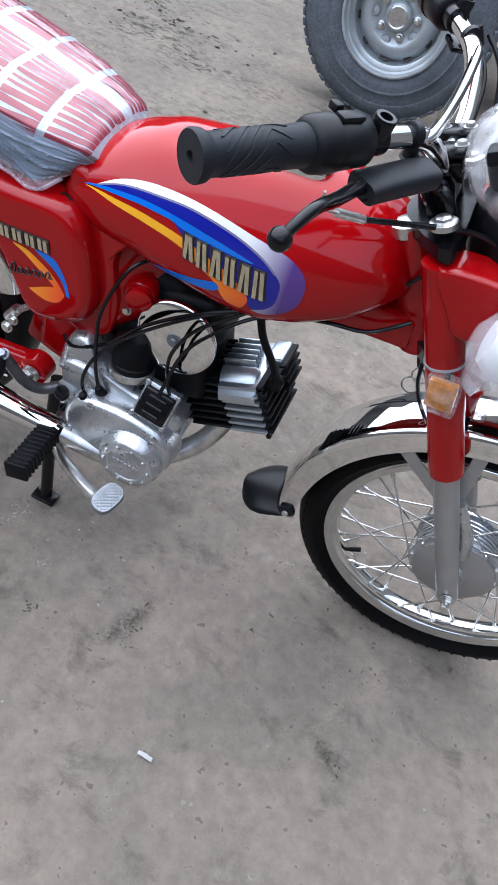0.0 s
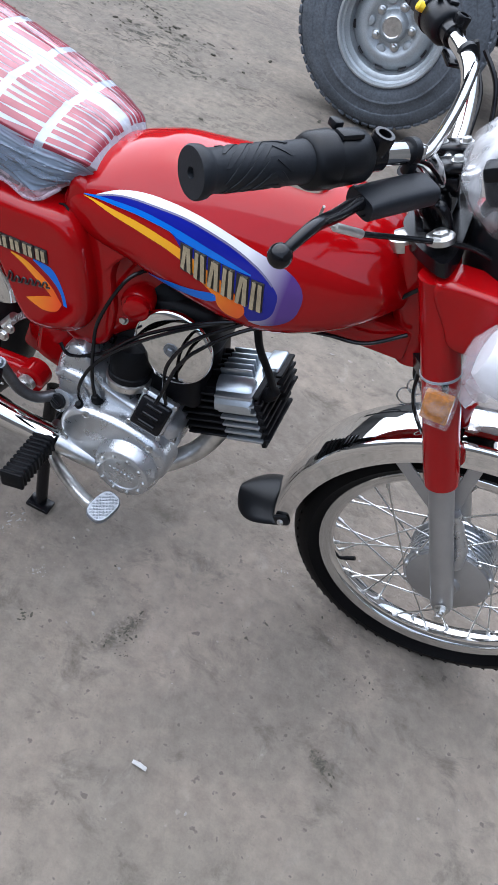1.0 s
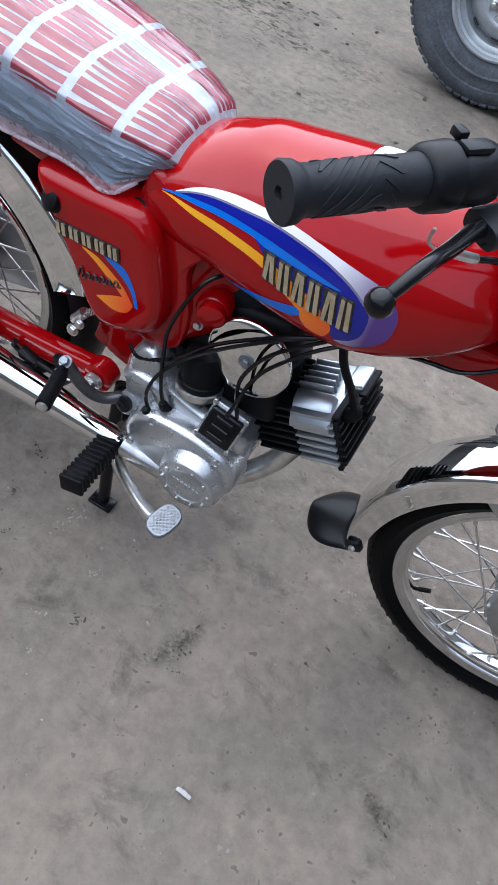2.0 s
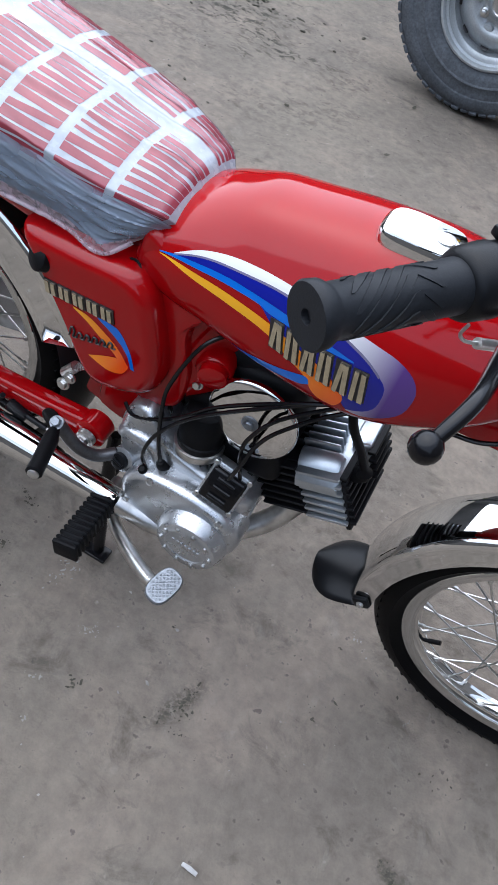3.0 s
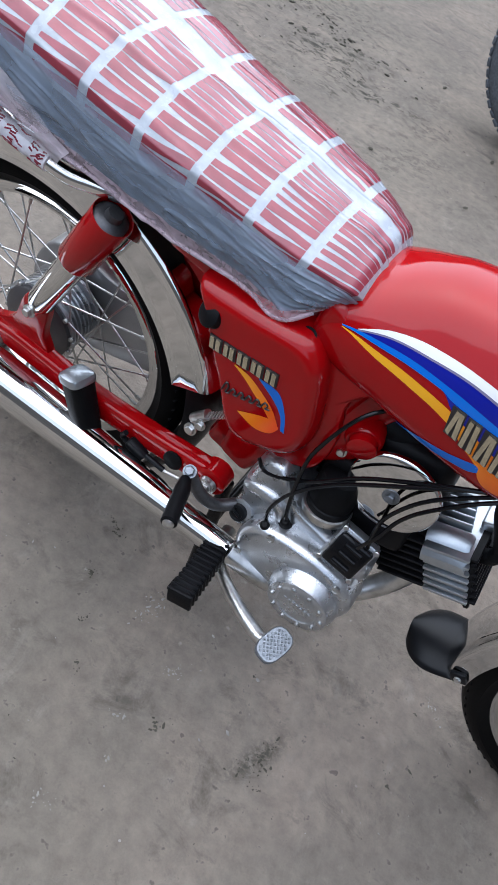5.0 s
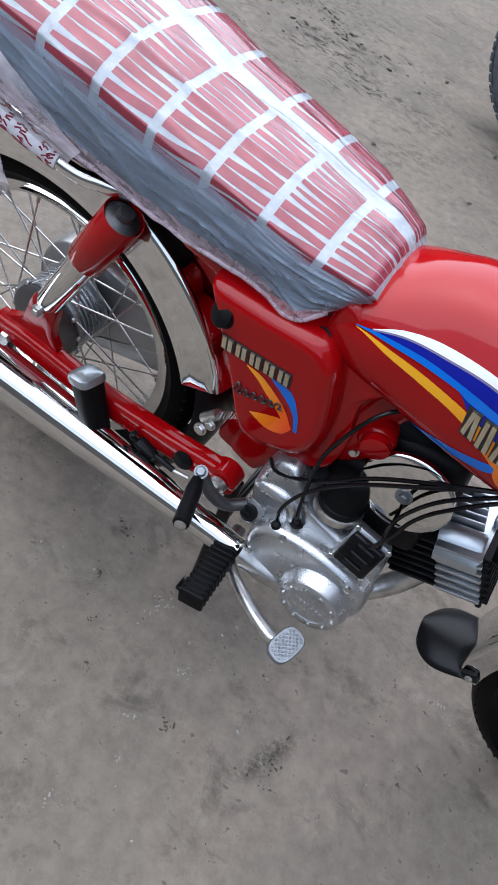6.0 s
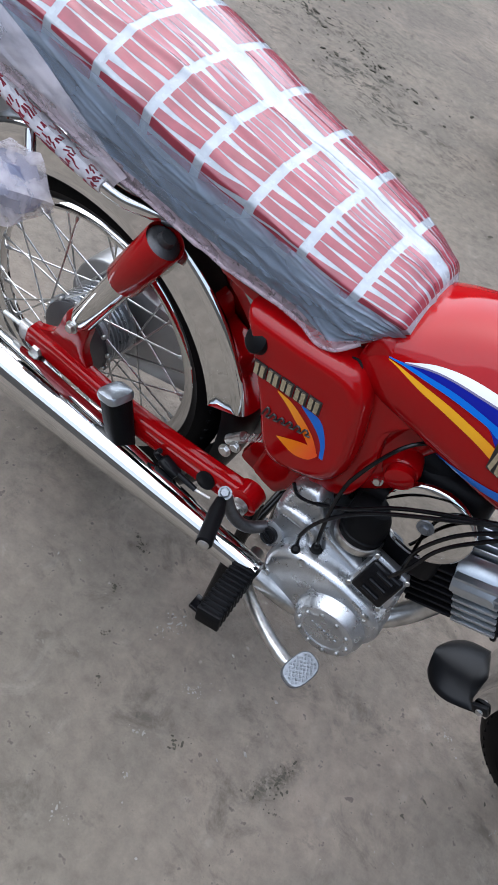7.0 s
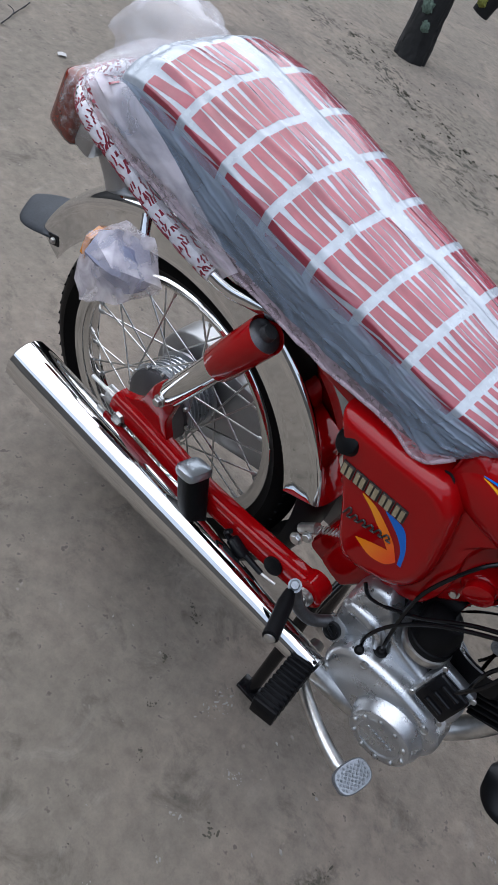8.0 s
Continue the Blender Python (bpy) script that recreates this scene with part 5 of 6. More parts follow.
# intake, manifold boss and cables
bm = bmesh.new()
lathe(bm, [(0, 0.026), (0.03, 0.026), (0.078, 0.026), (0.082, 0.023), (0.082, 0.0)], (0.553, 0.0, 0.586), (0.25, -1, -0.05), 28)
lathe(bm, [(0, 0.020), (0.012, 0.020), (0.014, 0.016), (0.014, 0.0)], (0.573, -0.078, 0.582), (0.25, -1, -0.05), 20)
part("manifold_boss", bm, RED, frame_body, "red round frame boss")
bm = bmesh.new()
bolt(bm, (0.556, -0.080, 0.546), (0, -1, 0.3), 0.006, 0.007)
part("bolt", bm, STEEL, frame_body)
bm = bmesh.new()
tube(bm, bent([(0.575, -0.02, 0.585), (0.62, -0.02, 0.58), (0.66, -0.01, 0.54), (0.67, 0.0, 0.47)], 5), 0.034, 18)
part("air_hose", bm, RUBBER, bike, "black rubber air hose")
CABLES = (
    ((0.529, -0.124, 0.364), (0.520, -0.132, 0.412), (0.535, -0.125, 0.468), (0.580, -0.115, 0.530), (0.660, -0.112, 0.610), (0.735, -0.085, 0.650), (0.86, -0.05, 0.70), (0.93, -0.06, 0.80)),
    ((0.550, -0.125, 0.398), (0.540, -0.128, 0.442), (0.530, -0.118, 0.500), (0.530, -0.110, 0.555), (0.556, -0.085, 0.630), (0.60, -0.05, 0.655)),
    ((0.650, -0.125, 0.455), (0.660, -0.128, 0.505), (0.668, -0.118, 0.545), (0.690, -0.108, 0.585), (0.745, -0.085, 0.640), (0.84, -0.05, 0.69)),
    ((0.662, -0.110, 0.448), (0.652, -0.118, 0.505), (0.655, -0.120, 0.550), (0.680, -0.110, 0.600), (0.735, -0.09, 0.648)),
    ((0.467, -0.106, 0.464), (0.490, -0.112, 0.455), (0.545, -0.110, 0.492), (0.600, -0.108, 0.560), (0.680, -0.105, 0.628), (0.75, -0.08, 0.655)),
)
for pts in CABLES:
    bm = bmesh.new()
    tube(bm, bent(pts, 6), 0.0030, 8)
    part("cable", bm, BLACK, bike, "black control cable")
for p, d in (((0.529, -0.127, 0.362), (-0.1, -0.5, 1)), ((0.551, -0.117, 0.383), (-0.12, -0.45, 1))):
    bm = bmesh.new()
    lathe(bm, [(-0.004, 0.0105), (0.006, 0.0105), (0.009, 0.0080), (0.024, 0.0072), (0.028, 0.004)], p, d, 16)
    part("cable_grommet", bm, RUBBER, bike, "black rubber cable grommet")
# brake switch and spring by the swing arm pivot
bm = bmesh.new()
tube(bm, [Vector((0.355 + 0.05 * k / 90, -0.075 + 0.007 * math.cos(k * 0.8), 0.425 + 0.05 * k / 90 + 0.007 * math.sin(k * 0.8))) for k in range(91)], 0.0011, 5)
part("return_spring", bm, STEEL, bike, "bright coil spring")
bm = bmesh.new()
tube(bm, [(0.345, -0.076, 0.410), (0.365, -0.078, 0.440)], 0.009, 12)
bolt(bm, (0.362, -0.088, 0.420), (0, -1, 0.2), 0.007, 0.006)
bolt(bm, (0.350, -0.088, 0.398), (0, -1, 0.2), 0.008, 0.006)
part("brake_switch", bm, STEEL, bike, "zinc brake light switch")
bm = bmesh.new()
lathe(bm, [(0, 0.016), (0.008, 0.015), (0.010, 0.010)], (0.418, -0.118, 0.352), (0, -1, 0), 20)
bolt(bm, (0.418, -0.128, 0.352), (0, -1, 0), 0.009, 0.008)
part("pivot_nut", bm, STEEL, bike, "zinc swing arm pivot nut")

bm = bmesh.new()
tube(bm, bent([(0.470, -0.120, 0.262), (0.30, -0.122, 0.286), (0.12, -0.120, 0.290), (0.015, -0.112, 0.262)], 5), 0.0030, 8)
part("brake_rod", bm, STEEL, bike, "thin steel brake rod")
bm = bmesh.new()
block(bm, (0.290, -0.122, 0.318), (0.038, 0.016, 0.022), 0.005, rot(0, 20, 0), 2)
tube(bm, bent([(0.275, -0.122, 0.318), (0.262, -0.126, 0.330), (0.268, -0.128, 0.346)], 4), 0.0045, 8)
tube(bm, [(0.305, -0.122, 0.318), (0.345, -0.122, 0.314)], 0.0050, 10)
clip = part("brake_light_switch", bm, PLASTIC, bike, "black brake light switch on a clip")
bm = bmesh.new()
tube(bm, [(0.345, -0.122, 0.314), (0.372, -0.120, 0.318)], 0.0022, 8)
part("switch_rod", bm, STEEL, clip)
bm = bmesh.new()
lathe(bm, [(0, 0.016), (0.004, 0.0165), (0.006, 0.013), (0.007, 0.0)], (0.352, -0.116, 0.346), (0, -1, 0.15), 18)
part("arm_plug", bm, RUBBER, bike, "black rubber plug in the swing arm")

# pedals and pegs
bm = bmesh.new()
tube(bm, bent([(0.482, -0.128, 0.262), (0.500, -0.158, 0.250), (0.535, -0.186, 0.254), (0.580, -0.214, 0.266), (0.615, -0.232, 0.278), (0.630, -0.236, 0.288)], 5), 0.0115, 16)
pedal = part("brake_pedal", bm, STEEL, bike, "chrome rear brake pedal")
bm = bmesh.new()
PM = Matrix.Translation((0.639, -0.237, 0.298)) @ rot(10, 4, -14).to_4x4()
out = [(0.0200 * math.copysign(abs(math.cos(a)) ** 0.7, math.cos(a)), 0.0290 * math.copysign(abs(math.sin(a)) ** 0.7, math.sin(a))) for a in (2 * math.pi * k / 32 for k in range(32))]
rings(bm, [[PM @ Vector((px * f, py * f, h)) for px, py in out] for h, f in ((-0.010, 0.9), (-0.008, 1.0), (0.0, 1.0), (0.002, 0.94))])
pad = part("pedal_pad", bm, PEDAL, pedal, "cross-hatched metal pedal pad")
bm = bmesh.new()
for a in (-1, 1):
    for k in range(-6, 7):
        d = k * 0.0052
        for j in range(-6, 7):
            px, py = (d + j * 0.0052) / 1.414, a * (j * 0.0052 - d) / 1.414
            if (px / 0.0175) ** 2 + (py / 0.026) ** 2 < 1:
                block(bm, PM @ Vector((px, py, 0.0022)), (0.0030, 0.0030, 0.0020), 0, (PM.to_3x3() @ rot(0, 0, 45)))
tagged(part("tread_stud", bm, PEDAL, pad, "raised studs"), kind="stuff")
pa, pb = Vector((0.484, -0.152, 0.284)), Vector((0.490, -0.273, 0.297))
py = (pa - pb).normalized()
px = py.cross(Vector((0, 0, 1))).normalized()
PEGM = Matrix((px, py, px.cross(py))).transposed() @ rot(0, -12, 0)
bm = bmesh.new()
block(bm, (pa + pb) / 2, (0.036, (pb - pa).length, 0.028), 0.008, PEGM, 3)
peg = part("foot_peg", bm, RUBBER, bike, "black ribbed rubber foot peg")
for k in range(11):
    bm = bmesh.new()
    block(bm, pa.lerp(pb, 0.05 + 0.84 * k / 10), (0.040, 0.0074, 0.0315), 0.0025, PEGM, 1)
    part("peg_rib", bm, RUBBER, peg)
bm = bmesh.new()
block(bm, pa.lerp(pb, 0.965), (0.040, 0.008, 0.032), 0.003, PEGM, 2)
part("peg_end", bm, RUBBER, peg)
bm = bmesh.new()
tube(bm, [pa + py * 0.035, pa], 0.012, 14)
bolt(bm, pa + py * 0.012 + Vector((0.016, 0, 0.004)), (0.6, -0.4, 0.6), 0.007, 0.008)
part("peg_bracket", bm, STEEL, peg, "zinc peg bracket")


def squared(bm, line, half, power=0.55, seg=28):
    """A bar of rounded square section along a short line of (point, size) stations."""
    d = (line[-1][0] - line[0][0]).normalized()
    u = d.cross(Vector((0.25, 1, 0))).normalized()
    v = d.cross(u)
    loops = []
    for p, f in line:
        loops.append([p + half * f * (u * math.copysign(abs(math.cos(a)) ** power, math.cos(a)) + v * math.copysign(abs(math.sin(a)) ** power, math.sin(a))) for a in (2 * math.pi * k / seg for k in range(seg))])
    rings(bm, loops)
    return bm


qa, qb = Vector((0.209, -0.140, 0.296)), Vector((0.168, -0.132, 0.394))
bm = bmesh.new()
squared(bm, [(qa, 0.80), (qa.lerp(qb, 0.06), 0.92), (qa.lerp(qb, 0.5), 0.96), (qb, 1.0)], 0.0215)
peg2 = part("pillion_peg", bm, RUBBER, bike, "folded black rubber pillion peg")
bm = bmesh.new()
qd = (qb - qa).normalized()
squared(bm, [(qb - qd * 0.004, 1.04), (qb + qd * 0.003, 1.07), (qb + qd * 0.008, 0.98), (qb + qd * 0.011, 0.66), (qb + qd * 0.012, 0.15)], 0.0225, 0.5)
part("end_cap", bm, POLISHED, peg2, "bright metal end cap")
bm = bmesh.new()
block(bm, qa + Vector((0.006, 0.006, -0.014)), (0.034, 0.030, 0.026), 0.006, rot(0, -20, 0), 2)
bolt(bm, qa + Vector((0.010, -0.012, -0.012)), (0, -1, 0.3), 0.006, 0.006)
part("peg_hinge", bm, STEEL, peg2, "steel folding hinge")
bm = bmesh.new()
tube(bm, bent([(0.470, -0.118, 0.352), (0.448, -0.140, 0.352), (0.425, -0.156, 0.375), (0.405, -0.166, 0.415), (0.402, -0.172, 0.432)], 5), 0.0098, 14)
kick = part("kick_lever", bm, DULL, bike, "steel kick starter lever")
bm = bmesh.new()
tube(bm, [(0.403, -0.180, 0.424), (0.410, -0.20, 0.426), (0.428, -0.258, 0.434), (0.4285, -0.260, 0.434)], [0.008, 0.0118, 0.0118, 0.008], 16)
part("kick_rubber", bm, RUBBER, kick)
bm = bmesh.new()
lathe(bm, [(0, 0.0082), (0.003, 0.0082), (0.0055, 0.005), (0.006, 0.0)], (0.4283, -0.259, 0.434), (0.27, -0.96, 0.12), 14)
part("kick_tip", bm, STEEL, kick, "bright lever tip")
bm = bmesh.new()
bolt(bm, (0.402, -0.174, 0.434), (0, -0.5, 0.9), 0.0075, 0.009)
part("kick_bolt", bm, PEDAL, kick)
bm = bmesh.new()
for s in (-1, 1):
    tube(bm, bent([(0.43, s * 0.05, 0.29), (0.445, s * 0.09, 0.18), (0.458, s * 0.115, 0.012)], 5), 0.012, 12)
    block(bm, (0.458, s * 0.118, 0.010), (0.05, 0.032, 0.010), 0.003)
tube(bm, [(0.44, -0.085, 0.20), (0.44, 0.085, 0.20)], 0.009, 10)
part("centre_stand", bm, BLACK, bike, "black steel centre stand, lowered")

# tail
bm = bmesh.new()
tube(bm, bent([(0.215, -0.066, 0.712), (0.165, -0.078, 0.698), (0.120, -0.090, 0.692), (0.075, -0.100, 0.690), (-0.02, -0.104, 0.705), (-0.13, -0.106, 0.735), (-0.215, -0.100, 0.757), (-0.25, -0.06, 0.765), (-0.26, 0, 0.768), (-0.25, 0.06, 0.765), (-0.215, 0.100, 0.757), (-0.13, 0.106, 0.735), (0.075, 0.100, 0.690), (0.120, 0.090, 0.692), (0.165, 0.078, 0.698), (0.215, 0.066, 0.712)], 5), 0.011, 14)
rail = part("grab_rail", bm, CHROME, bike, "chrome grab rail wrapped in printed plastic")
for s in (-1, 1):
    bm = bmesh.new()
    line = bent([(0.060, s * 0.101, 0.693), (-0.02, s * 0.104, 0.705), (-0.13, s * 0.106, 0.735), (-0.205, s * 0.102, 0.755), (-0.245, s * 0.068, 0.764), (-0.26, s * 0.004, 0.768)], 12)
    tube(bm, line, [0.0132 + 0.0020 * noise.noise((k * 0.9, s, 0)) for k in range(len(line))], 14)
    sleeve = part("rail_wrap", bm, SLEEVE, rail, "white film sleeve with red print")
    bm = bmesh.new()
    for i in range(1, len(line) - 2):
        d = (line[i + 1] - line[i]).normalized()
        u = d.cross(Vector((0, 1, 0))).normalized()
        v = d.cross(u)
        for k in range(20):
            if rng.random() < 0.38 or i % 5 == 0:
                continue
            a = 2 * math.pi * k / 20 + 0.25 * (i % 3) + rng.uniform(-0.08, 0.08)
            lean = rng.choice((-0.30, -0.15, 0.0, 0.15, 0.30))
            pts = [line[i] + (line[i + 1] - line[i]) * f + (math.cos(a + lean * f) * u + math.sin(a + lean * f) * v) * 0.0129 for f in (0.0, 0.45, 0.95)]
            tube(bm, pts, 0.0013, 5)
    tagged(part("sleeve_print", bm, RED_PRINT, sleeve, "red printed marks"), kind="stuff")
bm = bmesh.new()
block(bm, (-0.290, 0, 0.700), (0.062, 0.125, 0.105), 0.016, rot(0, 14, 0), 3)
lamp = part("tail_lamp", bm, material("brown_red_lens", (0.12, 0.016, 0.007), 0.15, coat=0.5, grain=0.2, grain_size=160, stain=0.3, stain_size=50), bike, "orange-red tail lamp wrapped in plastic")
bm = bmesh.new()
block(bm, (-0.255, 0, 0.685), (0.050, 0.110, 0.075), 0.012, rot(0, 14, 0), 2)
tube(bm, bent([(-0.24, 0, 0.66), (-0.21, 0, 0.62), (-0.20, 0, 0.59)], 4), 0.030, 14)
part("lamp_bracket", bm, SILVER, lamp, "grey lamp bracket")


def bag(name, centre, radii, seed, mat, parent, label, crumple=0.22, size=3.0, detail=4):
    """A crumpled loose bag of film."""
    bm = bmesh.new()
    bmesh.ops.create_icosphere(bm, subdivisions=detail, radius=1.0)
    for v in bm.verts:
        p = v.co.normalized()
        k = 1 + crumple * (noise.noise(p * size + Vector((seed, 0, 0))) + 0.5 * abs(noise.noise(p * size * 2.7 + Vector((0, seed, 0)))) - 0.25 * abs(noise.noise(p * size * 6 + Vector((0, 0, seed)))))
        v.co = Vector((p.x * radii[0], p.y * radii[1], p.z * radii[2])) * k + Vector(centre)
    return part(name, bm, mat, parent, label, smooth=35)


def hull_bag(name, corners, seed, mat, parent, label, crumple=0.006):
    """A stiff loose bag drawn tight over its corners, with flat facets and sharp folds between them."""
    bm = bmesh.new()
    for c in corners:
        bm.verts.new(c)
    bmesh.ops.convex_hull(bm, input=bm.verts[:])
    bmesh.ops.delete(bm, geom=[v for v in bm.verts if not v.link_faces], context="VERTS")
    bmesh.ops.subdivide_edges(bm, edges=bm.edges[:], cuts=5, use_grid_fill=True)
    for v in bm.verts:
        n1 = noise.noise(v.co * 22 + Vector((seed, 0, 0)))
        v.co += Vector((noise.noise(v.co * 40 + Vector((0, seed, 0))), n1, noise.noise(v.co * 31 + Vector((0, 0, seed))))) * crumple
    return part(name, bm, mat, parent, label, smooth=22)


bag("lamp_bag", (-0.270, 0.0, 0.712), (0.058, 0.080, 0.060), 3.0, PACK_FILM, lamp, "clear crumpled plastic", 0.10, 1.6)
for s in (-1, 1):
    bm = bmesh.new()
    c = Vector((-0.040, s * 0.158, 0.648))
    lathe(bm, [(-0.045, 0.020), (-0.040, 0.034), (-0.010, 0.040), (0.016, 0.038), (0.036, 0.022), (0.044, 0.010)], c, (0.95, 0, 0.1), 6)
    ind = part("indicator", bm, material("indicator_shell", (0.16, 0.17, 0.25), 0.25, grain=0.05), bike, "rear indicator in a clear plastic bag")
    bm = bmesh.new()
    lathe(bm, [(-0.055, 0.020), (-0.052, 0.030), (-0.042, 0.031)], c, (0.95, 0, 0.1), 8)
    part("lens", bm, AMBER, ind, "amber lens")
    bm = bmesh.new()
    tube(bm, [c + Vector((0.0, -s * 0.03, 0.0)), (-0.07, s * 0.10, 0.69)], 0.008, 12)
    part("stalk", bm, CHROME, ind)
    hull_bag("bag", [c + Vector((x * 0.87 + 0.008, s * y * 0.87, z * 0.87)) for x, y, z in ((-0.064, 0.030, 0.036), (-0.068, 0.034, -0.060), (-0.060, -0.040, 0.030), (-0.052, -0.036, -0.050), (-0.040, 0.046, -0.080), (0.010, 0.046, 0.030), (0.030, 0.040, -0.026), (0.052, 0.010, 0.020), (0.064, -0.010, 0.014), (0.050, -0.030, -0.020), (0.000, -0.042, 0.046), (-0.030, 0.010, 0.056))], 11.0 + s, BAG_FILM, ind, "milky pink-tinged plastic bag")
# loose end of the seat wrap, gathered behind the seat
bag("loose_wrap", (-0.215, 0.055, 0.815), (0.088, 0.090, 0.060), 21.0, CLEAR_FILM, seat, "loose clear end of the seat wrap", 0.24, 1.7)
bag("loose_wrap", (-0.195, -0.020, 0.790), (0.050, 0.095, 0.050), 25.0, CLEAR_FILM, seat, "loose clear end of the seat wrap", 0.10, 1.2)
# thin sheet drawn from the seat's back edge down to the wrapped rail
def sheet_point(u, v, s, out=0.0):
    """A point of the sheet; u from its back to its front, v from the seat down to the rail."""
    i = min(len(RAIL_LINE) - 2, int(u * (len(RAIL_LINE) - 1)))
    q = RAIL_LINE[i].lerp(RAIL_LINE[i + 1], u * (len(RAIL_LINE) - 1) - i)
    q = Vector((q.x, q.y * s, q.z))
    top = skirt_point(SX[0] + 0.004 + 0.275 * u, 0.92 * u ** 1.3, s) + Vector((0, s * 0.003, 0.002))
    n1 = noise.noise((u * 3 - v * 2.5, v * 5 + u * 2, 9.0 + s))
    crease = max(0.0, 1 - 3.2 * abs(n1)) ** 2
    bow = math.sin(math.pi * v) * (1 - 0.8 * u)
    return top.lerp(q, v) + Vector((0, s * (bow * (0.020 + 0.006 * crease) + out), bow * (0.004 * n1 + 0.006) + out))


RAIL_LINE = bent([(-0.270, 0.050, 0.776), (-0.222, 0.100, 0.770), (-0.13, 0.113, 0.750), (-0.02, 0.113, 0.720), (0.085, 0.120, 0.712)], 8)
for s in (-1, 1):
    bm = bmesh.new()
    grid = [[bm.verts.new(sheet_point(i / 48, j / 24, s)) for j in range(25)] for i in range(49)]
    for g, h in zip(grid, grid[1:]):
        for j in range(24):
            bm.faces.new((g[j], h[j], h[j + 1], g[j + 1]))
    sheet = part("tail_sheet", bm, SHEET_FILM, seat, "thin milky plastic sheet", smooth=70)
    bm = bmesh.new()
    for u0, v0, v1, lean in ((0.02, 0.04, 0.22, 0.05), (0.06, 0.04, 0.20, -0.05), (0.10, 0.05, 0.24, 0.05), (0.20, 0.62, 0.80, 0.04), (0.235, 0.64, 0.82, -0.04), (0.27, 0.66, 0.84, 0.04), (0.305, 0.68, 0.84, -0.03), (0.06, 0.70, 0.86, 0.03), (0.09, 0.72, 0.86, -0.03)):
        a = [bm.verts.new(sheet_point(u0 + lean * k / 5, v0 + (v1 - v0) * k / 5, s, 0.0012)) for k in range(6)]
        b = [bm.verts.new(sheet_point(u0 + 0.018 + lean * k / 5, v0 + (v1 - v0) * k / 5, s, 0.0012)) for k in range(6)]
        for k in range(5):
            bm.faces.new((a[k], a[k + 1], b[k + 1], b[k]))
    tagged(part("sheet_print", bm, RED_PRINT, sheet, "red printed marks"), kind="stuff")

# headlamp
bm = bmesh.new()
lathe(bm, [(-0.085, 0.0), (-0.082, 0.030), (-0.070, 0.060), (-0.03, 0.084), (0.04, 0.088), (0.05, 0.08), (0.055, 0.0)], (1.035, 0, 0.880), (1, 0, 0.1), 40)
headlamp = part("headlamp", bm, PLASTIC, bike, "round headlamp wrapped in clear plastic film")
bm = bmesh.new()
lathe(bm, [(-0.03, 0.03), (-0.025, 0.048), (0.0, 0.055), (0.03, 0.055), (0.045, 0.050), (0.048, 0.0)], (0.985, 0, 0.955), (-0.35, 0, 0.95), 32)
part("speedometer", bm, PLASTIC, headlamp, "black speedometer pod under film")
bag("film", (0.992, 0.0, 0.956), (0.090, 0.100, 0.068), 31.0, WRAP_FILM, headlamp, "crumpled cling film", 0.07, 4.0)
bm = bmesh.new()
block(bm, (0.941, -0.085, 0.982), (0.030, 0.028, 0.018), 0.005, rot(0, -30, 0))
ign = part("ignition_switch", bm, PLASTIC, headlamp, "black ignition switch")
bm = bmesh.new()
block(bm, (0.937, -0.087, 0.994), (0.004, 0.010, 0.018), 0.0015, rot(0, -30, 10), 1)
part("key", bm, STEEL, ign, "metal key")
# front indicator in its bag, side reflector in its packing
for s in (-1, 1):
    bm = bmesh.new()
    c = Vector((1.068, s * 0.165, 0.826))
    lathe(bm, [(-0.05, 0.026), (-0.044, 0.040), (-0.010, 0.043), (0.030, 0.040), (0.046, 0.030), (0.050, 0.012)], c, (-1, 0, 0.05), 10)
    ind = part("indicator", bm, material("pale_indicator_shell", (0.62, 0.62, 0.64), 0.35, grain=0.05), bike, "front indicator in a milky bag")
    bm = bmesh.new()
    lathe(bm, [(0.046, 0.018), (0.048, 0.032), (0.060, 0.030), (0.064, 0.016)], c, (1, 0, -0.05), 8)
    part("lens", bm, AMBER, ind, "amber lens")
    bm = bmesh.new()
    tube(bm, [c, (1.03, s * 0.10, 0.83)], 0.009, 12)
    part("stalk", bm, CHROME, ind)
    bag("bag", c + Vector((0, 0, -0.004)), (0.064, 0.054, 0.056), 41.0 + s, CLEAR_FILM, ind, "clear crumpled bag", 0.10, 2.2)
    bm = bmesh.new()
    block(bm, (1.018, s * 0.128, 0.698), (0.038, 0.012, 0.044), 0.003, rot(0, -13, s * 8))
    refl = part("side_reflector", bm, AMBER, bike, "amber side reflector in clear packing")
    bm = bmesh.new()
    block(bm, (1.018, s * 0.129, 0.700), (0.045, 0.022, 0.056), 0.004, rot(0, -14, s * 8))
    part("packing", bm, PACK_FILM, refl, "clear crinkled packing")
    bm = bmesh.new()
    lathe(bm, [(0, 0.0275), (0.0035, 0.0275)], fork_at(0.722, s * 0.092), RAKE, 28)
    part("clip", bm, WHITE_FILM, refl, "pale strap")
    bag("film_scrap", (1.045, s * 0.085, 0.722), (0.026, 0.030, 0.028), 51.0 + s, WRAP_FILM, bike, "scrap of crumpled cling film", 0.4, 2.0, 3)
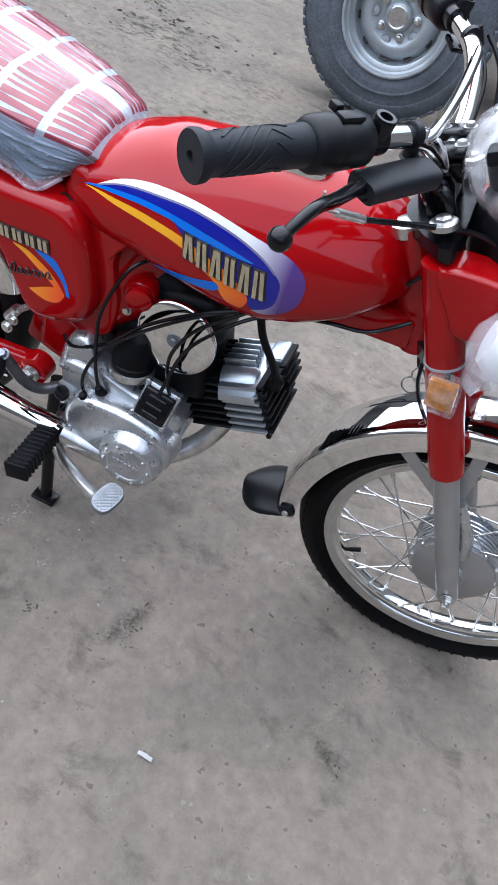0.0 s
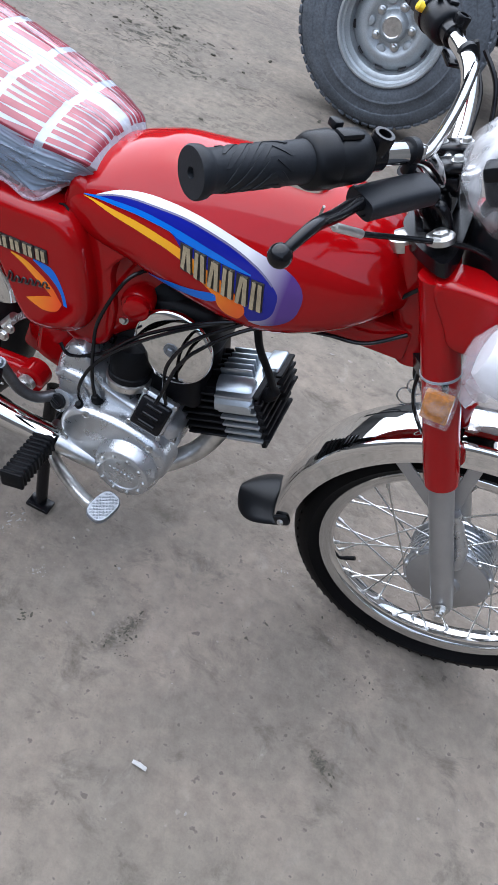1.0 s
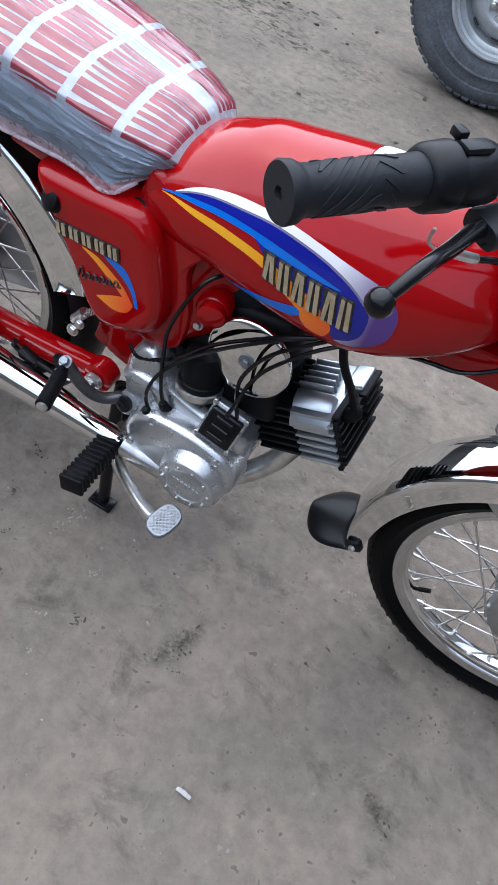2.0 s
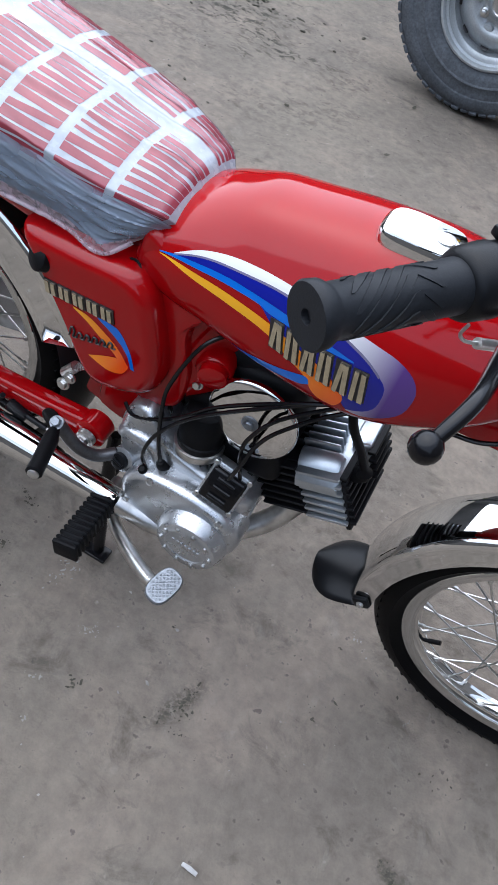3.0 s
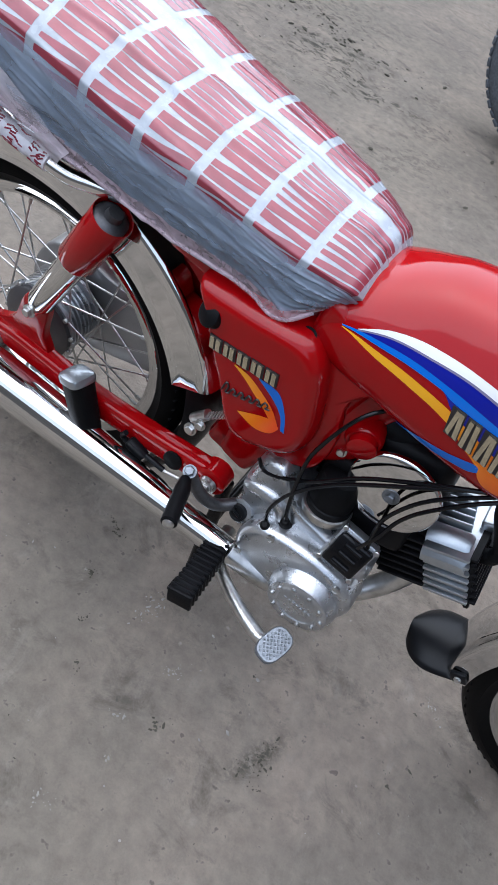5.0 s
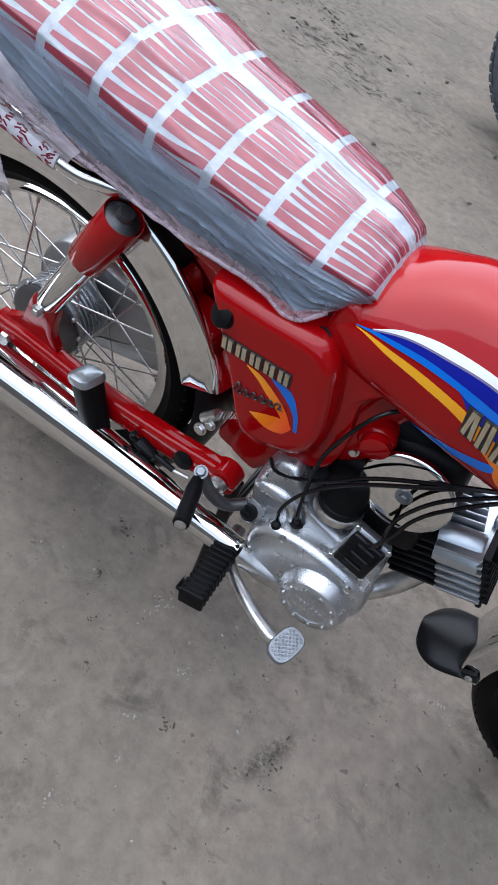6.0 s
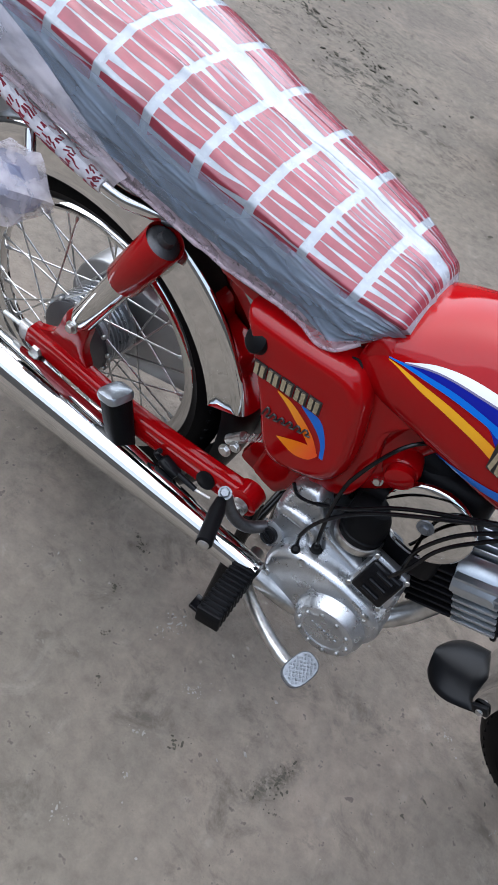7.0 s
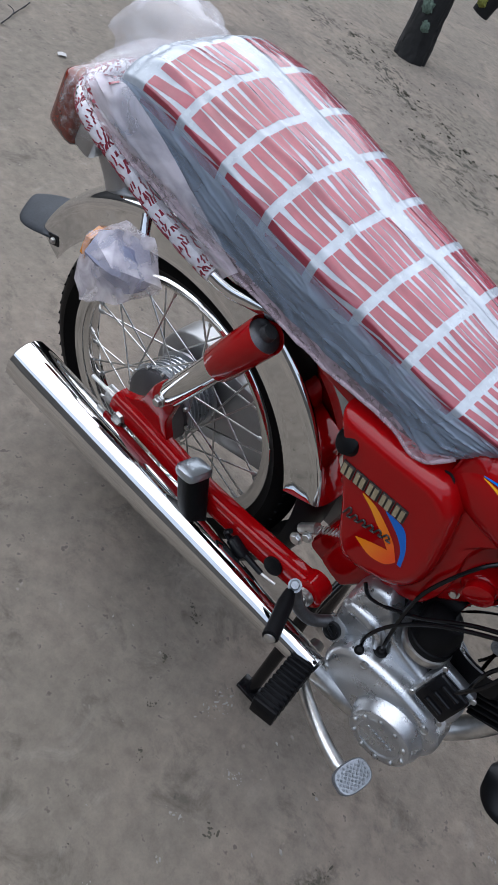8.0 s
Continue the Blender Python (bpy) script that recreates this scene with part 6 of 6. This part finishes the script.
# front brake arm, cables and lines
bm = bmesh.new()
tube(bm, bent([(1.205, -0.052, 0.345), (1.190, -0.058, 0.395), (1.165, -0.062, 0.440), (1.145, -0.070, 0.475)], 4), [0.016] * 5 + [0.012] * 4 + [0.010] * 4, 12)
part("brake_stay", bm, CAST, bike, "cast front brake stay")
for pts, r in ((((1.150, -0.030, 0.400), (1.08, -0.015, 0.50), (1.015, 0.02, 0.590), (0.985, -0.010, 0.640), (0.965, 0.0, 0.72), (0.955, 0.0, 0.80)), 0.0032),
               (((1.158, -0.040, 0.405), (1.09, -0.028, 0.50), (1.010, -0.030, 0.595), (0.988, -0.024, 0.655), (0.975, -0.02, 0.73)), 0.0032),
               (((0.755, -0.050, 0.672), (0.790, -0.072, 0.668), (0.850, -0.074, 0.684), (0.900, -0.070, 0.695), (0.945, -0.06, 0.73)), 0.0030),
               (((0.841, -0.170, 0.898), (0.883, -0.125, 0.889), (0.930, -0.095, 0.889), (0.965, -0.075, 0.886), (1.02, -0.06, 0.870)), 0.0034),
               (((0.870, 0.22, 0.990), (0.905, 0.20, 0.960), (0.928, 0.17, 0.900), (0.945, 0.12, 0.84)), 0.0035),
               (((0.850, 0.235, 0.985), (0.890, 0.19, 0.950), (0.905, 0.14, 0.890), (0.93, 0.09, 0.82)), 0.0030),
               (((0.880, -0.06, 0.905), (0.905, -0.075, 0.915), (0.925, -0.070, 0.890), (0.93, -0.055, 0.84)), 0.0065),
               (((0.868, -0.105, 0.960), (0.874, -0.085, 0.925), (0.886, -0.070, 0.905), (0.905, -0.052, 0.880)), 0.0075),
               (((0.850, -0.120, 0.955), (0.868, -0.080, 0.930), (0.880, -0.052, 0.915), (0.900, -0.030, 0.890)), 0.0055)):
    bm = bmesh.new()
    tube(bm, bent(pts, 7), r, 9)
    part("cable", bm, BLACK, bike, "black control cable")
bm = bmesh.new()
tube(bm, [(0.815, -0.200, 0.910), (0.841, -0.170, 0.898)], 0.0050, 10)
tube(bm, bent([(0.800, -0.222, 0.938), (0.799, -0.215, 0.922), (0.805, -0.210, 0.914), (0.815, -0.200, 0.910)], 4), 0.0016, 8)
part("cable_adjuster", bm, STEEL, bike, "bright cable adjuster")
for p in ((0.990, -0.022, 0.604), (1.000, 0.012, 0.600)):
    bm = bmesh.new()
    loop = [Vector(p) + Vector((0.013 * math.cos(a), 0.013 * math.sin(a), 0.004 * math.sin(a))) for a in (2 * math.pi * k / 20 for k in range(21))]
    tube(bm, loop, 0.0014, 6, cap=False)
    part("cable_ring", bm, STEEL, bike, "wire cable ring")

# ---- parked truck wheel ----
truck = tagged(new("parked_truck"), "parked bare truck chassis with a dusty silver steel wheel", "truck")
truck.matrix_world = pose(0.458, 2.43, 0.0) @ Matrix.Scale(1.088, 4)
TR = 0.384
WORN = material("worn_tyre", (0.082, 0.092, 0.106), 0.8, grain=0.25, grain_size=120, stain=0.35, stain_size=7, bump=0.0012, bump_size=70)
WHEELPAINT = material("silver_wheel_paint", (0.37, 0.395, 0.41), 0.42, 0.45, grain=0.1, stain=0.18, stain_size=10, rough_var=0.1)
bm = bmesh.new()
prof = [(0.004, 0.205), (-0.004, 0.225), (-0.006, 0.245), (-0.004, 0.262), (-0.0055, 0.264), (-0.0055, 0.270), (-0.003, 0.272), (0.002, 0.295), (0.006, 0.312), (0.0045, 0.314), (0.0045, 0.318), (0.006, 0.330), (0.014, 0.352), (0.030, 0.371), (0.055, 0.377), (0.16, 0.377), (0.19, 0.36), (0.205, 0.32), (0.21, 0.27), (0.205, 0.205)]
lathe(bm, prof, (0, 0, TR), (0, 1, 0), 96, cap=False)
truck_tyre = part("tyre", bm, WORN, truck, "worn dusty grey tyre")
bm = bmesh.new()
for k in range(64):
    a = 2 * math.pi * k / 64
    d = Vector((math.cos(a), 0, math.sin(a)))
    t = Vector((-d.z, 0, d.x))
    m = Matrix((t, Vector((0, 1, 0)), d)).transposed()
    block(bm, Vector((0, 0.034 + (0.004 if k % 2 else 0), TR)) + d * 0.3640, (0.030, 0.034, 0.014), 0.003, m @ rot(-32, 0, 6 if k % 2 else -6), 1)
    block(bm, Vector((0, 0.090, TR)) + d * 0.3745, (0.029, 0.055, 0.012), 0.002, m @ rot(0, 0, 14 if k % 2 else -14), 1)
    block(bm, Vector((0, 0.150, TR)) + d * 0.3735, (0.029, 0.050, 0.012), 0.002, m @ rot(10, 0, -14 if k % 2 else 14), 1)
tagged(part("tread_block", bm, WORN, truck_tyre, "worn tread blocks"), kind="stuff")
bm = bmesh.new()
prof = [(-0.004, 0.212), (-0.010, 0.208), (-0.011, 0.202), (-0.004, 0.198), (0.010, 0.196), (0.014, 0.188), (0.030, 0.182), (0.038, 0.172), (0.060, 0.168), (0.075, 0.160)]
lathe(bm, prof, (0, 0, TR), (0, 1, 0), 80, cap=False)
truck_rim = part("rim", bm, WHEELPAINT, truck, "silver painted steel rim")
# disc with dark plates for the shade in its vent slots, and a raised hub ring
bm = bmesh.new()
prof = [(0.074, 0.164), (0.066, 0.158), (0.052, 0.150), (0.038, 0.138), (0.030, 0.122), (0.028, 0.108), (0.033, 0.098), (0.046, 0.088), (0.050, 0.070), (0.044, 0.058), (0.030, 0.052), (0.018, 0.046), (0.014, 0.040), (0.020, 0.036), (0.022, 0.0)]
lathe(bm, prof, (0, 0, TR), (0, 1, 0), 80, cap=False)
truck_disc = part("disc", bm, WHEELPAINT, truck_rim, "pressed steel wheel disc")
for k in range(10):
    a = 2 * math.pi * (k + 0.5) / 10
    d = Vector((math.cos(a), 0, math.sin(a)))
    t = Vector((-d.z, 0, d.x))
    bm = bmesh.new()
    m = Matrix((t, Vector((0, 1, 0)), d)).transposed()
    out = [(0.016 * math.copysign(abs(math.cos(q)) ** 0.7, math.cos(q)), 0.0065 * math.copysign(abs(math.sin(q)) ** 0.7, math.sin(q))) for q in (2 * math.pi * i / 16 for i in range(16))]
    rings(bm, [[Vector((0, 0, TR)) + d * 0.154 + m @ Vector((px, 0.0545 + h - py * 0.75, py)) for px, py in out] for h in (0.002, -0.002)])
    part("vent_slot_shade", bm, INK, truck_disc)
for k in range(5):
    a = 2 * math.pi * (k + 0.1) / 5
    d = Vector((math.cos(a), 0, math.sin(a)))
    bm = bmesh.new()
    lathe(bm, [(0.0, 0.020), (0.010, 0.016), (0.012, 0.0115), (0.026, 0.010), (0.028, 0.007), (0.028, 0.0)], Vector((0, 0.050, TR)) + d * 0.073, (0, -1, 0), 12)
    part("wheel_nut", bm, STEEL, truck_disc, "steel wheel nut")
    bm = bmesh.new()
    a += math.pi / 5
    d = Vector((math.cos(a), 0, math.sin(a)))
    lathe(bm, [(0.0, 0.022), (0.010, 0.017), (0.014, 0.0)], Vector((0, 0.046, TR)) + d * 0.094, (0, -1, 0), 14)
    part("disc_dimple", bm, WHEELPAINT, truck_disc)
bm = bmesh.new()
lathe(bm, [(0, 0.041), (0.006, 0.041), (0.009, 0.037), (0.006, 0.034), (0.005, 0.0)], (0, 0.022, TR), (0, -1, 0), 32)
part("hub_cap", bm, STEEL, truck_disc, "dull metal hub cap")
# chassis rails, axle and far wheels
bm = bmesh.new()
block(bm, (1.6, 0.95, 0.50), (3.2, 0.8, 0.32), 0.03)
tube(bm, [(0, 0.15, TR), (0, 1.75, TR)], 0.05, 14)
part("chassis", bm, BLACK, truck, "dark truck chassis")
bm = bmesh.new()
lathe(bm, [(0.0, 0.20), (0.0, 0.34), (0.03, 0.362), (0.18, 0.362), (0.21, 0.34), (0.21, 0.20)], (0, 1.60, TR), (0, 1, 0), 48)
part("far_tyre", bm, WORN, truck, "worn truck tyre")
bm = bmesh.new()
lathe(bm, [(0.0, 0.20), (0.0, 0.34), (0.03, 0.362), (0.18, 0.362), (0.21, 0.34), (0.21, 0.20)], (2.6, 0.0, TR), (0, 1, 0), 48)
part("far_tyre", bm, WORN, truck, "worn truck tyre")

# ---- trunk-shaped dark upright and litter ----
BARK = material("dark_bark", (0.006, 0.0058, 0.0058), 0.85, grain=0.4, grain_size=30, stain=0.4, stain_size=6, bump=0.006, bump_size=25)
YELLOW_MOSS = material("yellow_lichen", (0.16, 0.17, 0.03), 0.9, grain=0.4, grain_size=90)
MOSS = material("green_lichen", (0.075, 0.11, 0.085), 0.9, grain=0.4, grain_size=90)
# dark upright taken for a tyre seen end-on, built here as a lichened trunk
bm = bmesh.new()
loops = []
for k in range(90):
    u = (k / 89) ** 1.5
    c = Vector((-0.20 * u, 0.30 * u, 1.9 * u))
    r = (0.085 - 0.012 * u + 0.012 * (1 - u) ** 12)
    loops.append([c + Vector((math.cos(a), math.sin(a), 0)) * r * (1 + 0.06 * noise.noise((math.cos(a) * 2.5, math.sin(a) * 2.5, u * 9)) + 0.09 * abs(noise.noise((math.cos(a) * 7, math.sin(a) * 7, u * 16))) + 0.05 * noise.noise((math.cos(a) * 16, math.sin(a) * 16, u * 60)) + 0.30 * (1 - u) ** 40 * noise.noise((math.cos(a) * 2.2, math.sin(a) * 2.2, 4.0))) for a in (2 * math.pi * i / 72 for i in range(72))])
rings(bm, loops)
trunk_thing = tagged(new("dark_upright"), "dark leaning upright with green patches on bare ground, shaped as a trunk", "tree trunk")
trunk_thing.matrix_world = pose(-1.275, 3.22, -0.03)
trunk = part("trunk", bm, BARK, trunk_thing)
for seed, c, r in ((1.0, (-0.020, -0.042, 0.28), 0.055), (2.0, (-0.030, -0.025, 0.40), 0.060), (3.0, (0.020, -0.050, 0.20), 0.045)):
    bm = bmesh.new()
    bmesh.ops.create_icosphere(bm, subdivisions=3, radius=1.0)
    for v in bm.verts:
        k = 1 + 0.5 * noise.noise(v.co * 3 + Vector((seed, 0, 0)))
        k *= 1 + 0.6 * noise.noise(v.co * 7 + Vector((0, seed, 0)))
        v.co = Vector((v.co.x * r * 0.55 * k, v.co.y * 0.010, v.co.z * r * 0.6 * k)) + Vector(c)
    part("lichen", bm, MOSS, trunk, "grey-green lichen patch")
bm = bmesh.new()
tube(bm, bent([(-0.13, 0.22, 1.30), (0.10, 0.23, 1.05), (0.20, 0.21, 0.62), (0.165, 0.185, 0.34)], 5), [0.040] * 6 + [0.044] * 6 + [0.050] * 4, 14)
limb = part("limb", bm, BARK, trunk, "short hanging broken limb")
for seed, c, r in ((5.0, (0.165, 0.135, 0.40), 0.040), (6.0, (0.190, 0.150, 0.47), 0.045)):
    bm = bmesh.new()
    bmesh.ops.create_icosphere(bm, subdivisions=3, radius=1.0)
    for v in bm.verts:
        k = 1 + 0.5 * noise.noise(v.co * 3 + Vector((seed, 0, 0)))
        v.co = Vector((v.co.x * r * 0.6 * k, v.co.y * 0.014, v.co.z * r * 0.7 * k)) + Vector(c)
    part("lichen", bm, YELLOW_MOSS, limb, "yellow-green lichen patch")

SCRAP = material("white_paper", (0.37, 0.365, 0.355), 0.7, grain=0.08, stain=0.1, stain_size=40)
for at, turn, size in (((0.879, -0.480, 0.003), -4, (0.027, 0.007)), ((-1.470, 0.685, 0.003), 20, (0.06, 0.03)), ((-1.53, 1.04, 0.003), 60, (0.03, 0.022))):
    bm = bmesh.new()
    top = []
    for k in range(9):
        u = k / 8 - 0.5
        top.append([Vector((u * size[0], w * size[1] * (1 - abs(u) * 0.5) / 2, 0.004 * (1 - 3 * u * u) + 0.001 * w + 0.0015 * noise.noise((u * 5, w, size[0] * 90)))) for w in (-1, 0, 1)])
    loops = [r + [p - Vector((0, 0, 0.0012)) for p in reversed(r)] for r in top]
    rings(bm, loops)
    ob = tagged(part("paper_scrap", bm, SCRAP), "small white paper scrap lying on the concrete", "scrap", group="litter on the ground")
    ob.matrix_world = pose(*at, 0, 0, turn)
bm = bmesh.new()
tube(bm, bent([(0.060, -0.101, 0.003), (0.034, -0.048, 0.008), (0.008, -0.012, 0.006), (-0.030, 0.064, 0.009), (-0.066, 0.116, 0.004)], 4), [0.0022 + 0.0008 * math.sin(k * 1.7) for k in range(17)], 7)
tube(bm, bent([(0.008, -0.012, 0.006), (-0.016, 0.004, 0.009), (-0.052, 0.010, 0.005)], 4), 0.0016, 6)
twig = tagged(part("twig", bm, BARK), "thin dry twig lying on the ground", "twig")
twig.matrix_world = pose(-1.80, 1.04, 0.0)

# crumbs of dried mud, thickest where the ground is churned
MUD = material("dark_dried_mud", (0.060, 0.056, 0.044), 0.95, spec=0.1, grain=0.25, grain_size=80, stain=0.3, stain_size=6)
PALE = material("pale_grit", (0.2080, 0.2000, 0.1840), 0.9, grain=0.2, grain_size=80, stain=0.2, stain_size=9)
for name, mat, seed, spots, label in (
        ("mud_crumbs", MUD, 3, ((0.736, -0.297, 0.020, 0.011, 50, 26), (0.747, -0.240, 0.026, 0.007, 78, 16), (0.764, -0.320, 0.006, 0.003, 20, 9), (0.268, -0.080, 0.006, 0.004, 0, 12), (0.292, -0.096, 0.009, 0.004, -30, 22), (0.306, -0.196, 0.007, 0.005, 0, 16), (0.356, -0.273, 0.005, 0.004, 0, 9), (0.400, -0.342, 0.007, 0.003, -60, 9), (0.571, -0.338, 0.010, 0.006, 40, 16), (0.948, -0.02, 0.002, 0.002, 0, 4), (0.66, -0.159, 0.0015, 0.0015, 0, 3), (1.168, -0.33, 0.020, 0.009, -35, 14), (1.19, -0.15, 0.02, 0.01, 0, 10), (0.95, -0.16, 0.03, 0.012, 50, 14), (-1.36, 2.80, 0.075, 0.045, 0, 150), (-1.42, 2.76, 0.05, 0.018, 0, 60), (-1.03, 2.71, 0.10, 0.045, -8, 120), (-0.88, 2.69, 0.12, 0.04, -8, 70), (-0.64, 2.52, 0.14, 0.07, 40, 110), (-0.50, 2.60, 0.16, 0.03, -6, 60), (-0.31, 2.32, 0.07, 0.05, 20, 28), (-0.95, 3.15, 0.16, 0.06, 20, 50), (-1.70, 2.85, 0.22, 0.10, 15, 160), (-1.0, 2.72, 0.5, 0.22, -8, 220), (-1.1, 2.2, 0.5, 0.16, -35, 200), (0.1, 1.9, 0.5, 0.3, 0, 22), (0.3, 0.0, 0.9, 0.7, 0, 70), (-1.6, 1.3, 0.5, 0.4, 0, 120)), "dark crumbs and smears of dried mud"),
        ("grit", PALE, 4, ((0.431, -0.185, 0.018, 0.010, 70, 40), (0.539, -0.247, 0.012, 0.007, 40, 26), (0.508, -0.364, 0.010, 0.004, 30, 10), (0.535, -0.427, 0.005, 0.003, 0, 7), (0.497, -0.530, 0.012, 0.007, 20, 18), (0.98, 0.01, 0.020, 0.004, -40, 24), (1.114, -0.079, 0.006, 0.002, 60, 8), (0.45, -0.35, 0.9, 0.5, 0, 120), (0.2, 1.2, 1.4, 0.8, 0, 90)), "pale grit and plaster specks")):
    r = random.Random(seed)
    bm = bmesh.new()
    for cx, cy, sx, sy, turn, count in spots:
        ct, st = math.cos(radians(turn)), math.sin(radians(turn))
        for _ in range(count // 2 if cy > 2.0 else count):
            u, v = r.gauss(0, sx), r.gauss(0, sy)
            big = (0.0008 + 0.0022 * r.random() ** 3) * (3.0 if cy > 1.5 else 1.0)
            flat = 0.22
            if sx < 0.04:
                big, flat = big * (0.85 if mat is MUD else 0.7), 0.10
            if mat is MUD and cy > 2.0:
                big, flat = 0.0016 + 0.007 * r.random() ** 3, 0.55
            p = Vector((cx + u * ct - v * st, cy + u * st + v * ct, 0.0))
            ang = r.uniform(0, 3.14)
            vs = bmesh.ops.create_icosphere(bm, subdivisions=1, radius=1.0)["verts"]
            long = r.uniform(1.0, 2.6)
            if mat is MUD and cy > 2.0:
                ang = r.gauss(-0.2, 0.55)
            for w in vs:
                q = w.co * (1 + 0.35 * r.uniform(-1, 1))
                x, y = q.x * big * long, q.y * big
                w.co = p + Vector((x * math.cos(ang) - y * math.sin(ang), x * math.sin(ang) + y * math.cos(ang), q.z * big * flat - 0.0011))
    tagged(part(name, bm, mat), label, "debris", kind="stuff")

# ---- unseen walls, added to block light and darken reflections ----
WALL = material("unseen_wall_plaster", (0.095, 0.090, 0.084), 0.9, grain=0.1, grain_size=60, stain=0.2, stain_size=0.8, bump=0.004, bump_size=20)
for name, cx, cy, sx, sy in (("unseen_wall_north", 0.5, 12.0, 20, 0.24), ("unseen_wall_south", 0.5, -4.6, 20, 0.24), ("unseen_wall_west", -9.5, 3.7, 0.24, 16.36), ("unseen_wall_east", 4.7, 3.7, 0.24, 16.36)):
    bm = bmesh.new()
    tall = {"unseen_wall_north": 4.6, "unseen_wall_east": 4.6, "unseen_wall_south": 2.4}.get(name, 2.6)
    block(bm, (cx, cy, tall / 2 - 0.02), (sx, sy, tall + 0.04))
    tagged(part(name, bm, WALL, smooth=0), "plain unseen wall added to shape light and reflections", "wall", kind="structure")
